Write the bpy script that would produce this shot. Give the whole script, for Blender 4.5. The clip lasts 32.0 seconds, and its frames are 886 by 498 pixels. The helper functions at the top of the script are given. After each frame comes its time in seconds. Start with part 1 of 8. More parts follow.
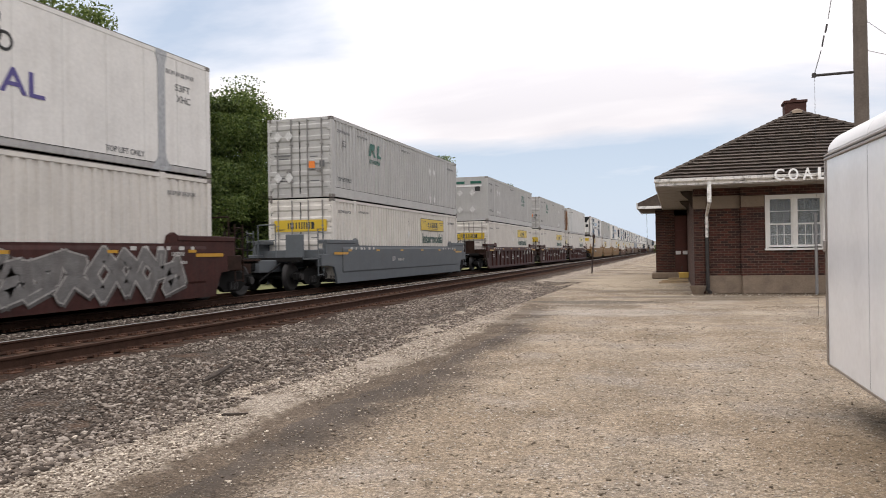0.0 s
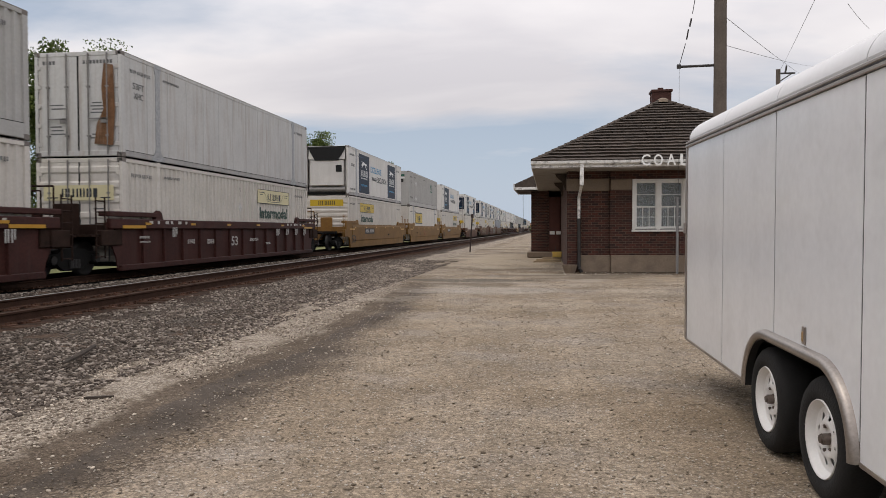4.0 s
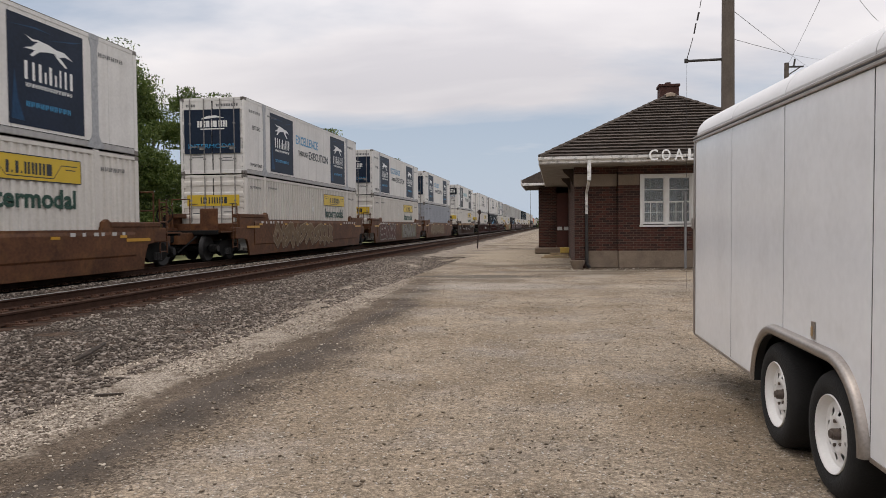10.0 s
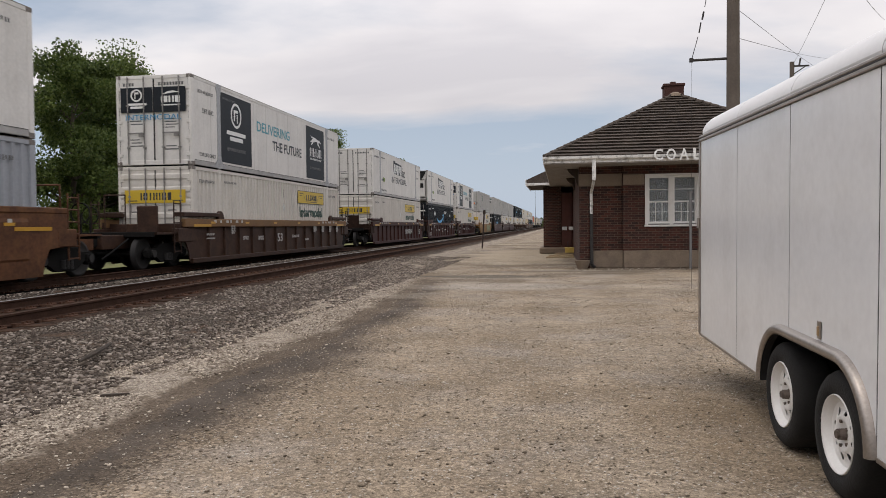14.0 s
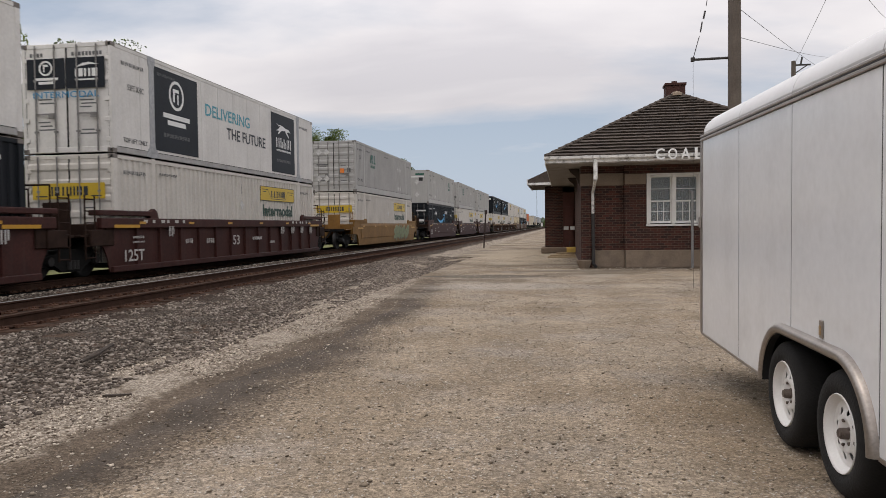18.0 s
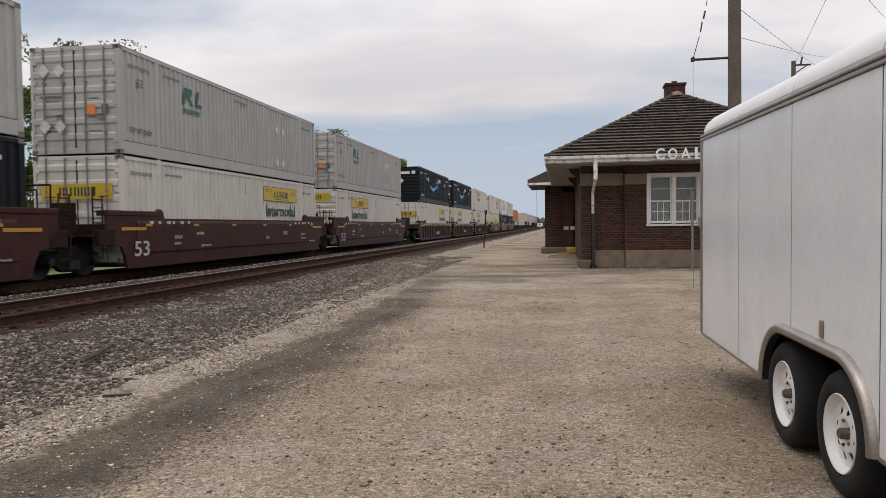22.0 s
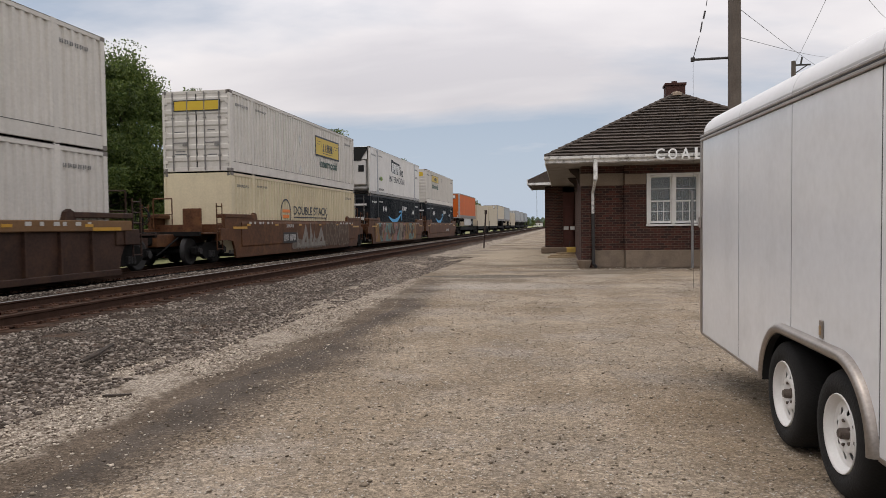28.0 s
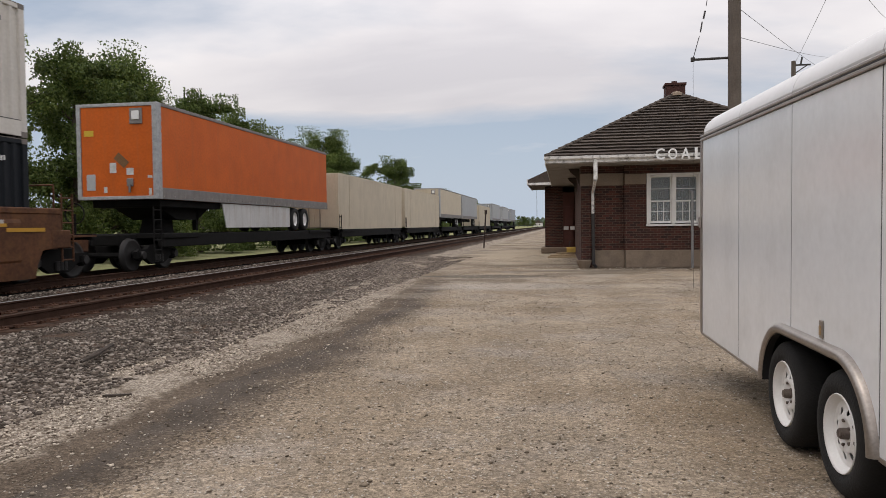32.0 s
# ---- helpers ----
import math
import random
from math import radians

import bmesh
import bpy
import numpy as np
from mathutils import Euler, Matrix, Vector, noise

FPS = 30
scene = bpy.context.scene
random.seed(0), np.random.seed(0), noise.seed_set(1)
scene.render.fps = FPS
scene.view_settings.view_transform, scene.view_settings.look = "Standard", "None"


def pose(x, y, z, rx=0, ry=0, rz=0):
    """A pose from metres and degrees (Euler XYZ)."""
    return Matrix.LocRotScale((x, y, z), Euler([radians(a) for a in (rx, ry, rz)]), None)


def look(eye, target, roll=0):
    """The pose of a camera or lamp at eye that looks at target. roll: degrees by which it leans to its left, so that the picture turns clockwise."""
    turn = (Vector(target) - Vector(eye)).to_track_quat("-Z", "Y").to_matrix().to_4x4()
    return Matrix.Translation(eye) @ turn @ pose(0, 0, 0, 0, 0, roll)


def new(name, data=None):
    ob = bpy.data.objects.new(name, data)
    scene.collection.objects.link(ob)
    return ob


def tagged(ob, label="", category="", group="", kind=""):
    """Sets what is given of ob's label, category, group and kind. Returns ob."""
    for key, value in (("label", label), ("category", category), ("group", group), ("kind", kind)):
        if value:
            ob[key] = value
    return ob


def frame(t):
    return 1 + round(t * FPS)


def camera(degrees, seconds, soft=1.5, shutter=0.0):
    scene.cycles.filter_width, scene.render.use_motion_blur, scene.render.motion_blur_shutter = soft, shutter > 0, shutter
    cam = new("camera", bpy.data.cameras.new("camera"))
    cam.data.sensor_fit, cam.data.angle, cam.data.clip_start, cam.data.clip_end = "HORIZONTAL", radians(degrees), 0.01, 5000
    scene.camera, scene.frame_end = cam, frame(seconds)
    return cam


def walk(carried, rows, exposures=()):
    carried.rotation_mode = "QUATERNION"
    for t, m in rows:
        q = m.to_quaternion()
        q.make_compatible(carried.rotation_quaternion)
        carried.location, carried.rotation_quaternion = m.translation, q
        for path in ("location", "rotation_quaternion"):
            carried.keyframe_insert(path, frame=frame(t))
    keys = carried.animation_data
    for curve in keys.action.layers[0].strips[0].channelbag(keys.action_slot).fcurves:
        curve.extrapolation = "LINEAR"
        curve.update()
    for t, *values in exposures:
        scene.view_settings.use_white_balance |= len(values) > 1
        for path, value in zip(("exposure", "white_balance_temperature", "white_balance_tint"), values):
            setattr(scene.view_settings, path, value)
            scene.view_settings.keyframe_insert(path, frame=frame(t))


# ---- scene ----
# ---------------------------------------------------------------- camera
EYE = (0.0, 0.0, 1.42)


def aim(yaw, pitch, roll):
    a, b = radians(yaw), radians(pitch)
    way = Vector((math.sin(a) * math.cos(b), math.cos(a) * math.cos(b), -math.sin(b)))
    return look(EYE, Vector(EYE) + way * 10, roll)


cam = camera(60.47, 32.0, soft=0.75, shutter=0.10)
walk(cam, [
    (0.0, aim(-16.923, -0.268, -0.924)),
    (0.5, aim(-11.625, -0.624, -0.962)),
    (1.0, aim(-10.054, -0.232, -0.681)),
    (1.5, aim(-8.203, 1.251, -0.769)),
    (2.0, aim(-8.342, 1.336, -0.556)),
    (2.5, aim(-8.277, 1.370, -0.479)),
    (3.0, aim(-8.185, 1.474, -0.300)),
    (3.5, aim(-8.085, 1.469, -0.246)),
    (5.5, aim(-7.319, 1.591, -0.191)),
    (6.0, aim(-7.312, 1.693, -0.260)),
    (6.5, aim(-7.349, 1.755, -0.305)),
    (7.0, aim(-7.569, 1.765, -0.383)),
    (7.5, aim(-7.803, 1.786, -0.362)),
    (8.0, aim(-7.987, 1.797, -0.371)),
    (8.5, aim(-8.135, 1.799, -0.435)),
    (9.0, aim(-8.268, 1.790, -0.424)),
    (9.5, aim(-8.374, 1.755, -0.482)),
    (10.0, aim(-8.471, 1.745, -0.536)),
    (10.5, aim(-8.547, 1.755, -0.551)),
    (11.0, aim(-8.611, 1.740, -0.565)),
    (11.5, aim(-8.666, 1.746, -0.522)),
    (12.0, aim(-8.691, 1.737, -0.575)),
    (12.5, aim(-8.745, 1.744, -0.563)),
    (13.0, aim(-8.776, 1.745, -0.555)),
    (13.5, aim(-8.803, 1.742, -0.566)),
    (14.0, aim(-8.828, 1.736, -0.624)),
    (14.5, aim(-8.869, 1.753, -0.693)),
    (16.5, aim(-8.949, 1.737, -0.747)),
    (32.0, aim(-8.949, 1.737, -0.747)),
], exposures=[(0.0, 0.06, 6570, 12.0), (0.5, -0.17, 6560, 12.0), (1.0, -0.39, 6540, 12.0), (32.0, -0.39, 6540, 12.0)])

# ---------------------------------------------------------------- sky and sun
SUN_EL, SUN_AZ = 70.0, 238.0      # degrees above the horizon; clockwise from +y
world = bpy.data.worlds.new("overcast_sky")
scene.world = world
world.use_nodes = True
wn, wl = world.node_tree.nodes, world.node_tree.links
wn.clear()
w_out = wn.new("ShaderNodeOutputWorld")
w_bg = wn.new("ShaderNodeBackground")
w_bg.inputs["Strength"].default_value = 0.1
sky = wn.new("ShaderNodeTexSky")
sky.sky_type = "NISHITA"
sky.sun_disc = False
sky.sun_elevation, sky.sun_rotation = radians(SUN_EL), radians(SUN_AZ)
sky.air_density, sky.dust_density, sky.ozone_density = 1.0, 1.5, 1.2
w_co = wn.new("ShaderNodeTexCoord")
w_sep = wn.new("ShaderNodeSeparateXYZ")
wl.new(w_co.outputs["Generated"], w_sep.inputs[0])


def wmath(op, a, b=None, c=None, clamp=False):
    n = wn.new("ShaderNodeMath")
    n.operation, n.use_clamp = op, clamp
    for i, v in enumerate((a, b, c)):
        if v is None:
            continue
        if isinstance(v, (int, float)):
            n.inputs[i].default_value = v
        else:
            wl.new(v, n.inputs[i])
    return n.outputs[0]


# cloud sheet on a plane high overhead: direction divided by its height
w_up = wmath("MAXIMUM", w_sep.outputs["Z"], 0.015)
w_div = wmath("ADD", w_up, 0.10)
w_px = wmath("DIVIDE", w_sep.outputs["X"], w_div)
w_py = wmath("DIVIDE", w_sep.outputs["Y"], w_div)
w_vec = wn.new("ShaderNodeCombineXYZ")
wl.new(w_px, w_vec.inputs[0])
wl.new(w_py, w_vec.inputs[1])
w_n1 = wn.new("ShaderNodeTexNoise")
w_n1.inputs["Scale"].default_value = 0.5
w_n1.inputs["Detail"].default_value = 7
w_n1.inputs["Roughness"].default_value = 0.52
w_n1.inputs["Distortion"].default_value = 0.2
w_map = wn.new("ShaderNodeMapping")
w_map.inputs["Location"].default_value = (3.4, 1.15, 0.0)
w_map.inputs["Scale"].default_value = (0.8, 1.0, 1.0)
wl.new(w_vec.outputs[0], w_map.inputs[0])
wl.new(w_map.outputs[0], w_n1.inputs["Vector"])
w_n2 = wn.new("ShaderNodeTexNoise")
w_n2.inputs["Scale"].default_value = 0.8
w_n2.inputs["Detail"].default_value = 6
w_n2.inputs["Distortion"].default_value = 0.3
wl.new(w_map.outputs[0], w_n2.inputs["Vector"])
# cover: thick overhead, thinning to clear blue haze low down
w_low = wn.new("ShaderNodeMapRange")
w_low.inputs["From Min"].default_value, w_low.inputs["From Max"].default_value = 0.10, 0.17
w_low.inputs["To Min"].default_value, w_low.inputs["To Max"].default_value = -0.20, 0.15
w_low.interpolation_type = "SMOOTHSTEP"
wl.new(w_sep.outputs["Z"], w_low.inputs["Value"])
w_cov = wmath("ADD", w_n1.outputs["Fac"], w_low.outputs["Result"])
w_rng = wn.new("ShaderNodeMapRange")
w_rng.inputs["From Min"].default_value, w_rng.inputs["From Max"].default_value = 0.47, 0.65
wl.new(w_cov, w_rng.inputs["Value"])
w_cl = wn.new("ShaderNodeValToRGB")
w_cl.color_ramp.elements[0].position, w_cl.color_ramp.elements[0].color = 0.33, (8.3, 8.15, 8.5, 1)
w_cl.color_ramp.elements[1].position, w_cl.color_ramp.elements[1].color = 0.62, (10.9, 10.6, 10.6, 1)
wl.new(w_n2.outputs["Fac"], w_cl.inputs["Fac"])
w_haze = wn.new("ShaderNodeMix")
w_haze.data_type = "RGBA"
w_hz = wn.new("ShaderNodeMapRange")
w_hz.inputs["From Min"].default_value, w_hz.inputs["From Max"].default_value = 0.0, 0.16
w_hz.inputs["To Min"].default_value, w_hz.inputs["To Max"].default_value = 0.85, 0.62
wl.new(w_sep.outputs["Z"], w_hz.inputs["Value"])
wl.new(w_hz.outputs["Result"], w_haze.inputs["Factor"])
wl.new(sky.outputs[0], w_haze.inputs["A"])
w_haze.inputs["B"].default_value = (7.1, 8.3, 9.9, 1)
w_mix = wn.new("ShaderNodeMix")
w_mix.data_type = "RGBA"
wl.new(w_rng.outputs["Result"], w_mix.inputs["Factor"])
wl.new(w_haze.outputs["Result"], w_mix.inputs["A"])
w_zen = wn.new("ShaderNodeMapRange")      # an overcast sky is brightest overhead
w_zen.inputs["From Min"].default_value, w_zen.inputs["From Max"].default_value = 0.15, 0.85
w_zen.inputs["To Min"].default_value, w_zen.inputs["To Max"].default_value = 1.0, 2.2
wl.new(w_sep.outputs["Z"], w_zen.inputs["Value"])
w_bri = wn.new("ShaderNodeVectorMath")
w_bri.operation = "SCALE"
wl.new(w_cl.outputs["Color"], w_bri.inputs[0])
wl.new(w_zen.outputs["Result"], w_bri.inputs["Scale"])
wl.new(w_bri.outputs[0], w_mix.inputs["B"])
wl.new(w_mix.outputs["Result"], w_bg.inputs["Color"])
wl.new(w_bg.outputs[0], w_out.inputs[0])

sun_data = bpy.data.lights.new("sun", "SUN")
sun_data.energy, sun_data.angle, sun_data.color = 0.75, radians(22), (1.0, 0.94, 0.86)
sun = new("sun", sun_data)
sun.matrix_world = look(
    (60 * math.sin(radians(SUN_AZ)), 60 * math.cos(radians(SUN_AZ)), 60 * math.tan(radians(SUN_EL))), (0, 0, 0))

# ---------------------------------------------------------------- materials
MATS = {}


def mat(name, color, rough=0.6, metal=0.0, var=0.15, scale=3.0, bump=0.0, bscale=60.0, dirt=0.0,
        dirtcol=(0.08, 0.06, 0.045), streak=0.0, rnd=0.0, spec=0.4, dscale=1.0):
    """A painted or natural surface: colour, two scales of variation, streaks of dirt and a fine relief."""
    if name in MATS:
        return MATS[name]
    m = bpy.data.materials.new(name)
    m.use_nodes = True
    N, L = m.node_tree.nodes, m.node_tree.links
    b = N["Principled BSDF"]
    b.inputs["Roughness"].default_value, b.inputs["Metallic"].default_value = rough, metal
    b.inputs["Specular IOR Level"].default_value = spec
    co = N.new("ShaderNodeTexCoord")
    n1 = N.new("ShaderNodeTexNoise")
    n1.inputs["Scale"].default_value, n1.inputs["Detail"].default_value = scale, 5
    L.new(co.outputs["Object"], n1.inputs["Vector"])
    n2 = N.new("ShaderNodeTexNoise")
    n2.inputs["Scale"].default_value, n2.inputs["Detail"].default_value = scale * 11, 4
    L.new(co.outputs["Object"], n2.inputs["Vector"])
    add = N.new("ShaderNodeMath")
    add.operation = "ADD"
    L.new(n1.outputs["Fac"], add.inputs[0])
    L.new(n2.outputs["Fac"], add.inputs[1])
    rg = N.new("ShaderNodeMapRange")
    rg.inputs["From Min"].default_value, rg.inputs["From Max"].default_value = 0.65, 1.35
    rg.inputs["To Min"].default_value, rg.inputs["To Max"].default_value = 1 - var, 1 + var
    L.new(add.outputs[0], rg.inputs["Value"])
    fac = rg.outputs["Result"]
    if rnd:
        oi = N.new("ShaderNodeObjectInfo")
        r2 = N.new("ShaderNodeMapRange")
        r2.inputs["To Min"].default_value, r2.inputs["To Max"].default_value = 1 - rnd, 1 + rnd
        L.new(oi.outputs["Random"], r2.inputs["Value"])
        mu = N.new("ShaderNodeMath")
        mu.operation = "MULTIPLY"
        L.new(fac, mu.inputs[0])
        L.new(r2.outputs["Result"], mu.inputs[1])
        fac = mu.outputs[0]
    sc = N.new("ShaderNodeVectorMath")
    sc.operation = "SCALE"
    sc.inputs[0].default_value = color[:3]
    L.new(fac, sc.inputs["Scale"])
    out = sc.outputs[0]
    if dirt or streak:
        mp = N.new("ShaderNodeMapping")
        mp.inputs["Scale"].default_value = (2.2, 2.2, 0.16) if streak else (1.1 * dscale, 1.1 * dscale, 1.1 * dscale)
        L.new(co.outputs["Object"], mp.inputs[0])
        n3 = N.new("ShaderNodeTexNoise")
        n3.inputs["Scale"].default_value, n3.inputs["Detail"].default_value, n3.inputs["Roughness"].default_value = 2.2, 7, 0.62
        L.new(mp.outputs[0], n3.inputs["Vector"])
        r3 = N.new("ShaderNodeMapRange")
        r3.inputs["From Min"].default_value, r3.inputs["From Max"].default_value = 0.5, 0.78
        r3.inputs["To Min"].default_value, r3.inputs["To Max"].default_value = 0.0, max(dirt, streak)
        L.new(n3.outputs["Fac"], r3.inputs["Value"])
        mx = N.new("ShaderNodeMix")
        mx.data_type = "RGBA"
        L.new(r3.outputs["Result"], mx.inputs["Factor"])
        L.new(out, mx.inputs["A"])
        mx.inputs["B"].default_value = (*dirtcol, 1)
        out = mx.outputs["Result"]
    L.new(out, b.inputs["Base Color"])
    if bump:
        nb = N.new("ShaderNodeTexNoise")
        nb.inputs["Scale"].default_value, nb.inputs["Detail"].default_value = bscale, 4
        L.new(co.outputs["Object"], nb.inputs["Vector"])
        bp = N.new("ShaderNodeBump")
        bp.inputs["Strength"].default_value, bp.inputs["Distance"].default_value = bump, 0.02
        L.new(nb.outputs["Fac"], bp.inputs["Height"])
        L.new(bp.outputs[0], b.inputs["Normal"])
    MATS[name] = m
    return m


def glass(name, tint, rough=0.05):
    m = bpy.data.materials.new(name)
    m.use_nodes = True
    b = m.node_tree.nodes["Principled BSDF"]
    b.inputs["Base Color"].default_value = (*tint, 1)
    b.inputs["Roughness"].default_value = rough
    b.inputs["Transmission Weight"].default_value = 0.85
    b.inputs["IOR"].default_value = 1.25
    return m


# ---------------------------------------------------------------- mesh helpers
class MB:
    """Collects vertices and faces of one mesh."""

    def __init__(self):
        self.v, self.f = [], []

    def add(self, vs, fs):
        o = len(self.v)
        self.v += [tuple(p) for p in vs]
        self.f += [tuple(i + o for i in q) for q in fs]
        return self

    def box(self, x0, x1, y0, y1, z0, z1, c=0.0):
        """A box; c is the width of its chamfered edges."""
        c = min(c, (x1 - x0) / 2.2, (y1 - y0) / 2.2, (z1 - z0) / 2.2)
        if c <= 0:
            vs = [(x, y, z) for z in (z0, z1) for y in (y0, y1) for x in (x0, x1)]
            return self.add(vs, [(0, 2, 3, 1), (4, 5, 7, 6), (0, 1, 5, 4), (2, 6, 7, 3), (0, 4, 6, 2), (1, 3, 7, 5)])
        bm = bmesh.new()
        bmesh.ops.create_cube(bm, size=1.0)
        for v in bm.verts:
            v.co = (x0 + (v.co.x + .5) * (x1 - x0), y0 + (v.co.y + .5) * (y1 - y0), z0 + (v.co.z + .5) * (z1 - z0))
        bmesh.ops.bevel(bm, geom=bm.edges[:], offset=c, segments=1, affect="EDGES")
        bm.verts.index_update()
        self.add([v.co[:] for v in bm.verts], [[v.index for v in f.verts] for f in bm.faces])
        bm.free()
        return self

    def cyl(self, p, q, r, n=10, r2=None, caps=True):
        p, q = Vector(p), Vector(q)
        r2 = r if r2 is None else r2
        d = (q - p).normalized()
        a = d.orthogonal().normalized()
        b = d.cross(a)
        vs = []
        for c, rr in ((p, r), (q, r2)):
            for i in range(n):
                t = 2 * math.pi * i / n
                vs.append(c + (a * math.cos(t) + b * math.sin(t)) * rr)
        fs = [(i, (i + 1) % n, n + (i + 1) % n, n + i) for i in range(n)]
        if caps:
            fs += [tuple(range(n))[::-1], tuple(range(n, 2 * n))]
        return self.add(vs, fs)

    def ring(self, c, axis, prof, n=24):
        """Turn a profile of (radius, along) about an axis through c."""
        ax = Vector(axis).normalized()
        a = ax.orthogonal().normalized()
        b = ax.cross(a)
        vs, k = [], len(prof)
        for i in range(n):
            t = 2 * math.pi * i / n
            e = a * math.cos(t) + b * math.sin(t)
            vs += [Vector(c) + e * r + ax * h for r, h in prof]
        fs = []
        for i in range(n):
            j = (i + 1) % n
            for m in range(k - 1):
                fs.append((i * k + m, j * k + m, j * k + m + 1, i * k + m + 1))
        return self.add(vs, fs)

    def prism(self, poly, axis, a, b):
        """A polygon pushed along an axis from a to b. poly holds the two other coordinates, in x, y, z order."""
        def put(p, h):
            return {"x": (h, p[0], p[1]), "y": (p[0], h, p[1]), "z": (p[0], p[1], h)}[axis]
        n = len(poly)
        vs = [put(p, a) for p in poly] + [put(p, b) for p in poly]
        fs = [tuple(range(n))[::-1], tuple(range(n, 2 * n))] + [(i, (i + 1) % n, n + (i + 1) % n, n + i) for i in range(n)]
        return self.add(vs, fs)

    def sheet(self, grid):
        """A sheet from rows of points."""
        h, w = len(grid), len(grid[0])
        vs = [p for row in grid for p in row]
        return self.add(vs, [(i * w + j, i * w + j + 1, (i + 1) * w + j + 1, (i + 1) * w + j)
                             for i in range(h - 1) for j in range(w - 1)])

    def mesh(self, name, material, smooth=False):
        me = bpy.data.meshes.new(name)
        me.from_pydata(self.v, [], self.f)
        bm = bmesh.new()
        bm.from_mesh(me)
        if len(bm.faces) < 60000:
            bmesh.ops.recalc_face_normals(bm, faces=bm.faces[:])
        bm.to_mesh(me)
        bm.free()
        if smooth:
            for p in me.polygons:
                p.use_smooth = True
        me.materials.append(material)
        return me


WRITING = {"lettering", "web_line", "logo_line", "sign_writing", "white_mark", "eco_writing", "stencil_bar", "stencil_line", "blue_streak"}


def part(name, mb, material, parent=None, label="", smooth=False, at=None):
    me = mb if isinstance(mb, bpy.types.Mesh) else mb.mesh(name, material, smooth)
    ob = new(name, me)
    ob.parent = parent
    if at is not None:
        ob.matrix_basis = at
    if label:
        ob["label"] = label
    if name in WRITING:
        ob["kind"] = "stuff"
    return ob


def thing(name, m, label, category, group="", kind=""):
    ob = new(name)
    ob.empty_display_size = 0.2
    ob.matrix_basis = m
    return tagged(ob, label, category, group, kind)


CACHE = {}


def shared(key, build):
    """A mesh that alike parts share."""
    if key not in CACHE:
        CACHE[key] = build()
    return CACHE[key]


def words(text, material, width, height, face="x", thick=0.004, bold=0.013):
    """Letters as a mesh, lower left corner at the origin; face x: read along +y on a wall that faces +x; face -y: read along +x."""
    key = ("words", text, material.name, round(width, 2), round(height, 2), face)
    if key in CACHE:
        return CACHE[key]
    cu = bpy.data.curves.new("lettering", "FONT")
    cu.body, cu.extrude, cu.resolution_u, cu.offset = text, 0.001, 3, 0.0 if "M" in text else (0.03 if text == "Intermodal" else bold)
    ob = new("lettering", cu)
    me = bpy.data.meshes.new_from_object(ob.evaluated_get(bpy.context.evaluated_depsgraph_get()))
    bpy.data.objects.remove(ob)
    co = np.empty(len(me.vertices) * 3)
    me.vertices.foreach_get("co", co)
    co = co.reshape(-1, 3)
    lo, hi = co.min(0), co.max(0)
    u = (co[:, 0] - lo[0]) / (hi[0] - lo[0]) * width
    v = (co[:, 1] - lo[1]) / (hi[1] - lo[1]) * height
    w = (co[:, 2] - lo[2]) / max(hi[2] - lo[2], 1e-6) * thick
    co = np.stack((w, u, v), 1) if face == "x" else np.stack((u, -w, v), 1)
    me.vertices.foreach_set("co", co.ravel())
    me.update()
    me.materials.clear()
    me.materials.append(material)
    CACHE[key] = me
    return me

# ---------------------------------------------------------------- ground
RAIL_TOP = 0.24
NEAR_TRACK, TRAIN_TRACK = -8.5, -12.9


def smooth(a, b, x):
    t = min(1.0, max(0.0, (x - a) / (b - a)))
    return t * t * (3 - 2 * t)


def ground_z(x, y):
    z = 0.05 * (1 - smooth(-6.4, -4.2, x))
    z += 0.13 * smooth(-10.95, -10.45, x) * (1 - smooth(-10.1, -9.6, x))
    z -= 0.33 * (1 - smooth(-18.0, -15.2, x))
    edge = x + 3.45 + min(1.6, 0.005 * (y - 9) ** 2)
    if 0 < y < 60 and -9 < x < 8:
        z += 0.035 * math.exp(-((edge + 0.35) / 0.35) ** 2) * (0.5 + noise.noise((x * 0.9, y * 0.5, 3.0)))
        z += 0.018 * noise.noise((x * 0.5, y * 0.4, 0)) + 0.007 * noise.noise((x * 2.6, y * 2.2, 5))
    return z


def nodes_of(name):
    m = bpy.data.materials.new(name)
    m.use_nodes = True
    return m, m.node_tree.nodes, m.node_tree.links, m.node_tree.nodes["Principled BSDF"]


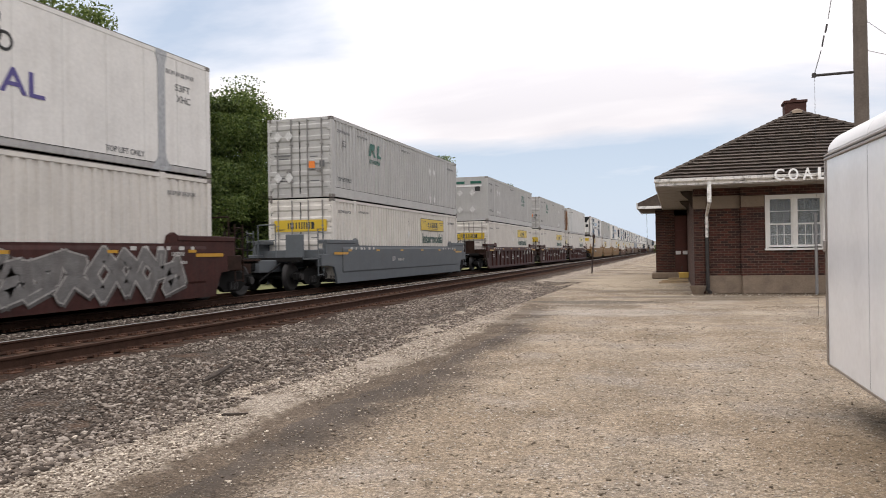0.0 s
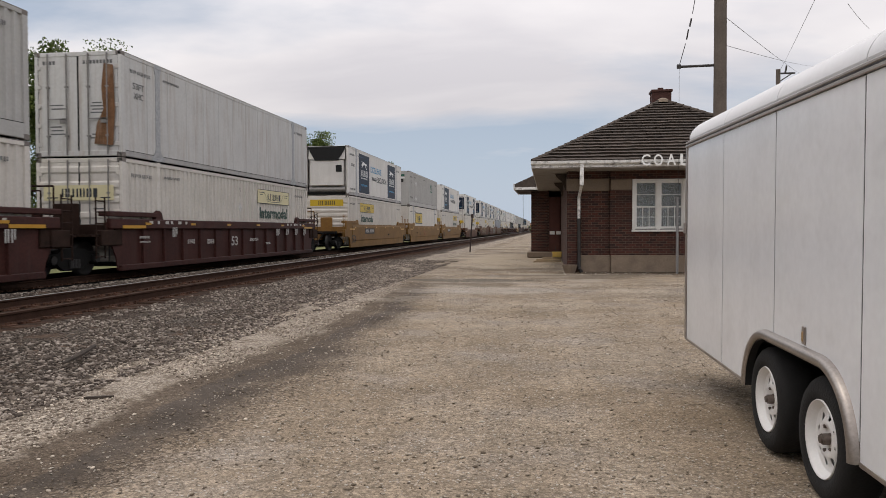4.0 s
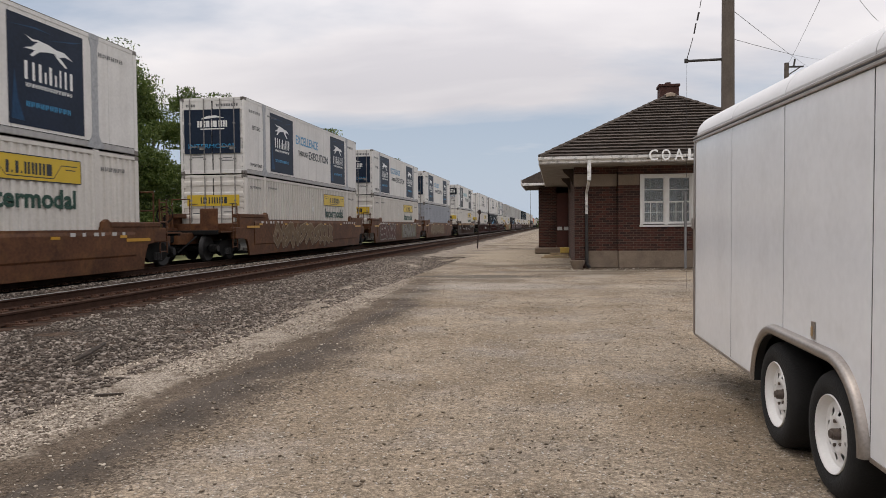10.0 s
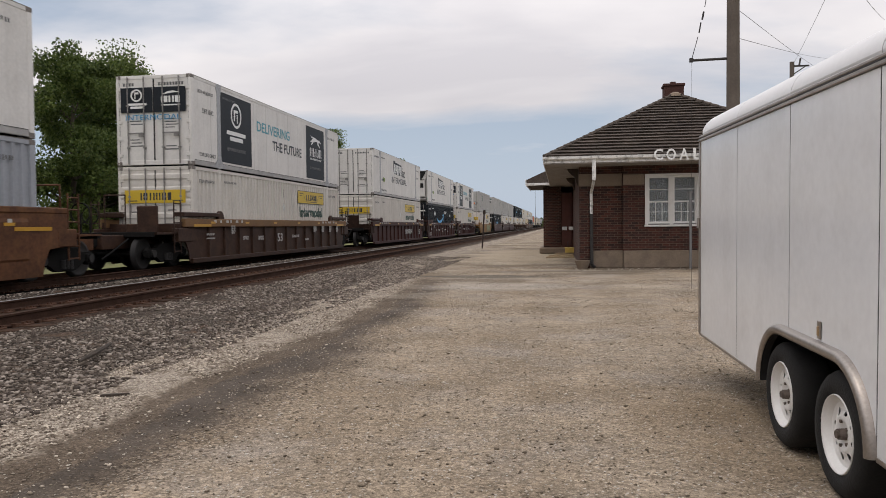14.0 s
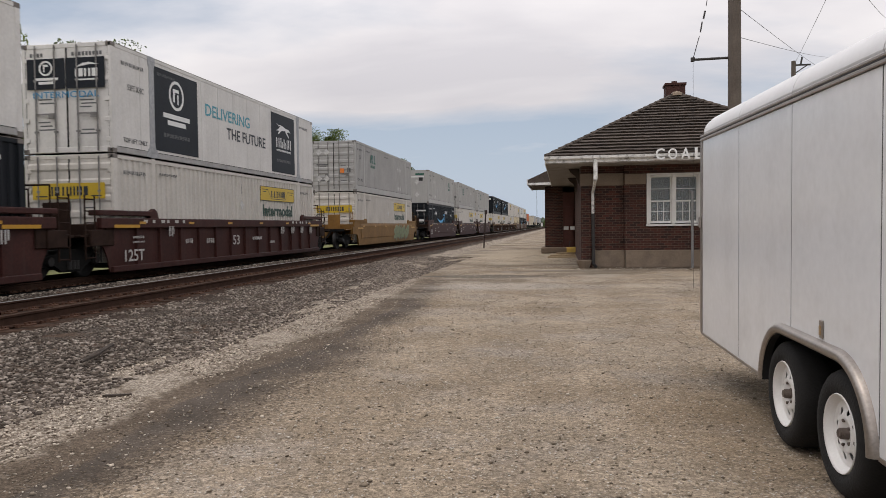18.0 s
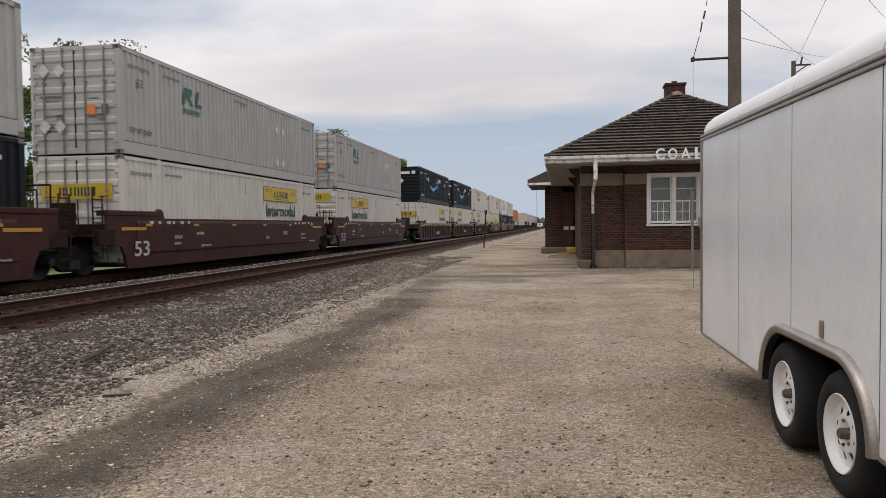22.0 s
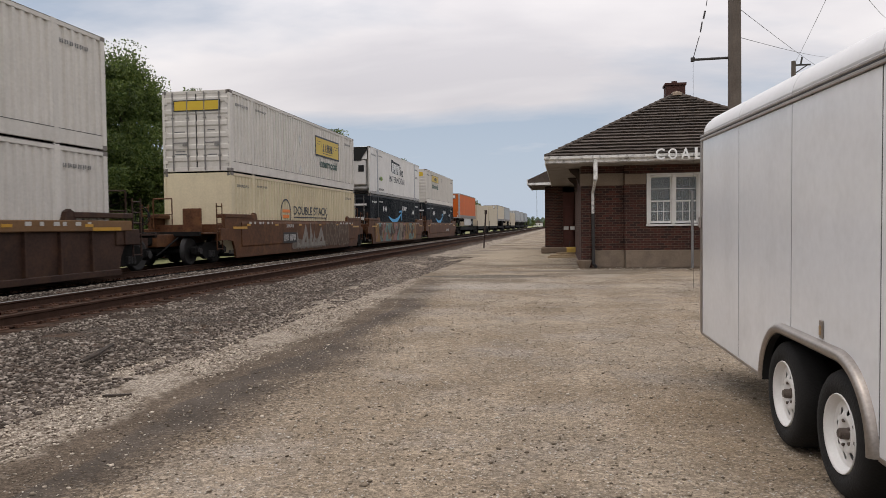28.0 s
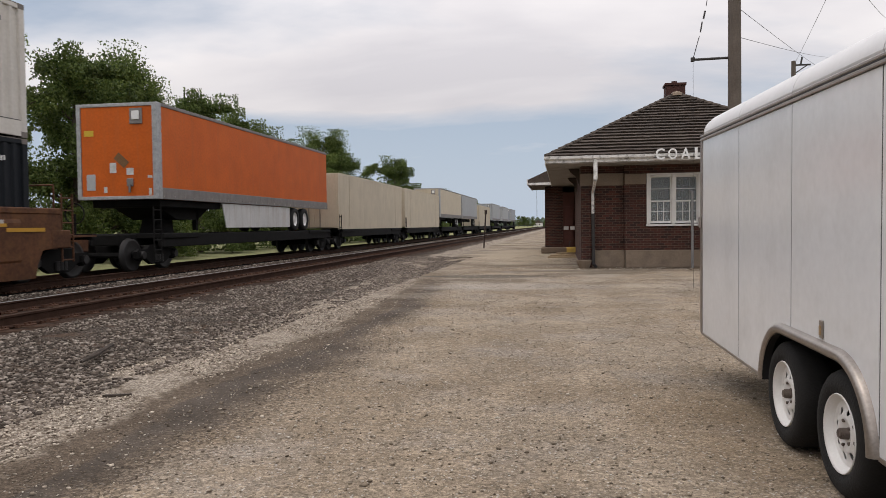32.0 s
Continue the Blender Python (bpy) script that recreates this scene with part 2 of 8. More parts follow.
class Net:
    """Short hand for shader nodes."""

    def __init__(self, N, L):
        self.N, self.L = N, L

    def put(self, sock, v):
        if hasattr(v, "node"):
            self.L.new(v, sock)
        elif isinstance(v, (tuple, list)) and len(v) == 3 and sock.type == "RGBA":
            sock.default_value = (*v, 1)
        else:
            sock.default_value = v

    def m(self, op, a, b=0.0, clamp=False):
        n = self.N.new("ShaderNodeMath")
        n.operation, n.use_clamp = op, clamp
        self.put(n.inputs[0], a)
        self.put(n.inputs[1], b)
        return n.outputs[0]

    def noise(self, vec, scale, detail=4, rough=0.5):
        n = self.N.new("ShaderNodeTexNoise")
        n.inputs["Scale"].default_value, n.inputs["Detail"].default_value, n.inputs["Roughness"].default_value = scale, detail, rough
        self.put(n.inputs["Vector"], vec)
        return n.outputs["Fac"]

    def cells(self, vec, scale, feature="F1"):
        n = self.N.new("ShaderNodeTexVoronoi")
        n.feature = feature
        n.inputs["Scale"].default_value = scale
        self.put(n.inputs["Vector"], vec)
        return n

    def span(self, v, a, b, c=0.0, d=1.0, soft=False):
        n = self.N.new("ShaderNodeMapRange")
        n.interpolation_type = "SMOOTHSTEP" if soft else "LINEAR"
        for k, q in zip(("From Min", "From Max", "To Min", "To Max"), (a, b, c, d)):
            n.inputs[k].default_value = q
        self.put(n.inputs["Value"], v)
        return n.outputs["Result"]

    def mix(self, f, a, b, kind="MIX"):
        n = self.N.new("ShaderNodeMix")
        n.data_type, n.blend_type = "RGBA", kind
        self.put(n.inputs["Factor"], f)
        self.put(n.inputs["A"], a)
        self.put(n.inputs["B"], b)
        return n.outputs["Result"]

    def scale(self, col, f):
        n = self.N.new("ShaderNodeVectorMath")
        n.operation = "SCALE"
        if hasattr(col, "node"):
            self.L.new(col, n.inputs[0])
        else:
            n.inputs[0].default_value = col
        self.put(n.inputs["Scale"], f)
        return n.outputs[0]


def ground_material():
    m, N, L, b = nodes_of("gravel_lot_and_ballast")
    n = Net(N, L)
    geo = N.new("ShaderNodeNewGeometry")
    pos = geo.outputs["Position"]
    sep = N.new("ShaderNodeSeparateXYZ")
    L.new(pos, sep.inputs[0])
    x, y = sep.outputs["X"], sep.outputs["Y"]
    warp = n.m("SUBTRACT", n.noise(pos, 0.55, 6, 0.6), 0.5)
    warp2 = n.m("SUBTRACT", n.noise(pos, 2.6, 5, 0.6), 0.5)
    dy = n.m("SUBTRACT", y, 9.0)
    bow = n.m("MINIMUM", n.m("MULTIPLY", n.m("MULTIPLY", dy, dy), 0.005), 1.6)
    e = n.m("ADD", n.m("ADD", x, 3.45), bow)
    e = n.m("ADD", e, n.m("ADD", n.m("MULTIPLY", warp, 0.9), n.m("MULTIPLY", warp2, 0.35)))
    # pebbles at three sizes
    c1 = n.cells(pos, 95.0)
    c2 = n.cells(pos, 38.0)
    c3 = n.cells(pos, 15.0)
    s1 = N.new("ShaderNodeSeparateColor")
    L.new(c1.outputs["Color"], s1.inputs[0])
    s2 = N.new("ShaderNodeSeparateColor")
    L.new(c2.outputs["Color"], s2.inputs[0])
    c4 = n.cells(pos, 55.0)
    s4 = N.new("ShaderNodeSeparateColor")
    L.new(c4.outputs["Color"], s4.inputs[0])
    # cell distance darkens the gaps between pebbles, as painted crevice shade
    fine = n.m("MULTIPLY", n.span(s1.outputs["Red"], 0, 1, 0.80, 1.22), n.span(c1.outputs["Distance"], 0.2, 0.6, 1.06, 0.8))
    fine = n.m("MULTIPLY", fine, n.span(s4.outputs["Red"], 0, 1, 0.76, 1.24))
    fine = n.m("MULTIPLY", fine, n.span(s2.outputs["Red"], 0, 1, 0.80, 1.22))
    fine = n.m("MULTIPLY", fine, n.span(n.noise(pos, 9.0, 2, 0.5), 0.3, 0.7, 0.88, 1.12))
    white = n.m("MULTIPLY", n.span(s4.outputs["Green"], 0.86, 0.92), n.span(c4.outputs["Distance"], 0.5, 0.3, 0, 0.65))
    dark = n.m("MULTIPLY", n.span(s4.outputs["Blue"], 0.84, 0.92), n.span(c4.outputs["Distance"], 0.5, 0.3, 0, 0.45))
    patch = n.noise(pos, 0.33, 5, 0.6)
    patch2 = n.noise(pos, 1.4, 6, 0.65)
    # wheel-worn bands run up the lot
    mpv = N.new("ShaderNodeMapping")
    mpv.inputs["Scale"].default_value = (1.0, 0.16, 1.0)
    mpv.inputs["Rotation"].default_value = (0, 0, 0.12)
    L.new(pos, mpv.inputs[0])
    bands = n.noise(mpv.outputs[0], 1.1, 5, 0.55)
    lot = n.mix(n.span(patch, 0.38, 0.62), (0.268, 0.210, 0.148), (0.350, 0.288, 0.217))
    lot = n.mix(n.span(n.noise(pos, 0.8, 4, 0.6), 0.5, 0.66, 0, 0.6), lot, (0.318, 0.279, 0.237))
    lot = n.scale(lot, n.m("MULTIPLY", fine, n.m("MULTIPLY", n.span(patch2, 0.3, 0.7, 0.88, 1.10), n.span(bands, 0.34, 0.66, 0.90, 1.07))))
    lot = n.mix(white, lot, (0.58, 0.56, 0.52))
    lot = n.mix(dark, lot, (0.07, 0.06, 0.05))
    # worn asphalt along the edge of the lot
    dirt = n.mix(n.span(patch2, 0.35, 0.65), (0.094, 0.073, 0.055), (0.140, 0.110, 0.083))
    dirt = n.scale(dirt, n.m("MULTIPLY", n.span(s1.outputs["Red"], 0, 1, 0.6, 1.35), n.span(s4.outputs["Red"], 0, 1, 0.72, 1.25)))
    es = n.m("ADD", e, n.m("MULTIPLY", n.m("SUBTRACT", bands, 0.5), 0.9))
    f_di = n.m("MULTIPLY", n.span(e, -0.05, 0.25, 0, 1, True), n.span(n.m("ADD", es, n.m("MULTIPLY", n.span(s4.outputs["Red"], 0, 1, -0.5, 0.5), 0.5)), 1.5, 0.8, 0, 0.95, True))
    f_di = n.m("MULTIPLY", f_di, n.span(y, 26.0, 16.0, 0.2, 1.0, True))
    col = n.mix(f_di, lot, dirt)
    asph = n.scale((0.080, 0.068, 0.058), n.m("MULTIPLY", n.span(s1.outputs["Red"], 0, 1, 0.85, 1.15), n.span(patch2, 0.3, 0.7, 0.75, 1.25)))
    f_as = n.m("MULTIPLY", n.span(es, 0.52, 0.62, 0, 1, True), n.span(es, 1.15, 0.72, 0, 1, True))
    f_as = n.m("MULTIPLY", f_as, n.span(y, 20.0, 14.5, 0.05, 0.8, True))
    f_as = n.m("MULTIPLY", f_as, n.span(n.noise(pos, 0.9, 4, 0.6), 0.34, 0.50, 0.55, 1.0))
    col = n.mix(f_as, col, asph)
    col = n.mix(n.m("MULTIPLY", white, n.span(f_di, 0, 1, 0, 0.3)), col, (0.42, 0.39, 0.35))
    # damp dark stains farther up the lot
    mps = N.new("ShaderNodeMapping")
    mps.inputs["Scale"].default_value = (0.42, 0.50, 1.0)
    L.new(pos, mps.inputs[0])
    st = n.m("MULTIPLY", n.span(n.noise(mps.outputs[0], 0.7, 4, 0.55), 0.52, 0.62, 0, 0.5, True), n.span(y, 14, 19))
    col = n.mix(st, col, (0.105, 0.086, 0.066))
    mott = n.m("MULTIPLY", n.span(n.noise(pos, 1.1, 3, 0.5), 0.36, 0.64, -0.5, 0.5), n.span(y, 4, 14, 0.14, 0.20))
    col = n.scale(col, n.m("ADD", 1.0, mott))
    pale = n.m("MULTIPLY", n.span(n.noise(mps.outputs[0], 1.3, 3, 0.5), 0.53, 0.66, 0, 0.6, True), n.span(y, 12, 18))
    col = n.mix(pale, col, (0.36, 0.315, 0.255))
    # dark soil along the foot of the depot wall, a damp strip across the lot and sandy ground beyond it
    foot = n.m("MULTIPLY", n.span(n.m("ADD", y, n.m("MULTIPLY", warp2, 1.6)), 23.9, 24.5, 0, 0.8, True), n.m("MULTIPLY", n.span(y, 25.4, 25.2), n.span(x, 0.2, 0.9, 0, 1, True)))
    col = n.mix(foot, col, n.scale((0.095, 0.070, 0.050), n.span(s2.outputs["Red"], 0, 1, 0.5, 1.7)))

    def patch_at(cx, cy, wx, wy, f):
        px_, py_ = n.m("DIVIDE", n.m("SUBTRACT", x, cx), wx), n.m("DIVIDE", n.m("SUBTRACT", y, cy), wy)
        r = n.m("SQRT", n.m("ADD", n.m("MULTIPLY", px_, px_), n.m("MULTIPLY", py_, py_)))
        r = n.m("ADD", r, n.m("ADD", n.m("MULTIPLY", warp, 1.1), n.m("MULTIPLY", warp2, 0.6)))
        return n.span(r, 1.1, 0.55, 0, f, True)
    col = n.mix(patch_at(-1.8, 36.0, 2.6, 9.0, 0.75), col, n.scale((0.40, 0.335, 0.25), n.span(s1.outputs["Red"], 0, 1, 0.85, 1.15)))
    col = n.mix(patch_at(-2.0, 21.0, 2.2, 0.8, 0.8), col, (0.110, 0.096, 0.080))
    col = n.mix(patch_at(0.4, 23.4, 2.6, 0.6, 0.6), col, (0.125, 0.105, 0.084))
    col = n.mix(patch_at(-1.4, 17.6, 2.6, 1.1, 0.45), col, n.scale((0.42, 0.385, 0.34), n.span(s2.outputs["Red"], 0, 1, 0.6, 1.4)))
    # rust-brown stain beside the trailer, partly the trailer's soft shadow painted in
    ox, oy = n.m("SUBTRACT", x, 1.15), n.m("MULTIPLY", n.m("SUBTRACT", y, 5.6), 0.55)
    far_from = n.m("ADD", n.m("SQRT", n.m("ADD", n.m("MULTIPLY", ox, ox), n.m("MULTIPLY", oy, oy))), n.m("MULTIPLY", warp2, 0.9))
    col = n.mix(n.span(far_from, 0.95, 0.25, 0, 0.3, True), col, n.scale((0.25, 0.185, 0.118), n.span(s1.outputs["Red"], 0, 1, 0.6, 1.4)))
    # scattered damp specks and crumbs of tar nearer by
    crumb = n.span(n.noise(pos, 6.0, 5, 0.7), 0.64, 0.70, 0, 0.55)
    col = n.mix(crumb, col, (0.10, 0.08, 0.058))
    # pale limestone shoulder
    s3 = N.new("ShaderNodeSeparateColor")
    L.new(c3.outputs["Color"], s3.inputs[0])
    lime = n.mix(s4.outputs["Red"], (0.22, 0.175, 0.135), (0.60, 0.525, 0.43))
    # gaps between the chips get their shade from the colour too
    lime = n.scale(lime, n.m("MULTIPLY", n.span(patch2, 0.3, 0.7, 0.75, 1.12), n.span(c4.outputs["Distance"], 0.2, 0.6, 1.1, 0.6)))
    lime = n.mix(n.m("MULTIPLY", n.span(n.noise(pos, 4.0, 4), 0.55, 0.66), 0.75), lime, (0.12, 0.09, 0.066))
    el = n.m("ADD", e, n.m("MULTIPLY", n.m("SUBTRACT", n.noise(pos, 0.8, 5, 0.65), 0.5), 1.5))
    f_li = n.m("MULTIPLY", n.span(el, 0.26, -0.02, 0, 1, True), n.span(el, -1.25, -0.95, 0, 1, True))
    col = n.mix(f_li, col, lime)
    # ballast
    bal = n.mix(s2.outputs["Red"], (0.042, 0.033, 0.026), (0.175, 0.142, 0.114))
    bal = n.mix(n.span(s4.outputs["Blue"], 0.82, 0.86, 0, 0.7), bal, (0.40, 0.36, 0.325))
    # shade between the ballast stones is multiplied into their colour
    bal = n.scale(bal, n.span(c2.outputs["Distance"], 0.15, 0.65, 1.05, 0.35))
    bal = n.mix(n.span(n.noise(pos, 1.7, 5, 0.65), 0.52, 0.66, 0, 0.75), bal, n.scale((0.118, 0.076, 0.053), n.span(s1.outputs["Red"], 0, 1, 0.5, 1.4)))
    f_ba = n.span(el, -0.92, -1.2, 0, 1, True)
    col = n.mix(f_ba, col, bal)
    # rust dust round the rails
    f_ru = n.m("MULTIPLY", n.span(x, -6.2, -7.4, 0, 0.8, True), n.span(x, -9.5, -9.3, 0, 1, True))
    col = n.mix(f_ru, col, n.scale((0.036, 0.022, 0.016), n.span(s2.outputs["Red"], 0, 1, 0.4, 1.6)))
    # dark ballast under the trains, blackened further by the train's shade put into the colour
    f_train_shade = n.m("MULTIPLY", n.span(n.m("ADD", x, n.m("MULTIPLY", warp2, 0.5)), -10.55, -10.95, 0, 0.97, True), n.span(x, -15.4, -14.4, 0, 1, True))
    col = n.mix(f_train_shade, col, n.scale((0.008, 0.007, 0.0066), n.span(s2.outputs["Red"], 0, 1, 0.5, 1.6)))
    # grass beyond the tracks and far off
    gr = n.mix(n.noise(pos, 0.9, 6, 0.65), (0.16, 0.165, 0.07), (0.30, 0.30, 0.165))
    f_gr = n.m("ADD", x, n.m("MULTIPLY", warp, 3.0))
    f_gr = n.span(f_gr, -16.0, -16.8, 0, 1, True)
    f_gr = n.m("MAXIMUM", f_gr, n.span(x, 26.0, 32.0, 0, 1, True))
    col = n.mix(f_gr, col, gr)
    L.new(col, b.inputs["Base Color"])
    b.inputs["Roughness"].default_value = 0.95
    b.inputs["Specular IOR Level"].default_value = 0.04
    h = n.m("ADD", n.m("MULTIPLY", c1.outputs["Distance"], -0.5), n.m("MULTIPLY", c2.outputs["Distance"], -0.7))
    h = n.m("ADD", h, n.m("MULTIPLY", n.m("MULTIPLY", c3.outputs["Distance"], -0.5), f_ba))
    bp = N.new("ShaderNodeBump")
    bp.inputs["Strength"].default_value, bp.inputs["Distance"].default_value = 0.8, 0.012
    L.new(h, bp.inputs["Height"])
    L.new(bp.outputs[0], b.inputs["Normal"])
    return m


GROUND = ground_material()
xs = [-3000, -1200, -500, -200, -100, -60, -40, -30, -24, -20, -18, -17, -16.2, -15.6, -15, -14, -13, -12, -11.4, -11, -10.8, -10.6, -10.4, -10.2, -10, -9.8, -9.6]
xs += list(np.arange(-9.4, 6.01, 0.16)) + [6.6, 7.5, 9, 12, 16, 22, 30, 45, 70, 120, 250, 600, 1400, 3000]
ys = [-3000, -1000, -400, -150, -60, -30, -15, -8, -4, -2, -0.5, 0.5] + list(np.arange(1.0, 30.0, 0.22))
ys += list(np.arange(30.5, 62, 1.2)) + [65, 70, 80, 95, 120, 160, 220, 320, 500, 900, 1600, 3000]
gm = MB().sheet([[(x, y, ground_z(x, y)) for x in xs] for y in ys])
ground = part("ground", gm, GROUND, smooth=True)
tagged(ground, "tan gravel lot with worn asphalt edge and grey ballast", "ground", kind="structure")


# ---------------------------------------------------------------- loose stones
def stone_mat(name, c0, c1, c2):
    m, N, L, b = nodes_of(name)
    n = Net(N, L)
    geo = N.new("ShaderNodeNewGeometry")
    r = N.new("ShaderNodeValToRGB")
    r.color_ramp.elements[0].color, r.color_ramp.elements[1].color = (*c0, 1), (*c2, 1)
    el = r.color_ramp.elements.new(0.6)
    el.color = (*c1, 1)
    L.new(geo.outputs["Random Per Island"], r.inputs[0])
    L.new(n.scale(r.outputs[0], n.span(n.noise(geo.outputs["Position"], 45.0, 5), 0.3, 0.7, 0.75, 1.2)), b.inputs["Base Color"])
    b.inputs["Roughness"].default_value = 0.92
    b.inputs["Specular IOR Level"].default_value = 0.2
    return m


def icosa():
    bm = bmesh.new()
    bmesh.ops.create_icosphere(bm, subdivisions=1, radius=1.0)
    v = np.array([p.co[:] for p in bm.verts])
    f = np.array([[p.index for p in q.verts] for q in bm.faces])
    bm.free()
    return v, f


OCTA = (np.array([(1, 0, 0), (-1, 0, 0), (0, 1, 0), (0, -1, 0), (0, 0, 1), (0, 0, -1)], float),
        np.array([(0, 2, 4), (2, 1, 4), (1, 3, 4), (3, 0, 4), (2, 0, 5), (1, 2, 5), (3, 1, 5), (0, 3, 5)]))


def scatter(name, spots, sizes, base, material, label, seed, sink=0.25):
    """Many loose stones as one mesh."""
    rg = np.random.default_rng(seed)
    bv, bf = base
    k, n = len(bv), len(spots)
    ang = rg.uniform(0, 2 * np.pi, (n, 2))
    ca, sa, cb, sb = np.cos(ang[:, 0]), np.sin(ang[:, 0]), np.cos(ang[:, 1]), np.sin(ang[:, 1])
    rz = np.stack([np.stack([ca, -sa, 0 * ca], -1), np.stack([sa, ca, 0 * ca], -1), np.stack([0 * ca, 0 * ca, 1 + 0 * ca], -1)], 1)
    rx = np.stack([np.stack([1 + 0 * cb, 0 * cb, 0 * cb], -1), np.stack([0 * cb, cb, -sb], -1), np.stack([0 * cb, sb, cb], -1)], 1)
    v = bv[None] * (1 + rg.uniform(-0.28, 0.28, (n, k, 1)))
    v = v * rg.uniform(0.5, 1.35, (n, 1, 3))
    v = np.einsum("nij,nkj->nki", rz @ rx, v) * np.asarray(sizes)[:, None, None]
    p = np.asarray(spots)
    v[:, :, 2] *= 0.55
    v = v + p[:, None, :]
    v[:, :, 2] += (np.asarray(sizes) * (0.55 - sink))[:, None]
    f = (bf[None] + (np.arange(n) * k)[:, None, None]).reshape(-1, 3)
    me = bpy.data.meshes.new(name)
    me.vertices.add(n * k)
    me.vertices.foreach_set("co", v.reshape(-1))
    me.loops.add(f.size)
    me.loops.foreach_set("vertex_index", f.reshape(-1))
    me.polygons.add(len(f))
    me.polygons.foreach_set("loop_start", np.arange(0, f.size, 3))
    me.update(calc_edges=True)
    me.materials.append(material)
    return tagged(new(name, me), label, "stones", kind="stuff")


def spots_in(n, x0, x1, y0, y1, seed, power=1.0, follow=False):
    rg = np.random.default_rng(seed)
    u = rg.uniform(0, 1, n) ** power
    y = y0 + (y1 - y0) * u
    x = rg.uniform(x0, x1, n)
    if follow:
        x = x - 3.45 - np.minimum(1.6, 0.005 * (y - 9) ** 2)
    return [(a, b, ground_z(a, b)) for a, b in zip(x, y)]


BALLAST = stone_mat("ballast_stone", (0.046, 0.036, 0.029), (0.150, 0.121, 0.098), (0.37, 0.32, 0.27))
LIME = stone_mat("limestone_chips", (0.10, 0.075, 0.058), (0.34, 0.285, 0.225), (0.66, 0.575, 0.47))
PEBBLE = stone_mat("lot_pebbles", (0.125, 0.098, 0.072), (0.29, 0.24, 0.18), (0.60, 0.54, 0.46))
rs = np.random.default_rng(7)
sp = spots_in(66000, -7.3, -4.0, 3.4, 34, 1, 1.45)
sp = [q for q in sp if noise.noise((q[0] * 1.3, q[1] * 0.6, 2.0)) + 0.6 * noise.noise((q[0] * 3.1, q[1] * 2.0, 4.0)) > -0.30]
scatter("ballast_stones", sp, rs.uniform(0.010, 0.021, len(sp)) * rs.choice([0.8, 1.0, 1.5], len(sp)), icosa(), BALLAST, "loose grey crushed stone ballast beside the track", 11)
sp = spots_in(12000, -10.75, -9.6, 3.5, 80, 2, 1.4)
scatter("ballast_stones", sp, rs.uniform(0.014, 0.034, len(sp)), icosa(), BALLAST, "loose grey crushed stone ballast between two tracks", 12)
sp = spots_in(22000, -1.05, 0.22, 3.2, 30, 3, 1.5, True)
sp = [q for q in sp if noise.noise((q[0] * 1.1, q[1] * 0.7, 9.0)) > -0.18]
scatter("gravel_chips", sp, rs.uniform(0.005, 0.013, len(sp)) * rs.choice([0.8, 1.0, 1.5], len(sp)), icosa(), LIME, "pale limestone chips along the lot's edge", 13)
sp = spots_in(36000, -3.2, 4.5, 2.0, 20, 4, 1.8)
scatter("pebbles", sp, rs.uniform(0.004, 0.0115, len(sp)) * rs.choice([0.8, 1.0, 1.7], len(sp), p=[0.5, 0.42, 0.08]), OCTA, PEBBLE, "small pale pebbles strewn over the gravel lot", 14)

sp = spots_in(10000, -4.6, 3.4, 12, 36, 8, 1.3)
sp = [q for q in sp if noise.noise((q[0] * 0.5, q[1] * 0.45, 6.0)) > 0.02]
scatter("gravel_chips", sp, rs.uniform(0.007, 0.017, len(sp)), OCTA, LIME, "pale chips strewn over the far part of the lot", 17)
sp = spots_in(420, 0.3, 7.4, 23.7, 25.1, 9)
scatter("loose_stones", sp, rs.uniform(0.010, 0.028, len(sp)), icosa(), PEBBLE, "rubble strewn along the foot of the depot wall", 18)
sp = spots_in(330, 0.1, 1.7, 2.9, 11, 5, 1.6, True)
scatter("loose_stones", sp, rs.uniform(0.006, 0.017, len(sp)), icosa(), LIME, "scattered pale stones on the worn edge of the lot", 15)
sp = spots_in(130, -2.0, 3.2, 2.6, 14, 6, 1.6)
scatter("loose_stones", sp, rs.uniform(0.006, 0.012, len(sp)), icosa(), BALLAST, "scattered dark stones on the gravel lot", 16)

# ---------------------------------------------------------------- tracks
RUST = mat("rusty_rail", (0.046, 0.025, 0.017), 0.85, 0.0, 0.35, 6, 0.3, 90, spec=0.1)
RUSTHEAD = mat("rusty_rail_head", (0.055, 0.031, 0.022), 0.8, 0.0, 0.3, 6, spec=0.1)
# ties of the train track: the shade below the cars is in this colour
SHADOWTIE = mat("shaded_black_tie", (0.009, 0.008, 0.007), 0.9, 0, 0.4, 4, rnd=0.2, spec=0.04)
RAILHEAD = mat("worn_rail_head", (0.30, 0.285, 0.27), 0.45, 0.7, 0.2, 5)
TIE = mat("weathered_tie", (0.056, 0.035, 0.025), 0.92, 0, 0.4, 4, 0.5, 50, rnd=0.25, spec=0.05)
PLATE = mat("tie_plate", (0.085, 0.046, 0.031), 0.85, 0.0, 0.3, 12, spec=0.1)
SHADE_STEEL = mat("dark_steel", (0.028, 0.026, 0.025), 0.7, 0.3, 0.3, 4)


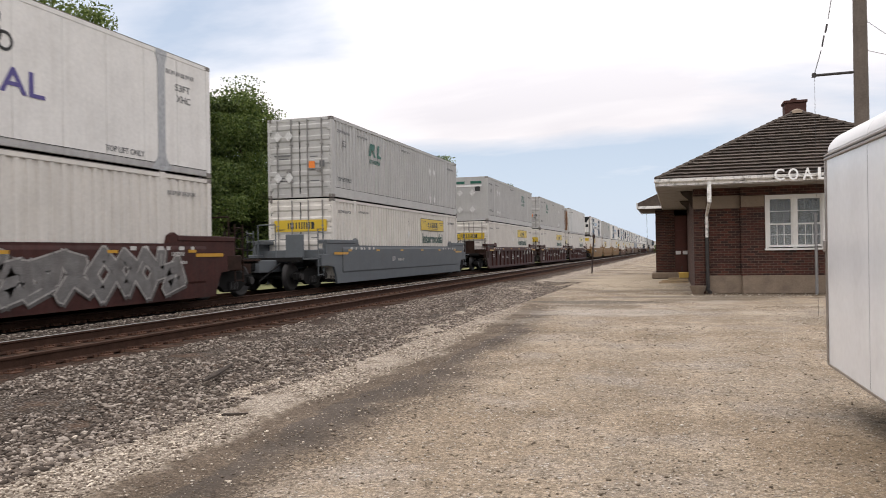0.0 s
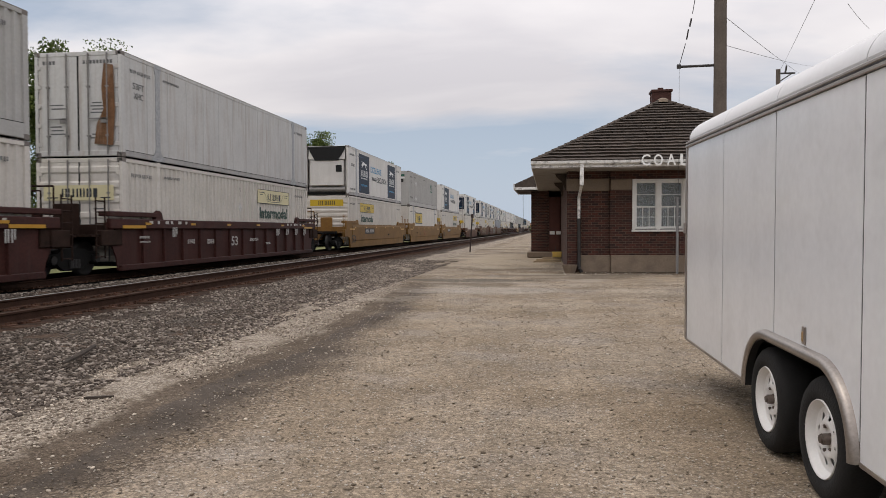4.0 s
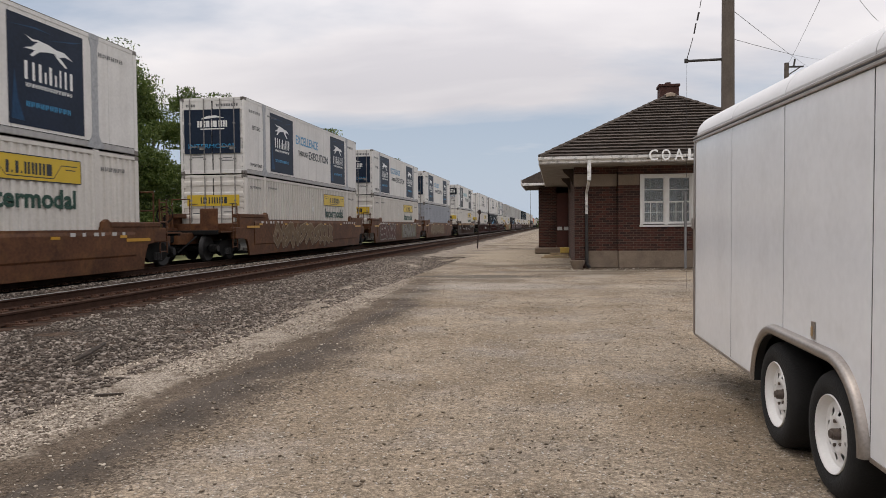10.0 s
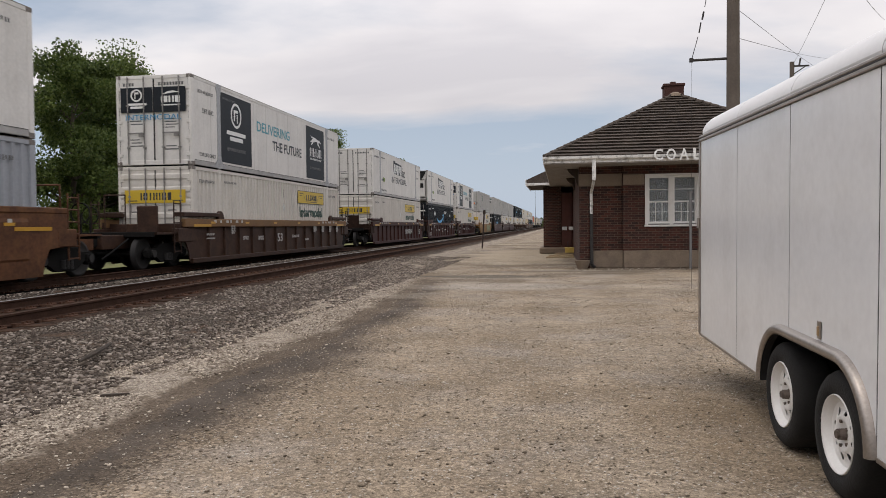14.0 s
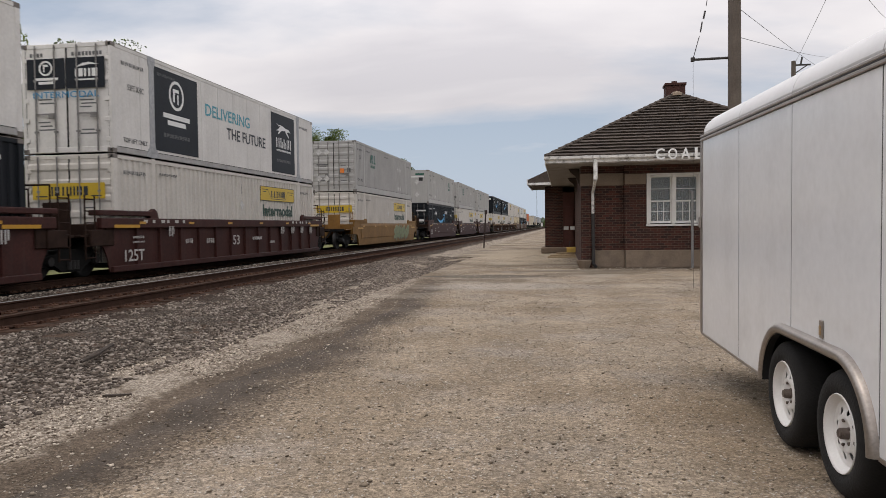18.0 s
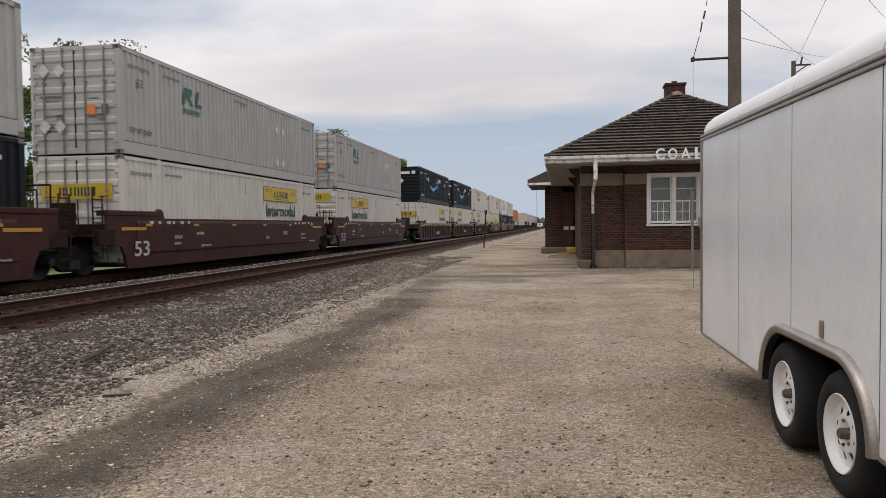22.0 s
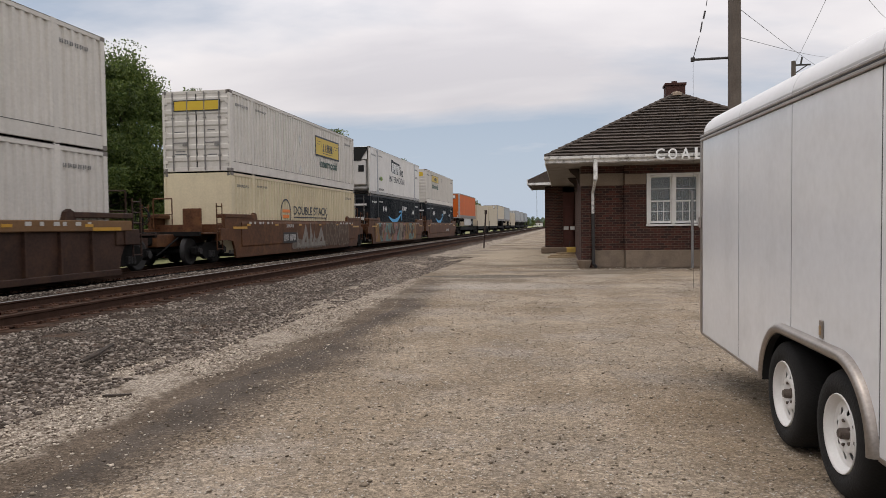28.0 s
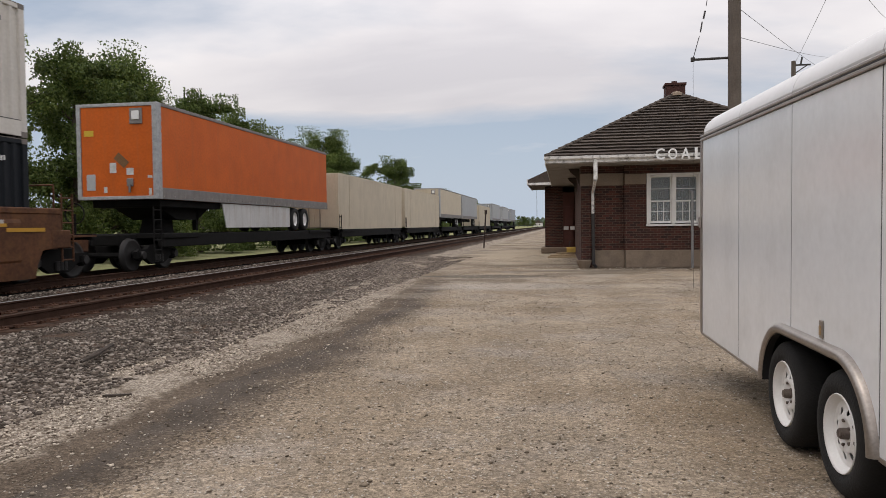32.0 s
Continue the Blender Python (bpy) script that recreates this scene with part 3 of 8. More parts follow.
def track(x0, label, heads, TIE):
    tr = thing("railway_track", pose(x0, 0, 0), label, "track", kind="structure")
    zb = RAIL_TOP - 0.172
    half = [(0, 0), (0.07, 0), (0.07, 0.012), (0.012, 0.035), (0.010, 0.125), (0.036, 0.142), (0.036, 0.168)]
    prof = half + [(-a, c) for a, c in half[:0:-1]]
    for s, head in zip((-0.7525, 0.7525), heads):
        r = MB().prism([(s + a, zb + c) for a, c in prof], "y", -150, 900)
        rail = part("rail", r, RUST, tr)
        hd = MB().prism([(s - 0.034, zb + 0.1685), (s + 0.034, zb + 0.1685), (s + 0.028, zb + 0.1725), (s - 0.028, zb + 0.1725)], "y", -150, 900)
        part("rail_head", hd, head, rail, "polished running surface")
    tie = MB().box(-1.3, 1.3, -0.115, 0.115, zb - 0.17, zb - 0.002, 0.012).mesh("tie", TIE)
    pl = MB()
    for s in (-0.7525, 0.7525):
        pl.box(s - 0.18, s + 0.18, -0.09, 0.09, zb - 0.004, zb + 0.016, 0.004)
        for a in (-0.105, 0.105):
            for c in (-0.05, 0.05):
                pl.box(s + a - 0.018, s + a + 0.018, c - 0.018, c + 0.018, zb, zb + 0.045)
        for c in (-0.16, 0.16):
            pl.box(s - 0.09, s + 0.09, c - 0.03, c + 0.03, zb - 0.02, zb + 0.03)
    pm = pl.mesh("tie_plate", PLATE)
    rg = random.Random(3)
    for i in range(110):
        y = 1.0 + i * 0.52
        t = part("tie", tie, TIE, tr, at=pose(rg.uniform(-.03, .03), y, rg.uniform(-.012, .004), 0, 0, rg.uniform(-.8, .8)))
        part("tie_plate", pm, PLATE, t)
    far = MB()
    for i in range(110, 900):
        y = 1.0 + i * 0.52
        far.box(-1.3, 1.3, y - 0.115, y + 0.115, zb - 0.15, zb - 0.002)
        for s in (-0.7525, 0.7525):
            far.box(s - 0.17, s + 0.17, y - 0.09, y + 0.09, zb - 0.002, zb + 0.03)
    for i in range(1, 60):
        y = 1.0 - i * 0.52
        far.box(-1.3, 1.3, y - 0.115, y + 0.115, zb - 0.15, zb - 0.002)
    o = part("distant_ties", far, TIE, tr)
    o["kind"] = "stuff"
    return tr


track(NEAR_TRACK, "empty near track with rusty rails on brown wooden ties", (RAILHEAD, RUSTHEAD), TIE)
track(TRAIN_TRACK, "far track under the freight train on dark ballast", (RUSTHEAD, RUSTHEAD), SHADOWTIE)

# stick on the ballast
WOODGREY = mat("grey_weathered_wood", (0.15, 0.125, 0.10), 0.9, 0, 0.35, 5, 0.6, 40)
DARKWOOD = mat("dark_rotten_wood", (0.055, 0.042, 0.032), 0.9, 0, 0.4, 8, 0.6, 60)
st = MB().cyl((-5.25, 8.2, 0.075), (-5.0, 7.5, 0.08), 0.022, 7, 0.03).cyl((-5.0, 7.5, 0.08), (-4.9, 7.1, 0.07), 0.03, 7, 0.015)
tagged(part("stick", st, DARKWOOD), "dark broken stick lying on the ballast", "stick")
for x, y, a in ((-3.75, 5.9, 20), (-4.3, 9.6, 80), (-3.95, 12.6, 70), (-4.5, 14.2, 95)):
    ch = MB().prism([(-.11, -.012), (-.02, -.022), (.10, -.008), (.12, .008), (.02, .016), (-.09, .012)], "z", 0, .022)
    tagged(part("wood_scrap", ch, DARKWOOD, at=pose(x, y, ground_z(x, y), 0, 0, a)), "dark scrap of wood on pale gravel", "wood scrap", "wood scraps")

# thin marker post beside the track
POSTDARK = mat("rusty_post", (0.05, 0.035, 0.03), 0.8, 0.3, 0.3, 8)
mk = thing("marker_post", pose(-4.81, 46.7, ground_z(-4.81, 46.7)), "thin rusty steel marker post at the edge of the ballast", "post")
part("shaft", MB().cyl((0, 0, -0.1), (0.16, 0, 2.3), 0.045, 8), POSTDARK, mk)
part("plate", MB().box(0.08, 0.24, -0.06, -0.045, 2.1, 2.35, 0.004), POSTDARK, mk)

# ---------------------------------------------------------------- depot
def brick_mat(name, axis):
    m, N, L, b = nodes_of(name)
    n = Net(N, L)
    geo = N.new("ShaderNodeNewGeometry")
    sep = N.new("ShaderNodeSeparateXYZ")
    L.new(geo.outputs["Position"], sep.inputs[0])
    com = N.new("ShaderNodeCombineXYZ")
    L.new(sep.outputs[axis], com.inputs[0])
    L.new(sep.outputs["Z"], com.inputs[1])
    br = N.new("ShaderNodeTexBrick")
    br.inputs["Scale"].default_value = 1.0
    br.inputs["Brick Width"].default_value, br.inputs["Row Height"].default_value = 0.215, 0.078
    br.inputs["Mortar Size"].default_value = 0.006
    br.inputs["Color1"].default_value = (0.021, 0.0085, 0.0066, 1)
    br.inputs["Color2"].default_value = (0.078, 0.0225, 0.0130, 1)
    br.inputs["Mortar"].default_value = (0.120, 0.085, 0.062, 1)
    L.new(com.outputs[0], br.inputs["Vector"])
    big = n.span(n.noise(geo.outputs["Position"], 0.8, 5, 0.6), 0.3, 0.7, 0.72, 1.18)
    col = n.scale(br.outputs["Color"], big)
    sootf = n.span(n.noise(geo.outputs["Position"], 5.0, 5, 0.6), 0.56, 0.72, 0.0, 0.55)
    col = n.mix(sootf, col, (0.05, 0.028, 0.022))
    L.new(col, b.inputs["Base Color"])
    b.inputs["Roughness"].default_value = 0.88
    bp = N.new("ShaderNodeBump")
    bp.inputs["Strength"].default_value, bp.inputs["Distance"].default_value = 0.6, 0.01
    L.new(n.m("SUBTRACT", 1.0, br.outputs["Fac"]), bp.inputs["Height"])
    L.new(bp.outputs[0], b.inputs["Normal"])
    return m


BRICK_X, BRICK_Y = brick_mat("dark_red_brick_end", "X"), brick_mat("dark_red_brick_side", "Y")
CONC = mat("stained_concrete", (0.215, 0.165, 0.120), 0.9, 0, 0.22, 2.5, 0.4, 40, dirt=0.6, dirtcol=(0.10, 0.075, 0.06))
LINTEL = mat("tan_stone_lintel", (0.22, 0.17, 0.125), 0.9, 0, 0.18, 3, 0.3, 40, dirt=0.4, dirtcol=(0.14, 0.10, 0.075))
WHITE = mat("peeling_white_paint", (0.74, 0.73, 0.70), 0.6, 0, 0.14, 6, 0.3, 40, dirt=1.0, dirtcol=(0.06, 0.05, 0.042), dscale=2.6)
CLEANWHITE = mat("white_sash_paint", (0.74, 0.73, 0.70), 0.5, 0, 0.06, 4, dirt=0.2, dirtcol=(0.35, 0.3, 0.25))
SOFFIT = mat("brown_soffit_boards", (0.075, 0.058, 0.045), 0.85, 0, 0.25, 3, 0.3, 30)
PALESOFFIT = mat("greyed_white_soffit_boards", (0.30, 0.275, 0.245), 0.85, 0, 0.25, 3, 0.3, 30, dirt=0.6, dirtcol=(0.10, 0.08, 0.065))
TILE = mat("brown_roof_tile", (0.072, 0.056, 0.045), 0.9, 0, 0.55, 4.0, 0.5, 30, dirt=0.55, dirtcol=(0.055, 0.045, 0.038), rnd=0.16)
DOORWOOD = mat("red_brown_door_paint", (0.085, 0.030, 0.022), 0.7, 0, 0.2, 4)
CURTAIN = mat("pale_curtain", (0.16, 0.158, 0.15), 0.9, 0, 0.12, 3)
WINDOWGREY = mat("greyed_muntin_paint", (0.22, 0.21, 0.20), 0.6, 0, 0.1, 5)
BLIND = mat("dark_grey_blind", (0.04, 0.04, 0.038), 0.8, 0, 0.2, 3)
INSIDE = mat("dim_plaster", (0.25, 0.24, 0.22), 0.9, 0, 0.1, 2)
PIPE = mat("dark_iron_pipe", (0.045, 0.042, 0.04), 0.6, 0.3, 0.3, 6)
GREYPIPE = mat("galvanised_pipe", (0.27, 0.265, 0.26), 0.5, 0.6, 0.2, 6)
YELLOW = mat("yellow_plastic", (0.60, 0.42, 0.10), 0.6, 0, 0.15, 5, dirt=0.4)
PANE = glass("old_window_glass", (0.72, 0.76, 0.76))

WX0, WX1, WY0, WY1 = 0.60, 7.60, 25.2, 50.0          # outer faces of the brick walls
EX0, EX1, EY0, EY1 = -0.50, 8.70, 24.0, 51.2         # eaves
ZE, ZR, HALF = 3.50, 6.05, 4.6
depot = thing("depot", pose(0, 0, 0), "dark red brick railway depot with hipped brown tile roof", "building")


def zroof(d):
    return ZE + (ZR - ZE) * d / HALF


# end wall with its window opening; the corner bay of the wall stands back a little
ew = part("end_wall", MB().box(1.98, 2.74, WY0, WY0 + .35, 0.55, 3.3).box(4.30, WX1, WY0, WY0 + .35, 0.55, 3.3)
          .box(2.74, 4.30, WY0, WY0 + .35, 0.55, 1.38).box(2.74, 4.30, WY0, WY0 + .35, 2.98, 3.3), BRICK_X, depot)
part("corner_wall", MB().box(0.72, 1.98, WY0 + .16, WY0 + .45, 0.55, 3.3), BRICK_X, depot)
part("corner_pier", MB().box(WX0, 0.93, WY0 + .02, WY0 + .45, 0.0, 3.3, 0.02), BRICK_X, depot)
part("lintel", MB().box(0.935, 1.975, WY0 + .10, WY0 + .2, 2.66, 3.06, 0.01), LINTEL, depot, "stained tan stone band")
part("lintel", MB().box(0.58, 0.95, WY0 - .01, WY0 + .1, 2.66, 3.06, 0.01), LINTEL, depot, "stained tan stone band")
part("lintel", MB().box(1.99, 2.66, WY0 - .04, WY0 + .05, 2.68, 3.02, 0.01), LINTEL, depot, "tan stone block")
part("lintel", MB().box(4.36, WX1, WY0 - .04, WY0 + .05, 2.76, 3.10, 0.01), LINTEL, depot, "tan stone block")
part("plinth", MB().box(0.93, 2.0, WY0 + .06, WY0 + .5, 0.0, 0.56, 0.02).box(2.0, WX1 + .05, WY0 - .06, WY0 + .4, 0.0, 0.56, 0.02), CONC, depot, "stained concrete base course")
part("side_wall", MB().box(WX0, WX0 + .35, WY0 + .45, 37.95, 0.0, 3.3).box(WX0, WX0 + .35, 42.05, WY1, 0.0, 3.3), BRICK_Y, depot)
part("side_wall", MB().box(WX1 - .35, WX1, WY0 + .36, WY1, 0.0, 3.3), BRICK_Y, depot)
part("back_wall", MB().box(WX0, WX1, WY1, WY1 + .35, 0.0, 3.3), BRICK_X, depot)
part("floor_slab", MB().box(WX0 + .36, WX1 - .36, WY0 + .5, WY1 - .01, 0.0, 0.3), CONC, depot)
part("partition", MB().box(WX0 + .36, WX1 - .36, 29.0, 29.1, 0.3, 3.2), INSIDE, depot)
# operator's bay towards the track
part("bay_wall", MB().box(-0.85, 0.02, 38.0, 38.3, 0.30, 3.3).box(-0.85, -0.55, 38.3, 42.0, 0.30, 3.3), BRICK_X, depot)
part("bay_wall", MB().box(-0.85, 0.9, 42.0, 42.3, 0.30, 3.3), BRICK_X, depot)
part("bay_plinth", MB().box(-1.05, 0.58, 37.75, 42.4, 0.0, 0.30, 0.05), CONC, depot, "concrete base of the bay")
part("bay_panel", MB().box(0.03, 0.58, 38.03, 38.2, 0.30, 3.0, 0.01).box(0.10, 0.52, 38.0, 38.03, 0.4, 1.2, 0.005).box(0.10, 0.52, 38.0, 38.03, 1.35, 2.3, 0.005), DOORWOOD, depot, "dark red-brown painted door")
for x in (0.18, 0.50):
    part("meter_box", MB().box(x - .12, x + .12, 37.90, 37.99, 1.15, 1.32, 0.01), CLEANWHITE, depot, "small white box on the bay")
bz = MB()
bz.prism([(-1.62, 3.42), (-1.62, 3.60), (0.5, 4.55), (0.5, 3.42)], "y", 37.0, 43.0)
part("bay_roof", bz, TILE, depot)
part("bay_soffit", MB().box(-1.60, 0.5, 37.02, 42.98, 3.36, 3.41), SOFFIT, depot)
part("bay_fascia", MB().box(-1.68, -1.63, 36.95, 43.05, 3.34, 3.62, 0.005).box(-1.63, -0.52, 36.92, 36.99, 3.32, 3.44, 0.005), WHITE, depot, "peeling white eaves board")
for y in (26.1, 31.1):
    part("eaves_bracket", MB().prism([(0.58, 2.7), (0.58, 3.29), (0.22, 3.29), (0.28, 3.18), (0.46, 3.02)], "y", y, y + .2), SOFFIT, depot)

# roof: courses of tiles on the hip that faces the lot and on the long slopes
part("roof_deck", MB().add([(EX0, EY0, ZE - .04), (EX1, EY0, ZE - .04), (EX1, EY1, ZE - .04), (EX0, EY1, ZE - .04), (4.1, EY0 + HALF, ZR - .04), (4.1, EY1 - HALF, ZR - .04)],
     [(0, 1, 4), (1, 2, 5, 4), (2, 3, 5), (3, 0, 4, 5), (0, 3, 2, 1)]), SOFFIT, depot)
COURSES = 21
rg = random.Random(5)
for k in range(COURSES):
    d0, d1 = HALF * k / COURSES, HALF * (k + 1) / COURSES + 0.05
    c = MB()
    x0, x1 = EX0 + d0, EX1 - d0
    n = max(2, int((x1 - x0) / 0.16))
    pts_lo, pts_hi, pts_bt = [], [], []
    for i in range(n + 1):
        x = x0 + (x1 - x0) * i / n
        j = rg.uniform(-0.012, 0.012)
        u = d1 * (1 - abs(2 * i / n - 1) * 0) 
        xt = min(max(x, EX0 + d1), EX1 - d1)
        pts_lo.append((x, EY0 + d0 - 0.03 + j, zroof(d0) + 0.080 + j * 0.9))
        pts_hi.append((xt, EY0 + d1, zroof(d1) + 0.012))
        pts_bt.append((x, EY0 + d0 + 0.055 + j, zroof(d0) + 0.012))
    c.sheet([pts_bt, pts_lo, pts_hi])
    part("tile_course", c, TILE, depot)
for side, xe, s in ((0, EX0, 1), (1, EX1, -1)):
    for k in range(COURSES):
        d0, d1 = HALF * k / COURSES, HALF * (k + 1) / COURSES + 0.05
        lo = [(xe + s * d0 - s * .03, EY0 + d0, zroof(d0) + .05), (xe + s * d0 - s * .03, EY1 - d0, zroof(d0) + .05)]
        bt = [(p[0], p[1], p[2] - .05) for p in lo]
        hi = [(xe + s * d1, EY0 + d1, zroof(d1) + .012), (xe + s * d1, EY1 - d1, zroof(d1) + .012)]
        part("tile_course", MB().sheet([bt, lo, hi]), TILE, depot)
for s, xe in ((1, EX0), (-1, EX1)):
    n = 22
    for i in range(n):
        a, e2 = i / n * HALF, (i + 1.15) / n * HALF
        part("hip_tile", MB().cyl((xe + s * a, EY0 + a, zroof(a) + .05), (xe + s * e2, EY0 + e2, zroof(e2) + .04), 0.075, 8, 0.06), TILE, depot)

part("ridge", MB().cyl((4.1, EY0 + HALF, ZR + .03), (4.1, EY1 - HALF, ZR + .03), 0.08, 8), TILE, depot)
part("hip_cap", MB().ring((4.1, EY0 + HALF - .1, ZR - .02), (0, 0, 1), [(0.24, -0.05), (0.20, 0.05), (0.10, 0.11), (0.01, 0.13)], 10), LINTEL, depot, "pale cap at the head of the hip")
part("chimney", MB().box(3.86, 4.56, 29.5, 30.15, 5.4, 6.55, 0.01).box(3.82, 4.60, 29.46, 30.19, 6.55, 6.64, 0.01).cyl((4.2, 29.8, 6.64), (4.2, 29.8, 6.74), 0.11, 10), mat("chimney_brick", (0.062, 0.026, 0.020), 0.9, 0, 0.3, 6, 0.5, 30), depot, "red brick chimney")
# eaves
part("fascia", MB().box(EX0 - .03, EX1, EY0 - .03, EY0, 3.33, 3.47, 0.004), WHITE, depot, "white eaves board with peeling paint")
part("gutter", MB().prism([(EY0 - .14, 3.53), (EY0 - .13, 3.45), (EY0 - .10, 3.42), (EY0 - .034, 3.42), (EY0 - .034, 3.53)], "x", EX0 - .05, EX1 + .05), WHITE, depot, "white metal gutter")
part("fascia", MB().box(EX0 - .03, EX0, EY0, EY1, 3.31, 3.47, 0.004), WHITE, depot, "white eaves board")
part("soffit", MB().box(EX0, EX1, EY0, EY1, 3.30, 3.328), PALESOFFIT, depot, "dark boarded soffit")
# window pair
SILL, HEAD, MID = 1.42, 2.95, 2.10
for a, e2 in ((2.78, 3.46), (3.56, 4.27)):
    w = part("window", MB().box(a, a + .045, WY0 + .03, WY0 + .13, SILL, HEAD, .004).box(e2 - .045, e2, WY0 + .03, WY0 + .13, SILL, HEAD, .004)
             .box(a + .045, e2 - .045, WY0 + .03, WY0 + .13, HEAD - .06, HEAD, .004).box(a + .045, e2 - .045, WY0 + .03, WY0 + .13, SILL, SILL + .07, .004)
             .box(a + .045, e2 - .045, WY0 + .04, WY0 + .12, MID, MID + .05, .004), CLEANWHITE, depot, "white double-hung sash window")
    for i in (1, 2):
        x = a + .045 + (e2 - a - .09) * i / 3
        part("muntin", MB().box(x - .004, x + .004, WY0 + .070, WY0 + .085, MID + .052, HEAD - .062), WINDOWGREY, w)
        part("muntin", MB().box(x - .010, x + .010, WY0 + .055, WY0 + .075, SILL + .072, MID - .002), CLEANWHITE, w)
    for z0, z1, dy in ((MID + .052, HEAD - .062, .062), (SILL + .072, MID - .002, .052)):
        z = (z0 + z1) / 2
        part("muntin", MB().box(a + .047, e2 - .047, WY0 + dy, WY0 + dy + .026, z - .009, z + .009), CLEANWHITE, w)
        part("pane", MB().box(a + .046, e2 - .046, WY0 + dy + .027, WY0 + dy + .033, z0, z1), PANE, w).visible_shadow = False
    cu = MB()
    n = 40
    cu.sheet([[(a + .06 + (e2 - a - .12) * i / n, WY0 + .22 + .018 * math.sin(i * 1.3), z) for i in range(n + 1)] for z in (SILL, MID + .04)])
    part("curtain", cu, CURTAIN, w, "pale net curtain")
    part("blind", MB().box(a + .05, e2 - .05, WY0 + .20, WY0 + .21, MID + .045, HEAD), BLIND, w, "dark pulled-down blind")
part("window_frame", MB().box(2.68, 2.78, WY0 - .02, WY0 + .12, SILL - .03, HEAD + .07, .006).box(4.27, 4.37, WY0 - .02, WY0 + .12, SILL - .03, HEAD + .07, .006).box(3.46, 3.56, WY0 - .01, WY0 + .12, SILL - .03, HEAD, .006)
     .box(2.78, 4.27, WY0 - .02, WY0 + .12, HEAD + .003, HEAD + .07, .006), CLEANWHITE, depot, "white painted window frame")
part("window_sill", MB().box(2.66, 4.40, WY0 - .08, WY0 + .1, SILL - .095, SILL - .032, .008), CLEANWHITE, depot)
# downpipe
dp = part("downpipe", MB().box(0.96, 1.08, EY0 - .10, EY0 + .02, 2.78, 3.42, .01).cyl((1.02, EY0 - .04, 2.80), (0.98, WY0 - .06, 2.45), 0.05, 8)
          .cyl((0.98, WY0 - .06, 2.45), (0.98, WY0 - .06, 1.75), 0.05, 8), WHITE, depot, "white metal downpipe")
part("pipe_foot", MB().cyl((0.98, WY0 - .06, 1.76), (0.99, WY0 - .06, 0.12), 0.055, 8).cyl((0.99, WY0 - .06, 0.12), (1.05, WY0 - .3, 0.05), 0.055, 8), PIPE, depot, "dark cast iron pipe")
# letters on the gutter
sign = thing("station_sign", pose(0, 0, 0), "white cut-out capital letters on the depot's eaves", "sign")
SIGNWHITE = mat("white_letter_paint", (0.80, 0.80, 0.78), 0.5, 0, 0.04, 4)
for ch, x in (("C", 2.80), ("O", 3.17), ("A", 3.55), ("L", 3.95)):
    part("letter", words(ch, SIGNWHITE, 0.27, 0.34, "-y", 0.03), SIGNWHITE, sign, "white letter " + ch, at=pose(x, EY0 - .17, 3.34))
part("sign_rail", MB().box(2.75, 4.9, EY0 - .165, EY0 - .145, 3.40, 3.42).box(2.75, 4.9, EY0 - .165, EY0 - .145, 3.58, 3.60), PIPE, sign)
sign["label"] = "white capital letters standing on the depot's eaves"
# things by the depot
tagged(part("conduit_post", MB().cyl((4.02, 24.75, 0), (4.02, 24.75, 2.35), 0.045, 10).cyl((4.02, 24.75, 2.35), (4.02, 24.75, 2.42), 0.06, 10), GREYPIPE), "grey galvanised pipe post before the depot window", "post")
PLANK = mat("dry_tan_planks", (0.36, 0.275, 0.175), 0.85, 0, 0.3, 5, 0.4, 40, rnd=0.2)
pp = thing("plank_pile", pose(-0.02, 33.0, 0.0), "dry tan planks lying in a loose pile by the depot bay", "planks")
for a, e2, y, z, turn, lift in ((-.62, .56, -.22, 0.0, 1, 0), (-.60, .57, .02, 0.0, -1, 0), (-.56, .56, .24, 0.0, 2, 0), (-.50, .54, -.10, .075, -2, -1.5), (-.44, .56, .14, .075, 3, -2.0), (-.25, .56, .02, .15, 0, -1.0)):
    part("plank", MB().box(a, e2, y - .10, y + .10, z, z + .065, .008), PLANK, pp, at=pose(0, 0, 0, 0, lift, turn))
cr = thing("plastic_crate", pose(0.36, 33.05, 0.225), "yellow plastic crate with a wire handle on the plank pile", "crate")
part("tub", MB().box(-.19, .19, -.20, .20, 0.0, 0.17, .012).box(-.205, .205, -.215, .215, .171, .215, .008), YELLOW, cr)
part("handle", MB().cyl((-.05, -.2, .21), (-.08, -.17, .46), .009, 6).cyl((-.08, -.17, .46), (-.02, -.17, .47), .009, 6), PIPE, cr, "thin dark wire handle")
cb = MB().ring((0, 0, 0), (0, 0, 1), [(0.01, 0), (0.16, 0), (0.24, 0.2), (0.26, 0.26), (0.19, 0.26), (0.17, 0.2), (0.01, 0.2)], 12)
tagged(part("concrete_pot", cb, CONC, at=pose(0.68, 24.85, 0)), "squat stained concrete pot at the depot corner", "pot")

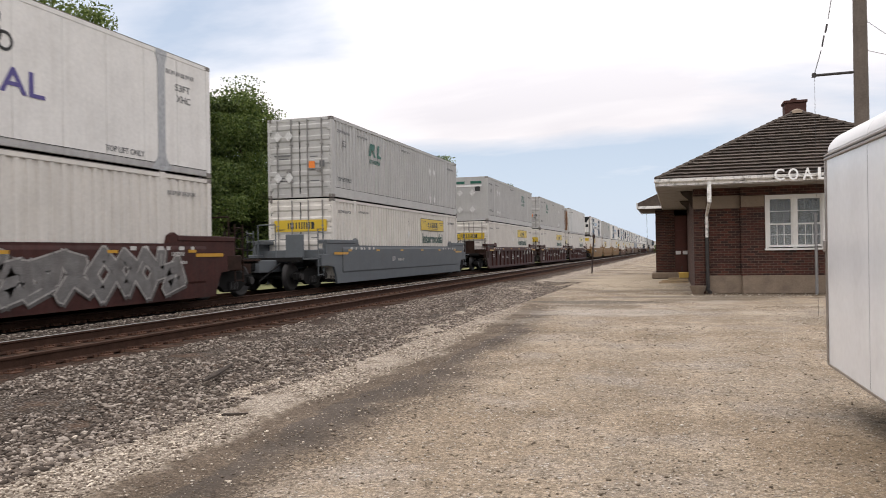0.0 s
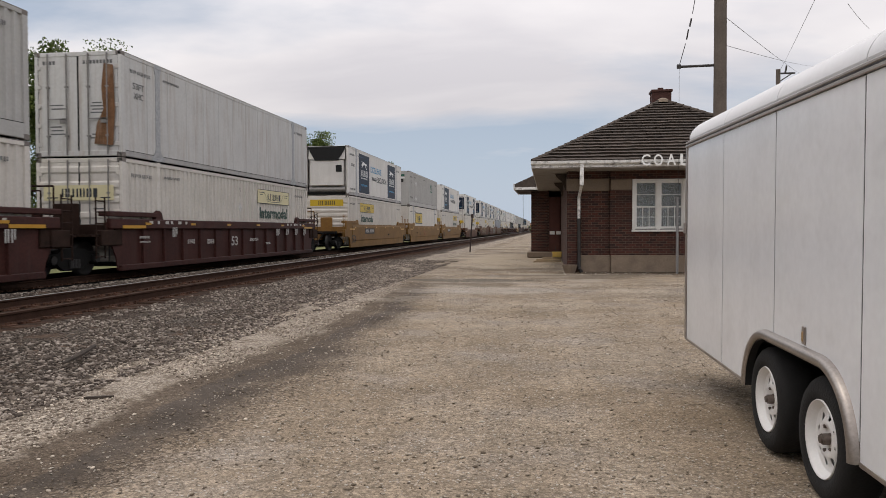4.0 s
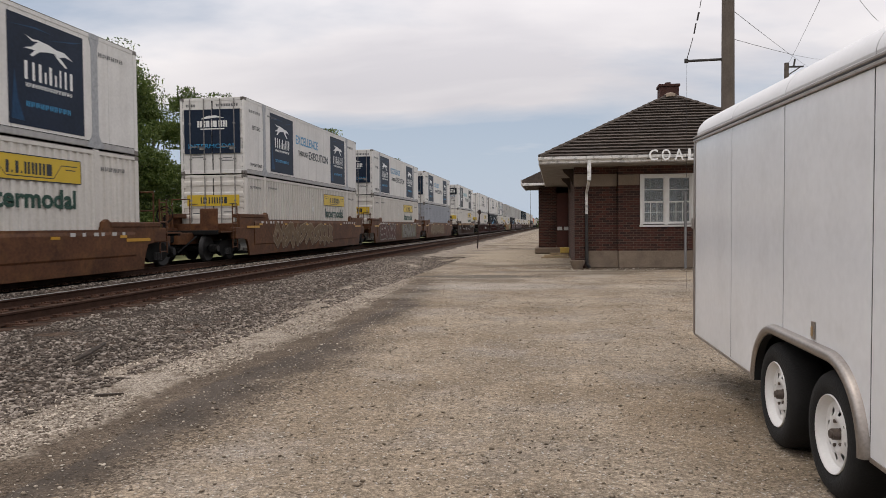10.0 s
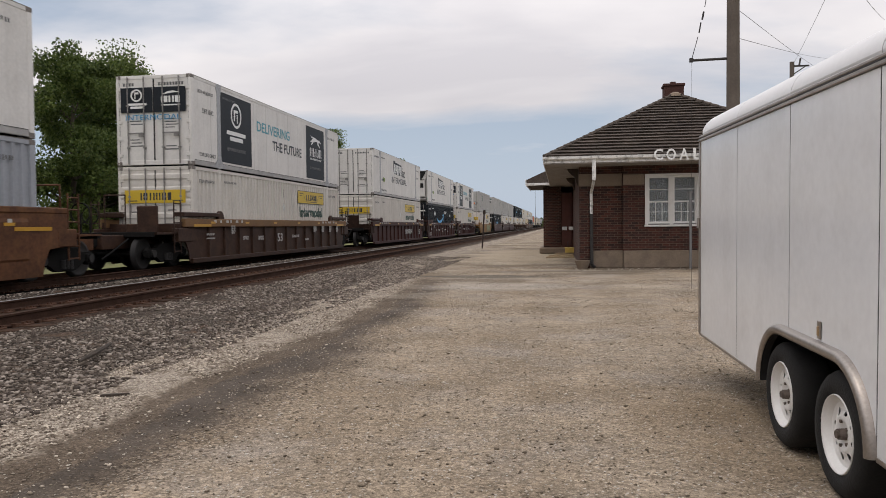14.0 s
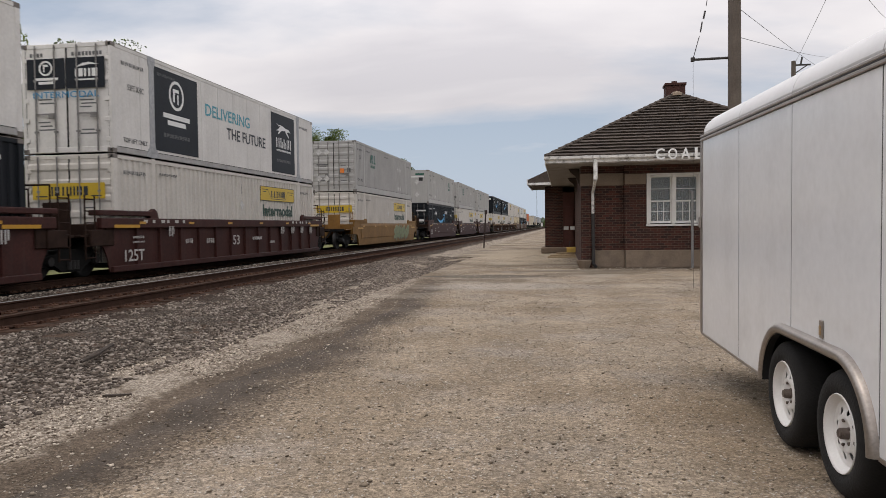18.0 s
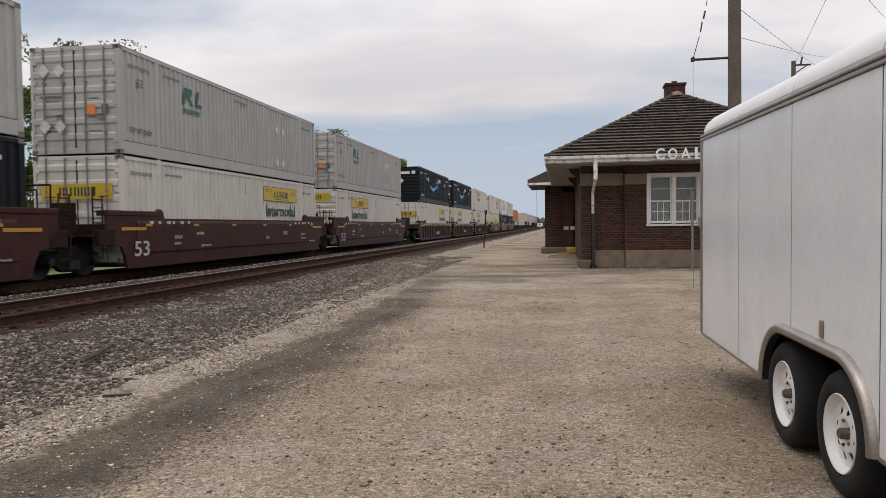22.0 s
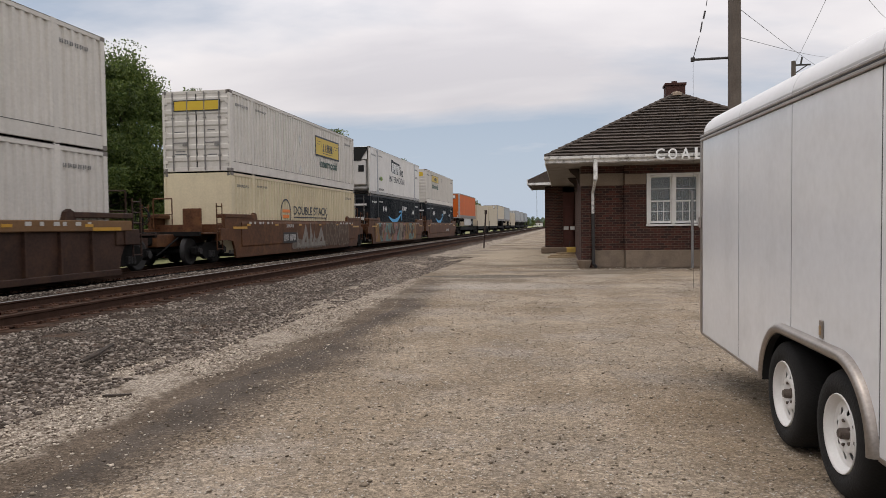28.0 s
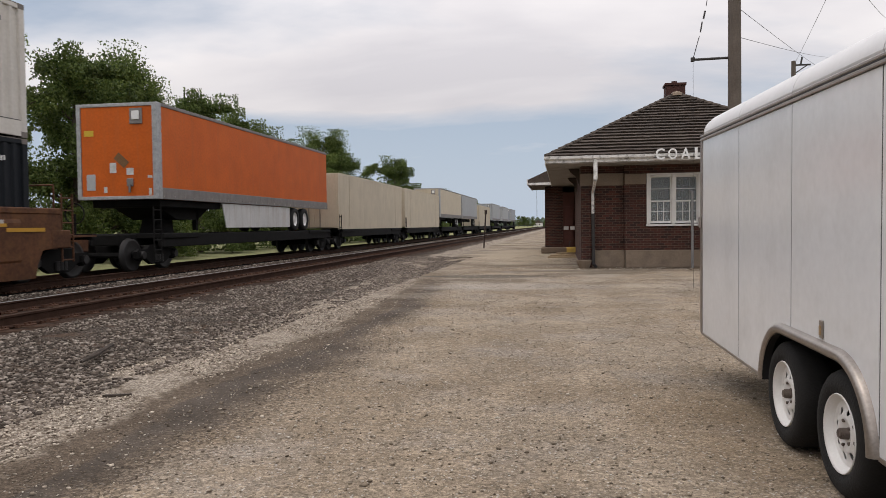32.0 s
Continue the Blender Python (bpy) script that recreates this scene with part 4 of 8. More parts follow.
# ---------------------------------------------------------------- enclosed trailer
ALWHITE = mat("white_trailer_skin", (0.73, 0.737, 0.745), 0.15, 0.0, 0.05, 1.5, 0.10, 0.9, dirt=0.22, dirtcol=(0.42, 0.41, 0.40), spec=0.33)
ALTRIM = mat("brushed_aluminium", (0.34, 0.305, 0.275), 0.38, 0.75, 0.2, 6)
ROOFWHITE = mat("white_trailer_roof", (0.66, 0.66, 0.66), 0.35, 0, 0.04, 2)
RUBBER = mat("tyre_rubber", (0.013, 0.0125, 0.012), 0.9, 0, 0.25, 10, 0.3, 80)
RIMWHITE = mat("white_wheel_paint", (0.72, 0.71, 0.69), 0.45, 0, 0.06, 6, dirt=0.3, dirtcol=(0.3, 0.26, 0.22))
HUBSTEEL = mat("rusty_hub_steel", (0.13, 0.105, 0.09), 0.55, 0.5, 0.3, 20)
# near-black for joints; also puts the shade of wheel wells and gaps into colour
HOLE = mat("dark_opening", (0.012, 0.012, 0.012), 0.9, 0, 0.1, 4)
AMBER = mat("amber_lens", (0.30, 0.20, 0.10), 0.4, 0, 0.2, 30)
trl = thing("cargo_trailer", pose(1.384, 4.579, 0, 0.9, 0, 2.2), "white enclosed tandem-axle cargo trailer parked on the gravel", "trailer")
TB, TT, TF, TE, TW = 0.347, 2.125, 2.79, -3.3, 2.45
AXR, R_T = 0.4346, 0.328


def arch(y):
    """Height of the wheel opening along the trailer's side."""
    a = abs(y) - AXR
    r = 0.395
    if a <= 0:
        return 0.335 + r
    return 0.335 + math.sqrt(max(r * r - a * a, 0)) if a < r else 0


seams = [TF, 1.52, 0.33, -0.87, -2.07, TE]
for y1, y0 in zip(seams, seams[1:]):
    y0, y1 = y0 + .0065, y1 - .0065
    n = 26
    low = [(y0 + (y1 - y0) * i / n) for i in range(n + 1)]
    poly = [(y, max(TB, arch(y))) for y in low] + [(y1, TT), (y0, TT)]
    part("side_skin", MB().prism(poly, "x", 0.0, 0.02), ALWHITE, trl)
    part("side_skin", MB().prism([(y0, TB), (y1, TB), (y1, TT), (y0, TT)], "x", TW - .02, TW), ALWHITE, trl)
for y in seams[1:-1]:
    part("seam", MB().prism([(y - .006, max(TB, arch(y)) + .002), (y + .006, max(TB, arch(y)) + .002), (y + .006, TT), (y - .006, TT)], "x", .0025, .021), HOLE, trl, "dark joint between side sheets")
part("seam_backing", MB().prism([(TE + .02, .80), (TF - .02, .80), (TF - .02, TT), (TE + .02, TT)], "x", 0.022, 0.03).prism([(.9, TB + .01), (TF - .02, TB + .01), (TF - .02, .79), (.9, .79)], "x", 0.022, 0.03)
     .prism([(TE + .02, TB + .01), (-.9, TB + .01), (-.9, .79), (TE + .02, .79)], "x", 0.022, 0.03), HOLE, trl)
part("rear_wall", MB().box(0.0, TW, TF - .02, TF + .02, TB, TT, .008), ALWHITE, trl)
part("front_wall", MB().box(0.0, TW, TE - .02, TE + .02, TB, TT, .008), ALWHITE, trl)
part("floor", MB().box(0.03, TW - .03, TE + .02, -.91, TB, TB + .05).box(.40, TW - .40, -.91, .91, TB, TB + .05).box(0.03, TW - .03, .91, TF - .02, TB, TB + .05), HOLE, trl)
rp = [(0.0, TT + .05)] + [(0.23 - 0.23 * math.cos(a), TT + .05 + 0.195 * math.sin(a)) for a in np.linspace(0.12, math.pi / 2, 26)]
rp = [(0.006, TT + .05)] + rp[1:] + [(TW / 2, TT + .265)] + [(TW - a, c) for a, c in rp[:0:-1]] + [(TW - .006, TT + .05)]
roof_cuts = seams
for y1, y0 in zip(roof_cuts, roof_cuts[1:]):
    part("roof_panel", MB().prism(rp, "y", y0 + .004, min(y1 - .004, TF - .08)), ROOFWHITE, trl)
    part("roof_seam", MB().prism([(a + .004, c - .004) for a, c in rp], "y", y0 - .004, y0 + .004), HOLE, trl, "dark joint between roof panels")
cap = []
for q in np.linspace(0, math.pi / 2, 7):     # rounded rear edge of the roof
    inset, drop = .11 * (1 - math.cos(q)), .11 * math.sin(q)
    cap.append([(min(max(a, .006 + inset), TW - .006 - inset), TF - .08 + drop, max(TT + .05, c - inset)) for a, c in rp])
part("roof_cap", MB().sheet(cap), ROOFWHITE, trl, smooth=True)
part("trim", MB().box(-.016, .0, TE, TF + .01, TT + .002, TT + .022, .004).box(-.014, .0, TE, TF + .01, TT + .034, TT + .052, .004), ALTRIM, trl, "twin aluminium trim strips under the roof edge")
part("trim_channel", MB().box(-.010, .01, TE, TF, TT + .022, TT + .034), PIPE, trl)
part("bottom_rail", MB().box(-.006, .0, .88, TF, TB - .012, TB + .012, .002).box(-.006, .0, TE, -.88, TB - .012, TB + .012, .002), ALTRIM, trl)
part("corner_trim", MB().box(-.008, .03, TF + .02, TF + .028, TB, TT, .002).box(-.008, -.0005, TF - .035, TF + .02, TB, TT, .002), ALTRIM, trl, "aluminium corner strip")
part("door_latch", MB().box(-.03, -.009, TF - .03, TF + .01, 1.33, 1.43, .006), ALTRIM, trl)
for y in (-.455, .455):
    ax = part("axle", MB().cyl((.25, y, R_T), (TW - .25, y, R_T), .04, 10), PIPE, trl)
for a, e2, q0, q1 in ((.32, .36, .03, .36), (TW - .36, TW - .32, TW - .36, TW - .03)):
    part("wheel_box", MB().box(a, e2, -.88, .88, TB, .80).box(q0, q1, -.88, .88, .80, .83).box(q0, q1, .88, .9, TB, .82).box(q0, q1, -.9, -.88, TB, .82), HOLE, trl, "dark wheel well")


def tyre_mesh():
    p = [(.200, .015), (.210, .0), (.25, -.012), (.293, -.006), (.316, .012), (.328, .035), (.328, .165), (.316, .19), (.29, .205), (.205, .205)]
    return MB().ring((0, 0, 0), (1, 0, 0), p, 40).mesh("tyre", RUBBER, True)


def rim_mesh():
    mb = MB()
    nr, ns = 30, 160
    rr = [0.03 + (0.168 - 0.03) * i / (nr - 1) for i in range(nr)]

    def px(r):
        return 0.042 - 0.016 * math.exp(-((r - 0.085) / 0.03) ** 2) - 0.004 * smooth(0.14, 0.168, r)
    vs = [(px(r), r * math.cos(2 * math.pi * j / ns), r * math.sin(2 * math.pi * j / ns)) for r in rr for j in range(ns)]
    fs = []
    for i in range(nr - 1):
        for j in range(ns):
            rm, am = (rr[i] + rr[i + 1]) / 2, 2 * math.pi * (j + .5) / ns
            hole = False
            for k in range(8):
                t = 2 * math.pi * k / 8 + 0.2
                dx, dz = rm * math.cos(am) - .122 * math.cos(t), rm * math.sin(am) - .122 * math.sin(t)
                radial = dx * math.cos(t) + dz * math.sin(t)
                across = -dx * math.sin(t) + dz * math.cos(t)
                hole |= (radial / .0215) ** 2 + (across / .0165) ** 2 < 1
            if not hole:
                fs.append((i * ns + j, i * ns + (j + 1) % ns, (i + 1) * ns + (j + 1) % ns, (i + 1) * ns + j))
    mb.add(vs, fs)
    mb.ring((0, 0, 0), (1, 0, 0), [(.168, .038), (.176, .032), (.182, .014), (.198, .004), (.202, -.006), (.206, .002), (.201, .02), (.18, .20)], 40)
    return mb.mesh("rim", RIMWHITE, True)


TY, RM = tyre_mesh(), rim_mesh()
for y in (-AXR + .025, AXR + .03):
    for x, flip in ((0.004, 0), (TW - .01, 180)):
        wh = part("wheel", MB().ring((0, 0, 0), (1, 0, 0), [(.01, .105), (.176, .105)], 24), HOLE, trl, "trailer wheel", at=pose(x, y, R_T, 0, 0, flip))
        part("tyre", TY, RUBBER, wh)
        part("rim", RM, RIMWHITE, wh, "white painted steel rim with round holes")
        part("hub", MB().cyl((.09, 0, 0), (.006, 0, 0), .032, 16, .029).cyl((.006, 0, 0), (-.006, 0, 0), .021, 16), HUBSTEEL, wh)
        nut = shared("lug_nut", lambda: MB().cyl((.05, 0, 0), (.022, 0, 0), .010, 6).mesh("lug_nut", HUBSTEEL))
        for k in range(5):
            t = 2 * math.pi * k / 5
            part("lug_nut", nut, HUBSTEEL, wh, at=pose(0, .066 * math.cos(t), .066 * math.sin(t)))
# tandem fender: a half-round band bent over both wheels
def bend(r):
    row = [(AXR + r * math.cos(q), .328 + r * math.sin(q)) for q in np.linspace(math.radians(2), math.pi / 2, 14)]
    return row + [(-y, z) for y, z in row[::-1]]


for x0, s in ((0.0, 1), (TW, -1)):
    rows = []
    for r, out in ((.384, .028), (.391, .038), (.406, .045), (.423, .044), (.436, .036), (.443, .022), (.446, -.002)):
        rows.append([(x0 - s * out, y, z) for y, z in bend(r)])
    # the fender's inner face is a separate strip, coloured near-black
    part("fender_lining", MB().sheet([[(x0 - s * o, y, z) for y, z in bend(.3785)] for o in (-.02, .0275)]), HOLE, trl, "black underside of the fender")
    part("fender", MB().sheet(rows), ALTRIM, trl, "aluminium tandem fender", smooth=True)
part("marker_lamp", MB().box(-.014, -.001, -.185, -.160, .80, .855, .004), AMBER, trl, "small amber side lamp")
part("vent", MB().box(-.010, -.001, -.205, -.155, .785, .885, .004), ALTRIM, trl, "small metal vent")

# ---------------------------------------------------------------- poles and wires
POLE = mat("weathered_utility_pole", (0.115, 0.095, 0.078), 0.9, 0, 0.25, 3, 0.5, 25, streak=0.5, dirtcol=(0.07, 0.055, 0.045))
up = thing("utility_pole", pose(3.655, 17.1, 0), "tall weathered wooden utility pole with a steel guy strut", "utility pole")
part("shaft", MB().cyl((0, 0, -.5), (0, 0, 10.5), .155, 16, .115), POLE, up)
part("strut", MB().cyl((-.12, 0, 4.93), (-.86, 0, 4.92), .028, 8).box(-.9, -.82, -.03, .03, 4.88, 4.97, .006), PIPE, up, "steel guy strut")
part("guy_wire", MB().cyl((-.1, 0, 8.9), (-.58, 0, 6.05), .008, 6).cyl((-.72, 0, 5.42), (-.85, 0, 4.95), .008, 6).cyl((-.85, 0, 4.92), (-.86, 0, 0), .003, 6), PIPE, up)
part("guy_insulator", MB().cyl((-.60, 0, 5.95), (-.635, 0, 5.78), .019, 8).cyl((-.66, 0, 5.72), (-.70, 0, 5.5), .015, 8), PIPE, up)
p2 = thing("utility_pole", pose(12.8, 45.2, 0), "distant wooden utility pole with small crossarm hardware", "utility pole")
part("shaft", MB().cyl((0, 0, -.3), (0, 0, 10.35), .15, 12, .12), POLE, p2)
part("bracket", MB().box(0.1, .9, -.05, .05, 10.08, 10.16).cyl((.12, 0, 9.7), (.7, 0, 10.08), .03, 6), PIPE, p2)
part("insulator", MB().cyl((.38, 0, 10.16), (.45, 0, 10.55), .05, 8), PIPE, p2)
WIRE = mat("black_wire", (0.09, 0.09, 0.095), 0.6, 0, 0.1, 4)


def wire(a, e2, sag=0.4, r=0.012):
    a, e2 = Vector(a), Vector(e2)
    side = (e2 - a).cross(Vector((0, 0, 1))).normalized() * r
    up_ = side.cross(e2 - a).normalized() * r
    pts = [a.lerp(e2, i / 14) - Vector((0, 0, sag * 4 * (i / 14) * (1 - i / 14))) for i in range(15)]
    mb = MB().sheet([[p + side * math.cos(q) + up_ * math.sin(q) for q in np.linspace(0, 2 * math.pi, 7)] for p in pts])
    return tagged(part("overhead_wire", mb, WIRE), "thin black overhead wire", "wire", "overhead wires")


wire((3.76, 17.1, 5.95), (19.57, 60.0, 12.2), 0.1, 0.006)
wire((3.76, 17.1, 5.35), (19.76, 60.0, 13.4), 0.1, 0.006)
wire((12.9, 45.2, 10.3), (8.2, 25.0, 8.6), 0.05, 0.008)
wire((9.1, 25.0, 8.3), (14.0, 36.0, 10.2), 0.05, 0.008)

# ---------------------------------------------------------------- train: rail cars
def paint(name, c, **k):
    a = dict(rough=0.62, var=0.10, scale=1.3, streak=0.35, dirtcol=(0.10, 0.085, 0.07), rnd=0.05, spec=0.22)
    a.update(k)
    return mat(name, c, **a)


BROWN = paint("oxide_brown_car_paint", (0.042, 0.0130, 0.0100), var=0.4, streak=0.4, dirtcol=(0.06, 0.04, 0.035))
RUSTBROWN = paint("faded_rust_car_paint", (0.085, 0.035, 0.0155), var=0.5, streak=0.0, dirt=0.8, dirtcol=(0.175, 0.080, 0.030))
DARKRUST = paint("dark_rust_car_paint", (0.038, 0.019, 0.0125), var=0.45, streak=0.0, dirt=0.6, dirtcol=(0.085, 0.042, 0.022))
YELLOWCAR = paint("faded_yellow_car_paint", (0.195, 0.103, 0.028), var=0.28, streak=0.6, dirtcol=(0.16, 0.09, 0.04))
CARGREY = paint("blue_grey_car_paint", (0.105, 0.115, 0.122), var=0.1, streak=0.3)
TANCHORD = paint("tan_chord_paint", (0.165, 0.090, 0.040), var=0.2, streak=0.4)
ENDRUST = mat("dark_rusty_end_frame", (0.026, 0.014, 0.010), 0.8, 0, 0.5, 5, spec=0.12)
UNDER = mat("black_underframe", (0.010, 0.0095, 0.009), 0.85, 0.0, 0.4, 4, spec=0.12)
WHEELSTEEL = mat("wheel_tread_steel", (0.026, 0.024, 0.023), 0.6, 0.3, 0.3, 6)
REFL = mat("yellow_reflector", (0.45, 0.24, 0.025), 0.4, 0, 0.08, 6)
MARKW = mat("white_stencil", (0.44, 0.425, 0.40), 0.6, 0, 0.1, 8)
MARKK = mat("black_stencil", (0.02, 0.02, 0.02), 0.6, 0, 0.1, 8)
REDMARK = mat("faded_red_mark", (0.20, 0.035, 0.012), 0.6, 0, 0.25, 5)
DARKPLATE = mat("black_number_plate", (0.02, 0.018, 0.018), 0.6, 0, 0.1, 8)


def spray(name, c):
    return mat(name, c, 0.6, 0, 0.35, 3.5, streak=0.35, dirtcol=(0.06, 0.035, 0.025), spec=0.2)


SPRAY = {
    "silver": (spray("silver_spray", (0.145, 0.138, 0.132)), spray("pale_grey_spray", (0.30, 0.285, 0.265)), spray("dark_grey_spray", (0.085, 0.078, 0.074))),
    "buff": (spray("buff_spray", (0.15, 0.10, 0.055)), spray("cream_spray", (0.30, 0.24, 0.165)), spray("umber_spray", (0.055, 0.030, 0.020))),
    "tags": (spray("wine_spray", (0.085, 0.036, 0.026)), spray("chalk_spray", (0.31, 0.285, 0.25)), spray("umber_spray", (0.050, 0.030, 0.021)), spray("sage_spray", (0.125, 0.118, 0.070)), spray("dull_silver_spray", (0.185, 0.175, 0.15))),
    "green": (spray("pale_green_spray", (0.20, 0.235, 0.13)), spray("mint_spray", (0.24, 0.28, 0.19)), spray("slate_spray", (0.10, 0.11, 0.11))),
    "white": (spray("ash_spray", (0.155, 0.13, 0.105)), spray("pale_ash_spray", (0.215, 0.195, 0.17)), spray("umber_spray", (0.050, 0.030, 0.021)), spray("mud_spray", (0.085, 0.050, 0.030)), spray("smoke_spray", (0.17, 0.13, 0.095))),
    "wild": (spray("ochre_spray", (0.235, 0.125, 0.035)), spray("teal_spray", (0.135, 0.23, 0.21)), spray("rose_spray", (0.26, 0.13, 0.11)), spray("sand_spray", (0.25, 0.205, 0.15)), spray("umber_spray", (0.055, 0.030, 0.020))),
}


def strokes(mb, x0, x1, y0, y1, z0, z1, letters=0):
    """A line of writing as pairs of thin upright bars."""
    n = letters or max(2, round((y1 - y0) / (.8 * (z1 - z0))))
    c = (y1 - y0) / n
    for i in range(n):
        a = y0 + i * c
        mb.box(x0, x1, a + c * .08, a + c * .32, z0, z1)
        mb.box(x0, x1, a + c * .52, a + c * .76, z0 + (z1 - z0) * (.0, .25, .12)[i % 3], z1)
    return mb


def disc(mb, x, y, z, a, c, tilt, inner=0.0, n=22):
    """A flat ellipse, or an elliptical band, on the car's side."""
    ct, st = math.cos(tilt), math.sin(tilt)
    out = []
    for i in range(n):
        t = 2 * math.pi * i / n
        for k in ((1.0, inner) if inner else (1.0,)):
            u, w = a * k * math.cos(t), c * k * math.sin(t)
            out.append((x, y + u * ct - w * st, z + u * st + w * ct))
    if inner:
        mb.add(out, [(2 * i, 2 * ((i + 1) % n), 2 * ((i + 1) % n) + 1, 2 * i + 1) for i in range(n)])
    else:
        mb.add(out, [tuple(range(n))])


def stroke(mb, x, pts, w):
    """A painted line through points (y, z)."""
    for (y0, z0), (y1, z1) in zip(pts, pts[1:]):
        d = Vector((y1 - y0, z1 - z0))
        if d.length < 1e-4:
            continue
        d.normalize()
        n = Vector((-d.y, d.x)) * w / 2
        e = d * w * .35
        mb.add([(x, y0 - e.x + n.x, z0 - e.y + n.y), (x, y0 - e.x - n.x, z0 - e.y - n.y), (x, y1 + e.x - n.x, z1 + e.y - n.y), (x, y1 + e.x + n.x, z1 + e.y + n.y)], [(0, 1, 2, 3)])


def letter_piece(lay, rg, x, y0, y1, z0, z1, cloud, fill, line, thick):
    """Crowded block shapes with a contrasting outline on a cloud of a third colour."""
    h = z1 - z0
    y = y0 - .2
    while y < y1 + .3:
        for f in (.3, .68):
            disc(lay[cloud], x + .0008 + .0008 * rg.random(), y, z0 + h * f, rg.uniform(.25, .4), h * rg.uniform(.22, .29), rg.uniform(-.2, .2), 0, 14)
        y += .33
    y = y0
    while y < y1:
        w = rg.uniform(.5, .8)
        lo, hi = z0 + thick * .6 + rg.uniform(0, .08) * h, z1 - thick * .6 - rg.uniform(0, .08) * h
        mid = (lo + hi) / 2 + rg.uniform(-.08, .08) * h
        pts = rg.choice((((0, lo), (.15, hi), (.9, mid), (.35, mid), (1, lo)), ((0, hi), (.1, lo), (.5, mid), (.9, lo), (1, hi)), ((.9, hi), (.1, hi), (.05, mid), (.9, mid), (.8, lo), (0, lo)), ((.05, lo), (.45, hi), (.95, lo))))
        lean = rg.uniform(-.25, .05)
        pts = [(y + a * w + lean * (c - lo) / h, c) for a, c in pts]
        d = rg.uniform(0, .0008)
        for n, seg in enumerate(zip(pts, pts[1:])):
            stroke(lay[line], x + .0022 + d + .0003 * n, seg, thick + .11)
            stroke(lay[fill], x + .0052 + d + .0003 * n, seg, thick)
        if rg.random() < .5:
            stroke(lay[line], x + .0078, [pts[0], ((pts[0][0] + pts[1][0]) / 2, (pts[0][1] + pts[1][1]) / 2)], .04)
        y += w + thick * .25


